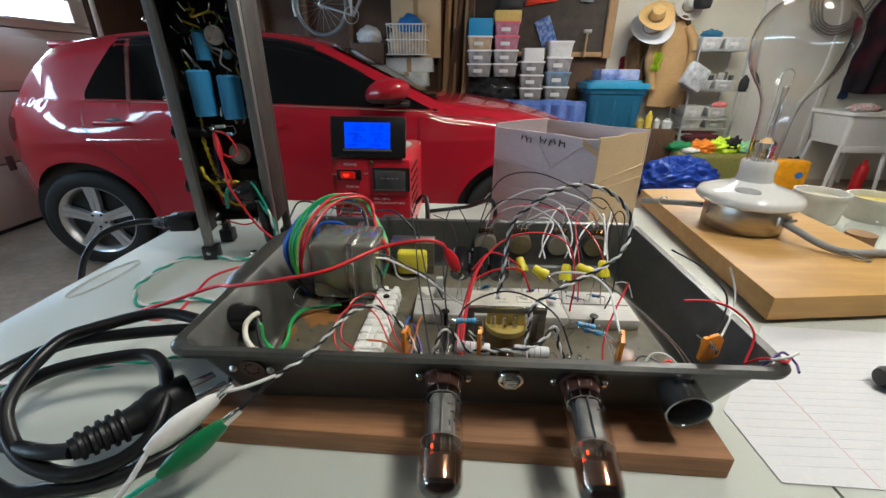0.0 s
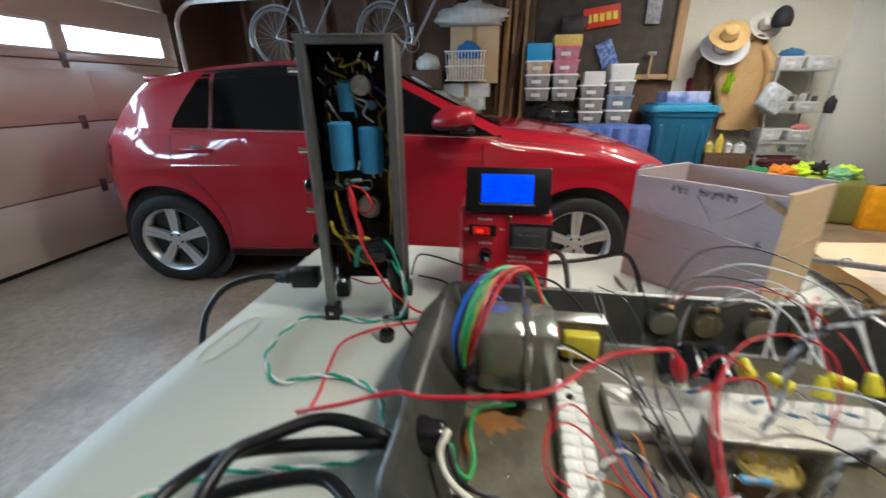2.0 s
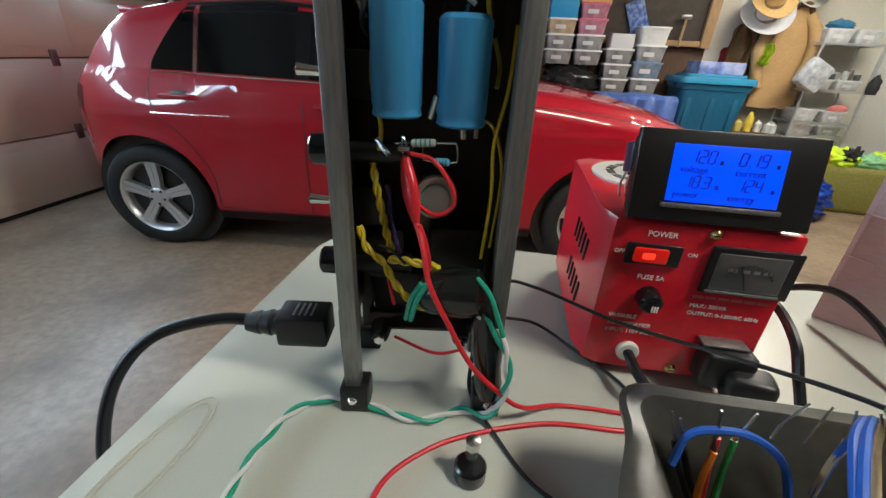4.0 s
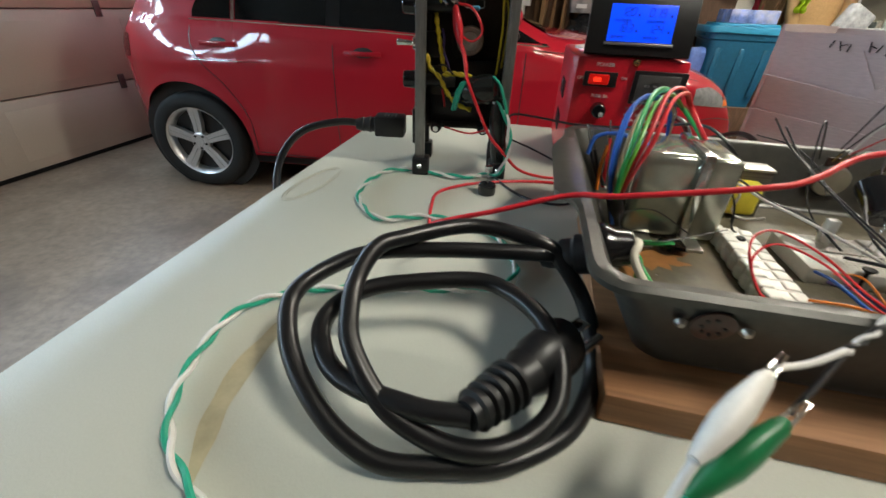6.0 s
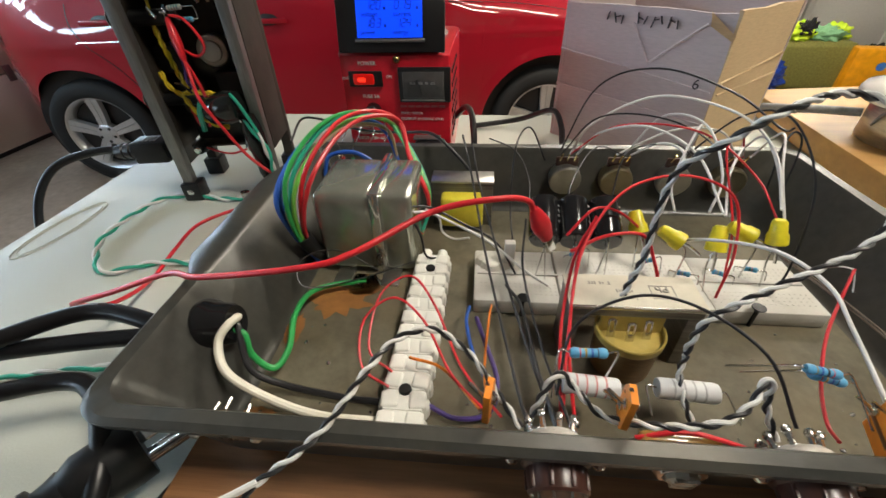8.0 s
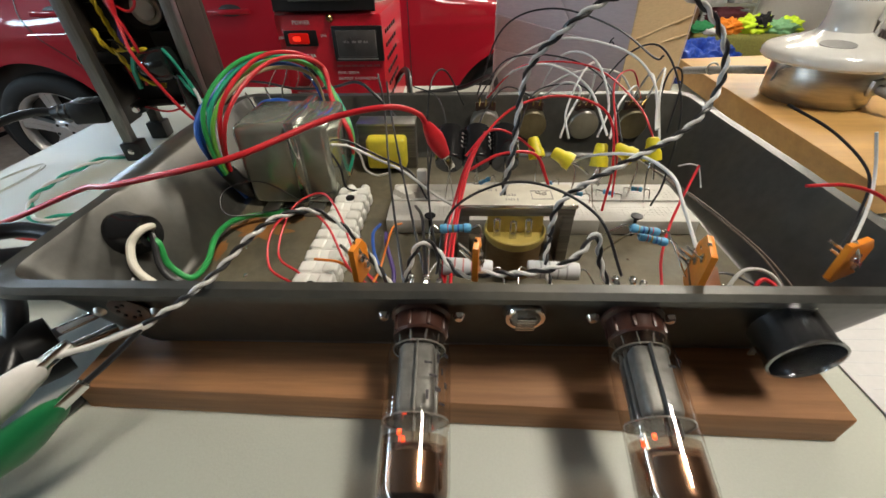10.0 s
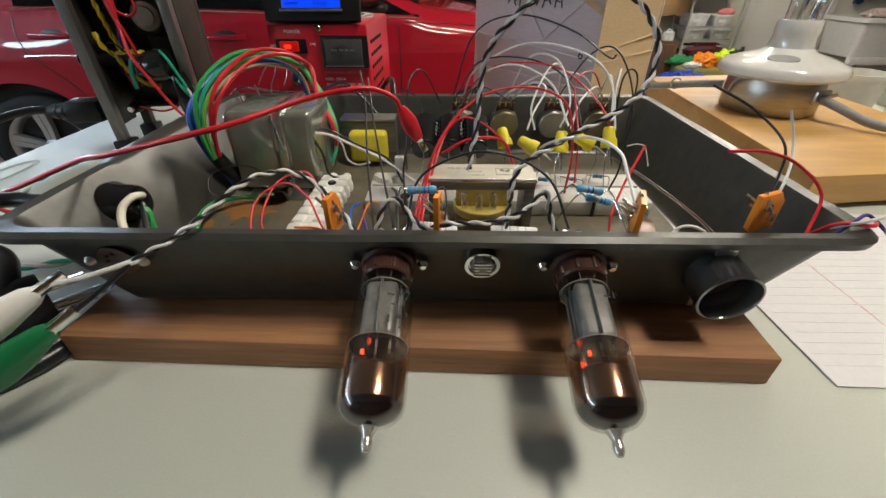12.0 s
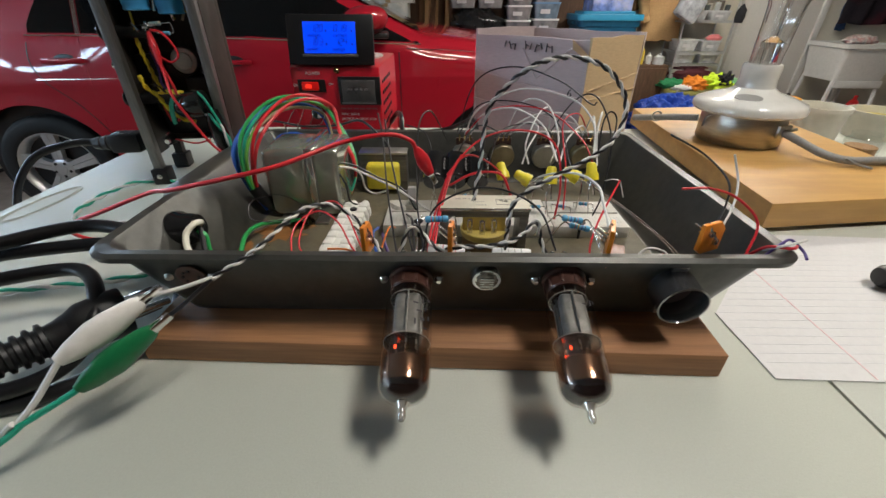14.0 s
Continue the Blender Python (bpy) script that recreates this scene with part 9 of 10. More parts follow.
def hanging_cloth(name, label, cat, x0, x1, y, z0, z1, material, seed, depth=0.09, flare=0.0):
    """A garment hanging in folds from pegs."""
    bm = bmesh.new()
    nx, nz = 28, 14
    g = []
    for j in range(nz + 1):
        v = j / nz
        row = []
        for i in range(nx + 1):
            u = i / nx
            w = (1 - flare * (1 - v) * 0.5)
            x = (x0 + x1) / 2 + (u - 0.5) * (x1 - x0) * (1.0 - 0.35 * (v > 0.88) * (v - 0.88) / 0.12) + 0.03 * noise.noise((u * 2, v * 3, seed))
            yy = y - depth * math.sin(math.pi * u) ** 0.5 * (0.6 + 0.4 * math.sin(v * 3)) + 0.028 * math.sin(u * 19 + seed + 3 * noise.noise((u * 3, v * 2, seed)))
            row.append(bm.verts.new((x, yy, z0 + (z1 - z0) * v + 0.03 * noise.noise((u * 4, seed, v)) * (j == 0))))
        g.append(row)
    for j in range(nz):
        for i in range(nx):
            bm.faces.new((g[j][i], g[j][i + 1], g[j + 1][i + 1], g[j + 1][i]))
    bmesh.ops.solidify(bm, geom=bm.faces[:], thickness=0.012)
    ob = part(name, bm, material, smooth=False)
    ob.data.polygons.foreach_set("use_smooth", [True] * len(ob.data.polygons))
    o = Vector(((x0 + x1) / 2, y, z0))
    ob.data.transform(Matrix.Translation(-o))
    ob.matrix_basis = Matrix.Translation(o)
    return tagged(ob, label, cat)


M_canvas = mat("tan_canvas", (0.46, 0.29, 0.13), 0.85, grain=70, vary=0.10, bump=0.2, stain_scale=6, stain_amount=0.3)


def work_coat():
    """A canvas coat hung by its collar: a wide body in broad folds and two hanging sleeves."""
    th = base("work_coat", "long tan canvas work coat on a peg", "coat", (2.24, 4.82, 0.86))
    bm = bmesh.new()
    n, rows = 30, []
    for j in range(19):
        v = j / 18
        z = 1.70 - 0.86 * v
        half = 0.085 + 0.10 * min(1, v * 3.2) + 0.015 * v
        cx = 2.235 + 0.035 * v
        row = []
        for i in range(n):
            a = 2 * math.pi * i / n
            fold = 1 + 0.16 * math.sin(3 * a + 1.2 + 1.5 * v) * v + 0.10 * noise.noise((3 * math.cos(a), 3 * math.sin(a), 2.4 * v))
            row.append(bm.verts.new((cx + half * math.cos(a) * fold, 4.79 + 0.062 * math.sin(a) * fold, z + 0.018 * noise.noise((2 * math.cos(a), 2 * math.sin(a), 7)) * (j == 18))))
        rows.append(row)
    for a, b in zip(rows, rows[1:]):
        for i in range(n):
            bm.faces.new((a[i], a[(i + 1) % n], b[(i + 1) % n], b[i]))
    bm.faces.new(rows[0])
    bm.faces.new(rows[-1][::-1])
    piece("body", bm, M_canvas, th)
    for pts in (((2.15, 4.77, 1.64), (2.03, 4.74, 1.50), (1.99, 4.73, 1.32), (2.03, 4.72, 1.14), (2.06, 4.72, 1.02)), ((2.32, 4.77, 1.64), (2.41, 4.73, 1.50), (2.435, 4.71, 1.30), (2.40, 4.70, 1.10))):
        line = spline(pts, 6)
        sl = sweep(bmesh.new(), line, [0.052 + 0.003 * math.sin(k * 1.7) + 0.008 * noise.noise((k * 0.4, 2, 5)) for k in range(len(line))], 12)
        piece("sleeve", sl, M_canvas, th)
    piece("collar", sweep(bmesh.new(), spline([(2.14, 4.75, 1.66), (2.20, 4.72, 1.715), (2.28, 4.72, 1.715), (2.33, 4.75, 1.66)], 6), 0.024, 8), mat("dark_corduroy", (0.12, 0.07, 0.035), 0.9, grain=90, vary=0.2), th, "dark brown corduroy collar")
    return th


work_coat()
hanging_cloth("brown_jacket", "brown jacket hanging beside the coat", "jacket", 1.76, 2.02, 4.86, 1.12, 1.56, mat("brown_cloth", (0.24, 0.14, 0.065), 0.85, grain=70, vary=0.2), 4.3)
hanging_cloth("hi_vis_vest", "bright yellow hi-vis vest under the coat", "vest", 1.99, 2.08, 4.67, 1.22, 1.40, mat("hi_vis_yellow", (0.55, 0.72, 0.03), 0.7, grain=70, vary=0.1), 6.0, 0.03)
hanging_cloth("red_cloth", "red cloth hanging behind the jackets", "cloth", 1.735, 1.84, 4.88, 1.18, 1.36, mat("red_cloth", (0.40, 0.02, 0.04), 0.8), 8.0, 0.02)


def wire_shelf():
    """The tall grey rack with tubs on it."""
    xs, ys, zt = (2.40, 2.90), (4.55, 4.86), 1.50
    th = base("metal_shelf_rack", "tall grey wire shelf rack crowded with small things", "shelf", (2.65, 4.7, 0.0))
    M_g = mat("grey_wire", (0.50, 0.51, 0.51), 0.35, metal=0.6, grain=90, vary=0.1)
    for x in xs:
        for y in ys:
            piece("post", rod(bmesh.new(), (x, y, 0), (x, y, zt), 0.012, 8), M_g, th)
    for z in (0.46, 0.625, 0.745, 1.03, 1.415):
        for k in range(7):
            y = ys[0] + (ys[1] - ys[0]) * k / 6
            piece("shelf_wire", box(bmesh.new(), (2.65, y, z), (0.50, 0.006 if 0 < k < 6 else 0.012, 0.006 if 0 < k < 6 else 0.022)), M_g, th)
        for x in xs:
            piece("shelf_rail", box(bmesh.new(), (x, 4.705, z), (0.010, 0.29, 0.020)), M_g, th)
    return th


wire_shelf()
for _i, (_x, _z, _w, _h) in enumerate(((2.53, 1.427, 0.23, 0.11), (2.77, 1.427, 0.23, 0.11), (2.53, 1.042, 0.22, 0.085), (2.77, 1.042, 0.21, 0.085), (2.52, 0.757, 0.22, 0.11), (2.77, 0.757, 0.20, 0.10), (2.53, 0.637, 0.23, 0.095), (2.78, 0.637, 0.21, 0.09), (2.52, 0.473, 0.22, 0.10), (2.77, 0.473, 0.20, 0.11))):
    storage_bin(_x, _z, _w, _h, mat("frosted_grey_tub", (0.46, 0.47, 0.47), 0.35, grain=16, vary=0.25, by_object=0.2), mat("frosted_grey_lid", (0.56, 0.57, 0.57), 0.35), "frosted plastic tub on the wire shelf", 4.70, 0.24)
for _i in range(9):
    _h = 0.05 + 0.012 * (_i % 4)
    _c = ((0.05, 0.06, 0.06), (0.30, 0.28, 0.24), (0.40, 0.41, 0.40), (0.12, 0.10, 0.08))[_i % 4]
    _t = part("tin_can", lathe(bmesh.new(), [(0, 0), (0.024, 0), (0.025, 0.003), (0.025, _h - 0.004), (0.022, _h), (0, _h)], 16), mat("can_%s" % "abcd"[_i % 4], _c, 0.35, grain=30, vary=0.2))
    _t.matrix_basis = Matrix.Translation((2.44 + 0.052 * _i, 4.66 + 0.03 * (_i % 2), 1.1275))
    tagged(_t, "small dark tin standing on the shelf tubs", "tin", "tins on the shelf")
crumpled("blue_shoes", "pair of blue shoes on top of the rack", "shoes", (2.53, 4.64, 1.5372), (0.11, 0.06, 0.045), mat("blue_shoe", (0.02, 0.13, 0.24), 0.6, grain=40, vary=0.2), 2.2, 0.3)
_b = bx_thing("clear_bag", "clear plastic bag of parts hung on the rack", "bag", (2.56, 4.50, 0.98), (0.24, 0.10, 0.24), mat("clear_bag_plastic", (0.42, 0.44, 0.46), 0.2, grain=14, vary=0.4), 0.03)
_b.matrix_basis = pose(2.335, 4.49, 1.05, 0, 26, 8)
crumpled("dark_glove", "dark glove hung at the shelf rack's end", "glove", (2.925, 4.53, 1.02), (0.045, 0.05, 0.10), mat("black_cloth", (0.012, 0.012, 0.014), 0.8), 5.0, 0.3, 18, 12)
crumpled("pink_shoes", "pink shoes on the shelf", "shoes", (2.79, 4.62, 0.8572), (0.08, 0.05, 0.035), mat("pink_shoe", (0.62, 0.18, 0.18), 0.6), 4.2, 0.3)


def side_cabinet():
    th = base("low_cabinet", "low dark brown wooden cabinet with jars on top", "cabinet", (2.11, 4.62, 0.0))
    piece("carcass", box(bmesh.new(), (2.11, 4.66, 0.315), (0.44, 0.36, 0.63), 0.008), mat("dark_cabinet_wood", (0.10, 0.055, 0.03), 0.5, grain=14, vary=0.3, stretch=(4, 4, 0.6)), th)
    piece("door", box(bmesh.new(), (2.11, 4.472, 0.315), (0.40, 0.014, 0.57), 0.004), mat("dark_cabinet_wood", (0.10, 0.055, 0.03), 0.5), th)
    return th


side_cabinet()
for _i, (_x, _r, _h, _c, _n) in enumerate(((1.95, 0.035, 0.11, (0.60, 0.50, 0.12), "yellow"), (2.04, 0.034, 0.18, (0.66, 0.50, 0.06), "mustard"), (2.13, 0.032, 0.11, (0.60, 0.60, 0.58), "white"), (2.24, 0.055, 0.10, (0.58, 0.60, 0.60), "frosted"))):
    _t = part("bottle", lathe(bmesh.new(), [(0, 0), (_r, 0), (_r, _h * 0.7), (_r * 0.45, _h * 0.86), (_r * 0.45, _h), (0, _h)], 16), mat("bottle_" + _n, _c, 0.35, grain=20, vary=0.2))
    _t.matrix_basis = Matrix.Translation((_x, 4.56, 0.6312))
    tagged(_t, _n + " plastic bottle on the low cabinet", "bottle", "bottles on the cabinet")

crumpled("blue_tarpaulin", "crumpled shiny blue tarpaulin heaped on the floor", "tarpaulin", (2.23, 4.03, 0.0), (0.40, 0.26, 0.27), M_tarp, 11.0, 0.36, 140, 84, 3.0, True)
_r = part("storage_bench", box(bmesh.new(), (0, 0, 0.21), (1.00, 0.40, 0.42), 0.05, seg=3), mat("olive_rug", (0.20, 0.19, 0.045), 0.85, grain=60, vary=0.2, bump=0.3))
_r.matrix_basis = pose(2.80, 4.40, 0.0, 0, 0, -8)
tagged(_r, "low storage bench under an olive-green cover", "bench")
M_fluor = mat("fluorescent_cloth", (0.62, 0.85, 0.04), 0.7, grain=9, vary=0.15)
crumpled("green_clothes", "green folded cloth on the bench", "cloth", (2.40, 4.46, 0.415), (0.15, 0.11, 0.055), mat("green_cloth", (0.02, 0.22, 0.08), 0.8), 3.0, 0.5, 40, 24, 2.4)
crumpled("white_cloth", "small white folded cloth on the bench", "cloth", (2.44, 4.32, 0.415), (0.10, 0.06, 0.030), M_whitelid, 17.0, 0.7, 30, 18, 3.0)
crumpled("orange_clothes", "bright orange cloth on the bench", "cloth", (2.60, 4.38, 0.415), (0.14, 0.12, 0.075), mat("orange_cloth", (0.85, 0.26, 0.02), 0.75), 6.0, 0.55, 44, 26, 2.2)
crumpled("hi_vis_jacket", "folded fluorescent yellow jacket on the bench", "jacket", (2.80, 4.36, 0.415), (0.16, 0.13, 0.095), M_fluor, 8.0, 0.6, 48, 28, 2.0)
crumpled("harness_strap", "black strap in a heap on the yellow jacket", "strap", (2.83, 4.27, 0.470), (0.06, 0.04, 0.070), mat("black_cloth", (0.012, 0.012, 0.014), 0.8), 27.0, 1.1, 36, 22, 2.8)
crumpled("green_clothes", "pale green folded cloth on the bench", "cloth", (3.05, 4.34, 0.415), (0.16, 0.11, 0.070), mat("pale_green_cloth", (0.25, 0.52, 0.28), 0.8), 13.0, 0.55, 40, 24, 2.2)
crumpled("hi_vis_jacket", "crumpled fluorescent yellow jacket at the bench's end", "jacket", (3.17, 4.40, 0.415), (0.12, 0.10, 0.080), M_fluor, 19.0, 0.55, 40, 24, 2.2)
crumpled("maroon_bag", "dark maroon bag behind the clothes", "bag", (2.66, 4.63, 0.475), (0.24, 0.10, 0.085), mat("maroon_cloth", (0.075, 0.01, 0.018), 0.8), 14.0, 0.4, 40, 22)
_b = bx_thing("orange_bag", "orange plastic shopping bag standing on the floor", "bag", (3.34, 4.08, 0.0), (0.30, 0.16, 0.40), mat("orange_bag_plastic", (0.85, 0.36, 0.01), 0.4, grain=14, vary=0.15, bump=0.3), 0.02, -12)
_m = part("blue_mark", lathe(bmesh.new(), [(0, 0), (0.035, 0), (0.035, 0.002), (0, 0.002)], 20, Matrix.Translation((0.07, -0.0805, 0.26)) @ Matrix.Rotation(radians(90), 4, "X")), mat("blue_print", (0.05, 0.2, 0.6), 0.5), _b)


def plain_door():
    th = base("door_1", "flat white interior door in the back wall", "door", (3.62, YW + 0.04, 0), kind="structure")
    piece("leaf", box(bmesh.new(), (3.62, YW + 0.045, 1.02), (0.80, 0.04, 2.02), 0.004), mat("white_door_paint", (0.66, 0.64, 0.60), 0.5, grain=60, vary=0.04), th)
    for x in (3.19, 4.05):
        piece("door_frame", box(bmesh.new(), (x, YW + 0.035, 1.03), (0.06, 0.07, 2.06), 0.004), mat("white_door_paint", (0.66, 0.64, 0.60), 0.5), th)
    return th


plain_door()


def laundry_sink():
    x, y = 4.25, 4.56
    th = base("laundry_sink", "white laundry sink on splayed legs", "sink", (x, y, 0.0))
    M_s = mat("white_sink_plastic", (0.70, 0.69, 0.66), 0.4, grain=40, vary=0.05)
    bm = bmesh.new()
    rings = [[bm.verts.new((px, py, z)) for px, py in round_rect(x, y, w, d, 0.04, 4)] for w, d, z in ((0.50, 0.44, 0.50), (0.58, 0.52, 0.80), (0.62, 0.56, 0.81), (0.62, 0.56, 0.845), (0.54, 0.48, 0.845), (0.48, 0.42, 0.53))]
    n = len(rings[0])
    for a, b in zip(rings, rings[1:]):
        for i in range(n):
            bm.faces.new((a[i], a[(i + 1) % n], b[(i + 1) % n], b[i]))
    bm.faces.new(rings[0][::-1])
    bm.faces.new(rings[-1])
    piece("basin", bm, M_s, th)
    for sx in (-1, 1):
        for sy in (-1, 1):
            bm = bmesh.new()
            sweep(bm, [(x + sx * 0.235, y + sy * 0.20, 0.52), (x + sx * 0.275, y + sy * 0.23, 0.0)], 0.020, 6)
            piece("leg", bm, M_s, th)
    piece("apron", box(bmesh.new(), (x, y - 0.235, 0.47), (0.50, 0.012, 0.07), 0.004), M_s, th)
    piece("drain_pipe", rod(bmesh.new(), (x, y, 0.0), (x, y, 0.5), 0.022, 12), M_s, th)
    return th


laundry_sink()
crumpled("soap_things", "small heap of white and red things on the sink", "clutter", (4.15, 4.42, 0.846), (0.16, 0.08, 0.05), mat("white_red_bits", (0.62, 0.55, 0.52), 0.5, grain=30, vary=0.4, stain=(0.55, 0.08, 0.05), stain_scale=20, stain_amount=0.7), 21.0)
crumpled("dark_bag", "dark bag on the floor beside the sink", "bag", (3.76, 4.62, 0.0), (0.20, 0.16, 0.20), mat("black_cloth", (0.012, 0.012, 0.014), 0.8), 22.0)
_t = part("fire_extinguisher", lathe(bmesh.new(), [(0, 0), (0.055, 0), (0.058, 0.01), (0.058, 0.26), (0.04, 0.30), (0.018, 0.32), (0.018, 0.36), (0, 0.36)], 20), mat("extinguisher_red", (0.45, 0.012, 0.015), 0.3, grain=60, vary=0.1))
_t.matrix_basis = Matrix.Translation((4.34, 4.36, 0.0))
tagged(_t, "red fire extinguisher standing under the sink", "fire extinguisher")
hanging_cloth("dark_clothes", "dark clothes hanging on the wall over the sink", "clothes", 4.20, 4.80, 4.86, 1.00, 1.95, mat("dark_mixed_cloth", (0.018, 0.012, 0.02), 0.8, grain=40, vary=0.3, stain=(0.16, 0.015, 0.03), stain_scale=4, stain_amount=0.6), 12.0, 0.14)
hanging_cloth("blue_cloth", "strip of blue cloth hanging on the wall", "cloth", 4.22, 4.32, 4.89, 0.95, 1.38, mat("denim_cloth", (0.05, 0.10, 0.22), 0.8), 17.0, 0.03)
_h = base("garden_hose", "grey garden hose looped on the wall", "hose", (3.95, 4.86, 1.55))
for _k in range(4):
    wire("loop", [(3.55 + 0.05 * _k, 4.86, 2.0), (3.68 + 0.03 * _k, 4.85, 1.72 + 0.02 * _k), (3.92, 4.85, 1.60 + 0.035 * _k), (4.20 - 0.03 * _k, 4.85, 1.74 + 0.02 * _k), (4.34 - 0.05 * _k, 4.86, 2.0)], 0.012, mat("grey_hose", (0.20, 0.19, 0.18), 0.5), _h)
_p = part("wall_socket", box(bmesh.new(), (0, 0, 0), (0.075, 0.012, 0.115), 0.004), M_white)
_p.matrix_basis = Matrix.Translation((4.12, YW + 0.052, 0.72))
tagged(_p, "white electrical wall socket", "socket")


def carton(x, y, z, w, d, h, material, label):
    th = base("carton", label, "box", (x, y, z), "cartons behind the car")
    piece("body", box(bmesh.new(), (x, y, z + h / 2), (w, d, h), 0.004), material, th)
    piece("tape", box(bmesh.new(), (x, y - d / 2 - 0.0006, z + h * 0.5), (0.05, 0.002, h * 0.98)), mat("brown_tape", (0.38, 0.26, 0.13), 0.3), th)
    return th


carton(-0.62, 4.66, 0.0, 0.62, 0.40, 0.60, M_card, "brown carton standing on the floor")
carton(-0.62, 4.66, 0.601, 0.58, 0.40, 0.36, M_card, "brown carton on another carton")
carton(-0.64, 4.66, 0.962, 0.44, 0.34, 0.22, mat("white_green_carton", (0.60, 0.60, 0.55), 0.6, grain=9, vary=0.2, stain=(0.20, 0.34, 0.42), stain_scale=6, stain_amount=0.5), "white printed carton with a blue patch")
carton(-0.62, 4.72, 1.183, 0.50, 0.32, 0.14, mat("pale_carton", (0.62, 0.62, 0.60), 0.6, grain=9, vary=0.1), "flat pale carton in the pile")
carton(-0.55, 4.78, 1.325, 0.52, 0.22, 0.56, M_card, "tall brown carton at the wall")


def wire_basket():
    x, y, z = -0.62, 4.56, 1.345
    th = base("wire_basket", "white wire basket full of cartons and a blue bag", "basket", (x, y, z))
    for k in range(13):
        u = x - 0.20 + 0.40 * k / 12
        wire("upright", [(u * 0.92 + x * 0.08, y - 0.15, z), (u, y - 0.17, z + 0.28)], 0.004, M_white, th, seg=5, per=2)
    for zz in (z + 0.004, z + 0.14, z + 0.28):
        pts = round_rect(x, y, 0.42, 0.34, 0.03, 3)
        piece("hoop", sweep(bmesh.new(), [(px, py, zz) for px, py in pts + pts[:1]], 0.006, 6, cap=False), M_white, th)
    piece("content", box(bmesh.new(), (x, y, z + 0.11), (0.36, 0.28, 0.20), 0.01), M_tanbin, th)
    return th


wire_basket()
crumpled("blue_bag", "bright blue bag on the basket", "bag", (-0.60, 4.58, 1.557), (0.13, 0.11, 0.11), mat("bright_blue_bag", (0.02, 0.16, 0.46), 0.4), 31.0, 0.2)
crumpled("white_sack", "white plastic sack on top of the cartons", "sack", (-0.58, 4.70, 1.886), (0.36, 0.16, 0.14), mat("white_sack_plastic", (0.62, 0.62, 0.60), 0.45, grain=20, vary=0.1, bump=0.3), 33.0, 0.35)
for _i, (_xa, _xb, _mt) in enumerate(((-0.26, -0.20, M_stud), (-0.16, -0.12, M_stud), (-0.30, -0.05, M_wallwood), (-0.05, 0.00, M_stud), (0.02, 0.04, M_wallwood), (-0.02, 0.06, M_wallwood))):
    _t = part("leaning_plank", sweep(bmesh.new(), [(_xa, 4.60 - 0.02 * _i, 0.0), (_xb, 4.87, 2.15)], 0.022 if _i % 2 else 0.032, 4), _mt, smooth=False)
    tagged(_t, "rough wooden plank leaning against the wall", "plank", "leaning planks")


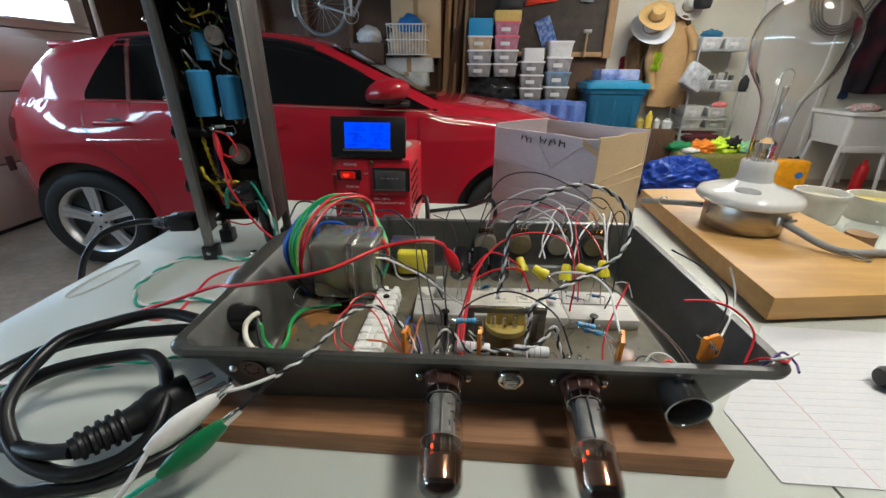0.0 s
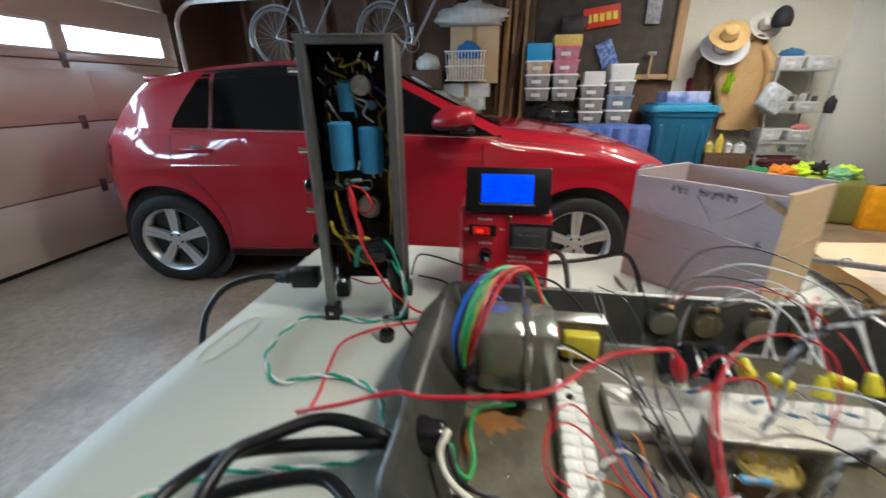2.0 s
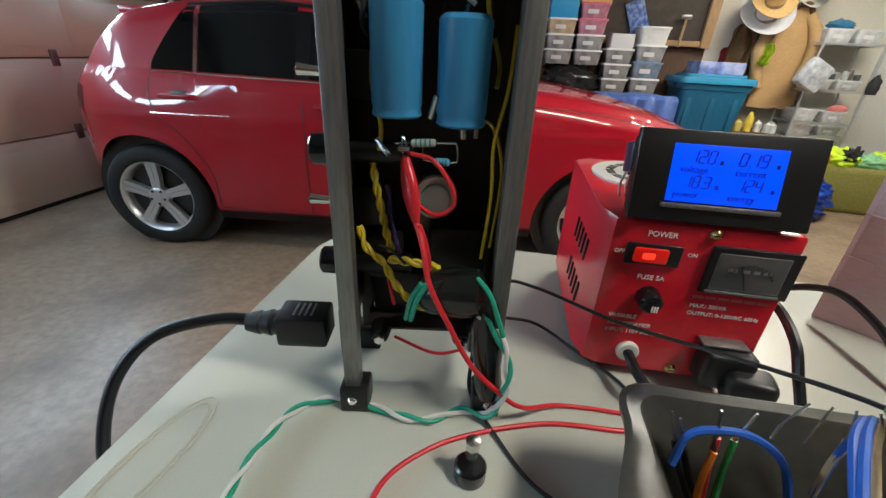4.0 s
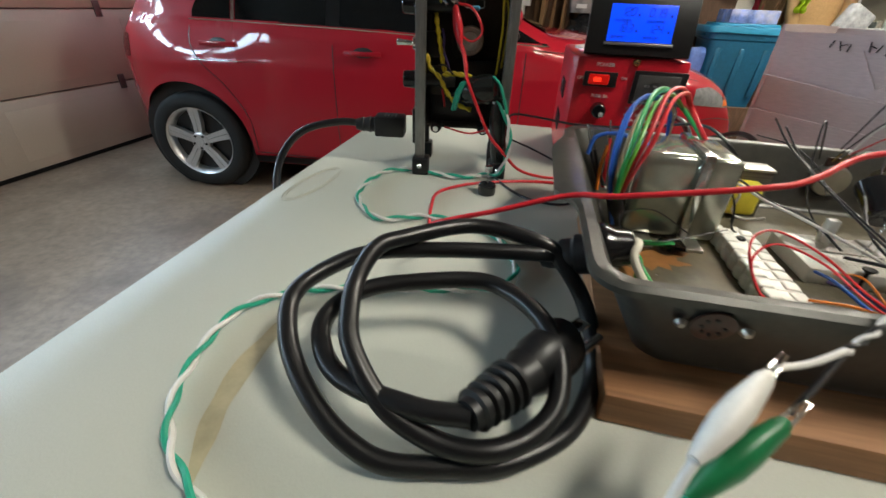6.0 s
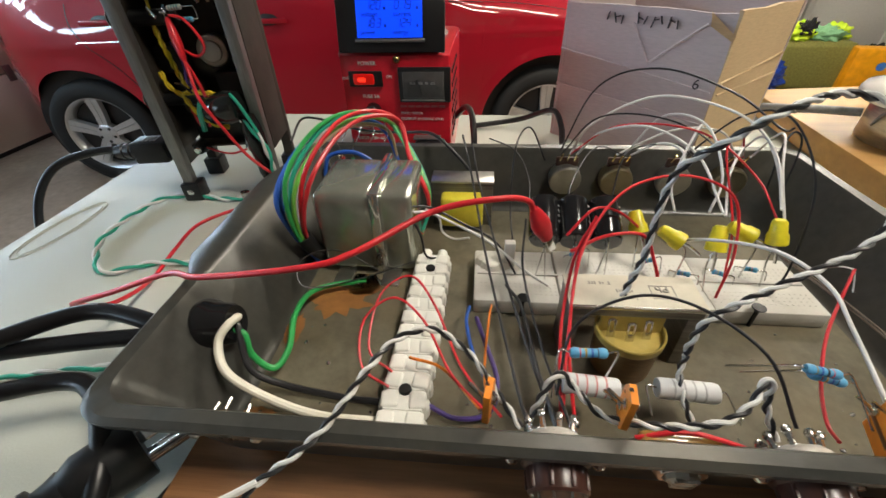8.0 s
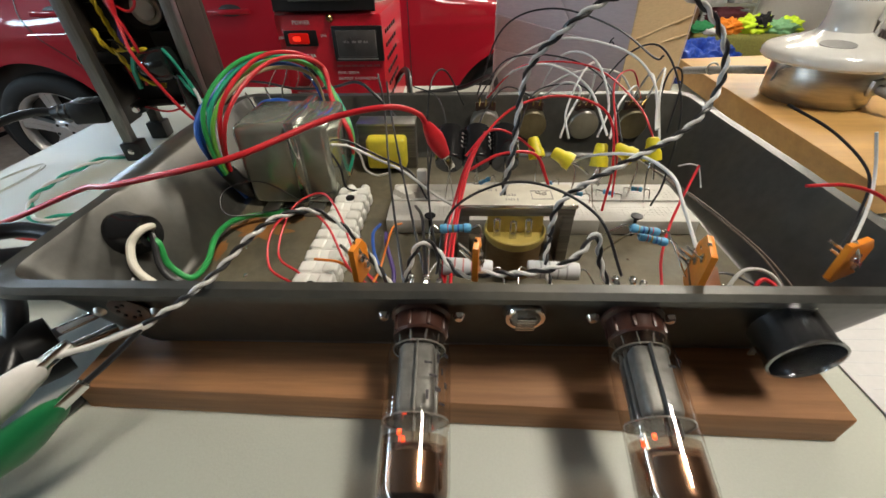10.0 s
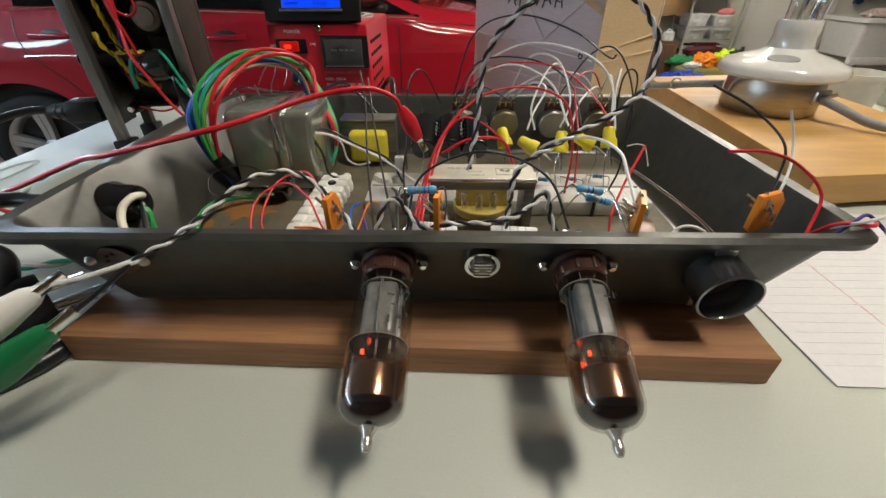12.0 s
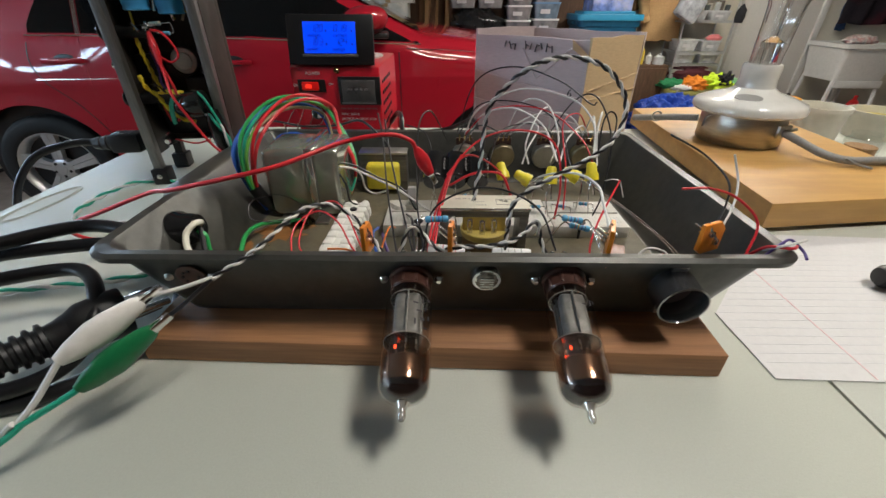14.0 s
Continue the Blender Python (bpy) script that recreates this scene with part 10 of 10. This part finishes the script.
def hung_bicycle(x, y, z, r, turn):
    """A bicycle hung from the ceiling by its wheels; the lower wheel, fork, crank and bars show."""
    th = root("bicycle", "silver-grey bicycle hanging from the ceiling", "bicycle", pose(x, y, z, 90, 0, turn), "hanging bicycles")
    ring = [Vector((r * math.cos(2 * math.pi * k / 40), r * math.sin(2 * math.pi * k / 40), 0)) for k in range(41)]
    w = part("wheel", sweep(bmesh.new(), [p * 0.945 for p in ring], 0.009, 6, cap=False), M_steel, th)
    part("tyre", sweep(bmesh.new(), ring, 0.016, 8, cap=False), mat("grey_tyre", (0.16, 0.16, 0.16), 0.6), w)
    bm = bmesh.new()
    for k in range(20):
        a = 2 * math.pi * k / 20
        sweep(bm, [(0.015 * math.cos(a + 0.9), 0.015 * math.sin(a + 0.9), 0.02 * (-1) ** k), (r * 0.94 * math.cos(a), r * 0.94 * math.sin(a), 0)], 0.0016, 4)
    part("spokes", bm, M_steel, w)
    part("hub", rod(bmesh.new(), (0, 0, -0.04), (0, 0, 0.04), 0.018, 12), M_steel, w)
    tube_mat = mat("silver_frame_paint", (0.42, 0.42, 0.43), 0.3, metal=0.5, grain=60, vary=0.1)
    for p, q, rr in (((0, 0, 0.04), (0.34, -0.10, 0.03), 0.010), ((0, 0, -0.04), (0.34, -0.10, -0.03), 0.010), ((0.34, -0.10, 0), (0.62, 0.36, 0), 0.015), ((0, 0, 0.04), (0.24, 0.40, 0.03), 0.009), ((0.34, -0.10, 0), (0.24, 0.44, 0), 0.015)):
        part("frame_tube", rod(bmesh.new(), p, q, rr, 10), tube_mat, th)
    ch = [Vector((0.34 + 0.075 * math.cos(2 * math.pi * k / 24), -0.10 + 0.075 * math.sin(2 * math.pi * k / 24), 0.05)) for k in range(25)]
    part("chainring", sweep(bmesh.new(), ch, 0.006, 6, cap=False), M_steel, th)
    part("crank", rod(bmesh.new(), (0.34, -0.10, 0.06), (0.36, 0.06, 0.06), 0.009, 8), M_steel, th)
    part("pedal", box(bmesh.new(), (0.36, 0.07, 0.11), (0.09, 0.025, 0.09), 0.006), M_trimgrey, th)
    mg = [Vector(((r + 0.035) * math.cos(radians(a)), (r + 0.035) * math.sin(radians(a)), 0)) for a in range(60, 200, 6)]
    part("mudguard", sweep(bmesh.new(), mg, 0.012, 6), tube_mat, th)
    part("hook", sweep(bmesh.new(), [(0, r - 0.03, 0), (0, r + 0.02, 0), (0, 2.60 - z, 0)], 0.004, 6), M_steel, th)
    return th


M_trimgrey = mat("grey_pedal_plastic", (0.10, 0.10, 0.10), 0.5, grain=60, vary=0.1)
hung_bicycle(-2.68, 4.47, 1.80, 0.275, 8)
hung_bicycle(-1.50, 4.50, 1.80, 0.275, -8)
bx_thing("dark_cupboard", "tall dark wooden cupboard behind the car", "cupboard", (-1.05, 4.70, 0.0), (0.34, 0.36, 1.46), M_wallwood, 0.01)
crumpled("white_sack", "small white plastic sack on the cupboard", "sack", (-1.04, 4.60, 1.461), (0.13, 0.10, 0.105), mat("white_sack_plastic", (0.62, 0.62, 0.60), 0.45), 41.0, 0.25)
for _k in range(7):
    _t = part("stud", box(bmesh.new(), (0, 0, 1.3), (0.05, 0.09, 2.6), 0.003), mat("dark_stud", (0.16, 0.085, 0.045), 0.7, grain=20, vary=0.25, stretch=(5, 5, 0.4)))
    _t.matrix_basis = Matrix.Translation((-3.3 + 0.5 * _k, 4.904, 0))
    tagged(_t, "bare brown timber stud on the wall", "stud", "wall studs", "structure")
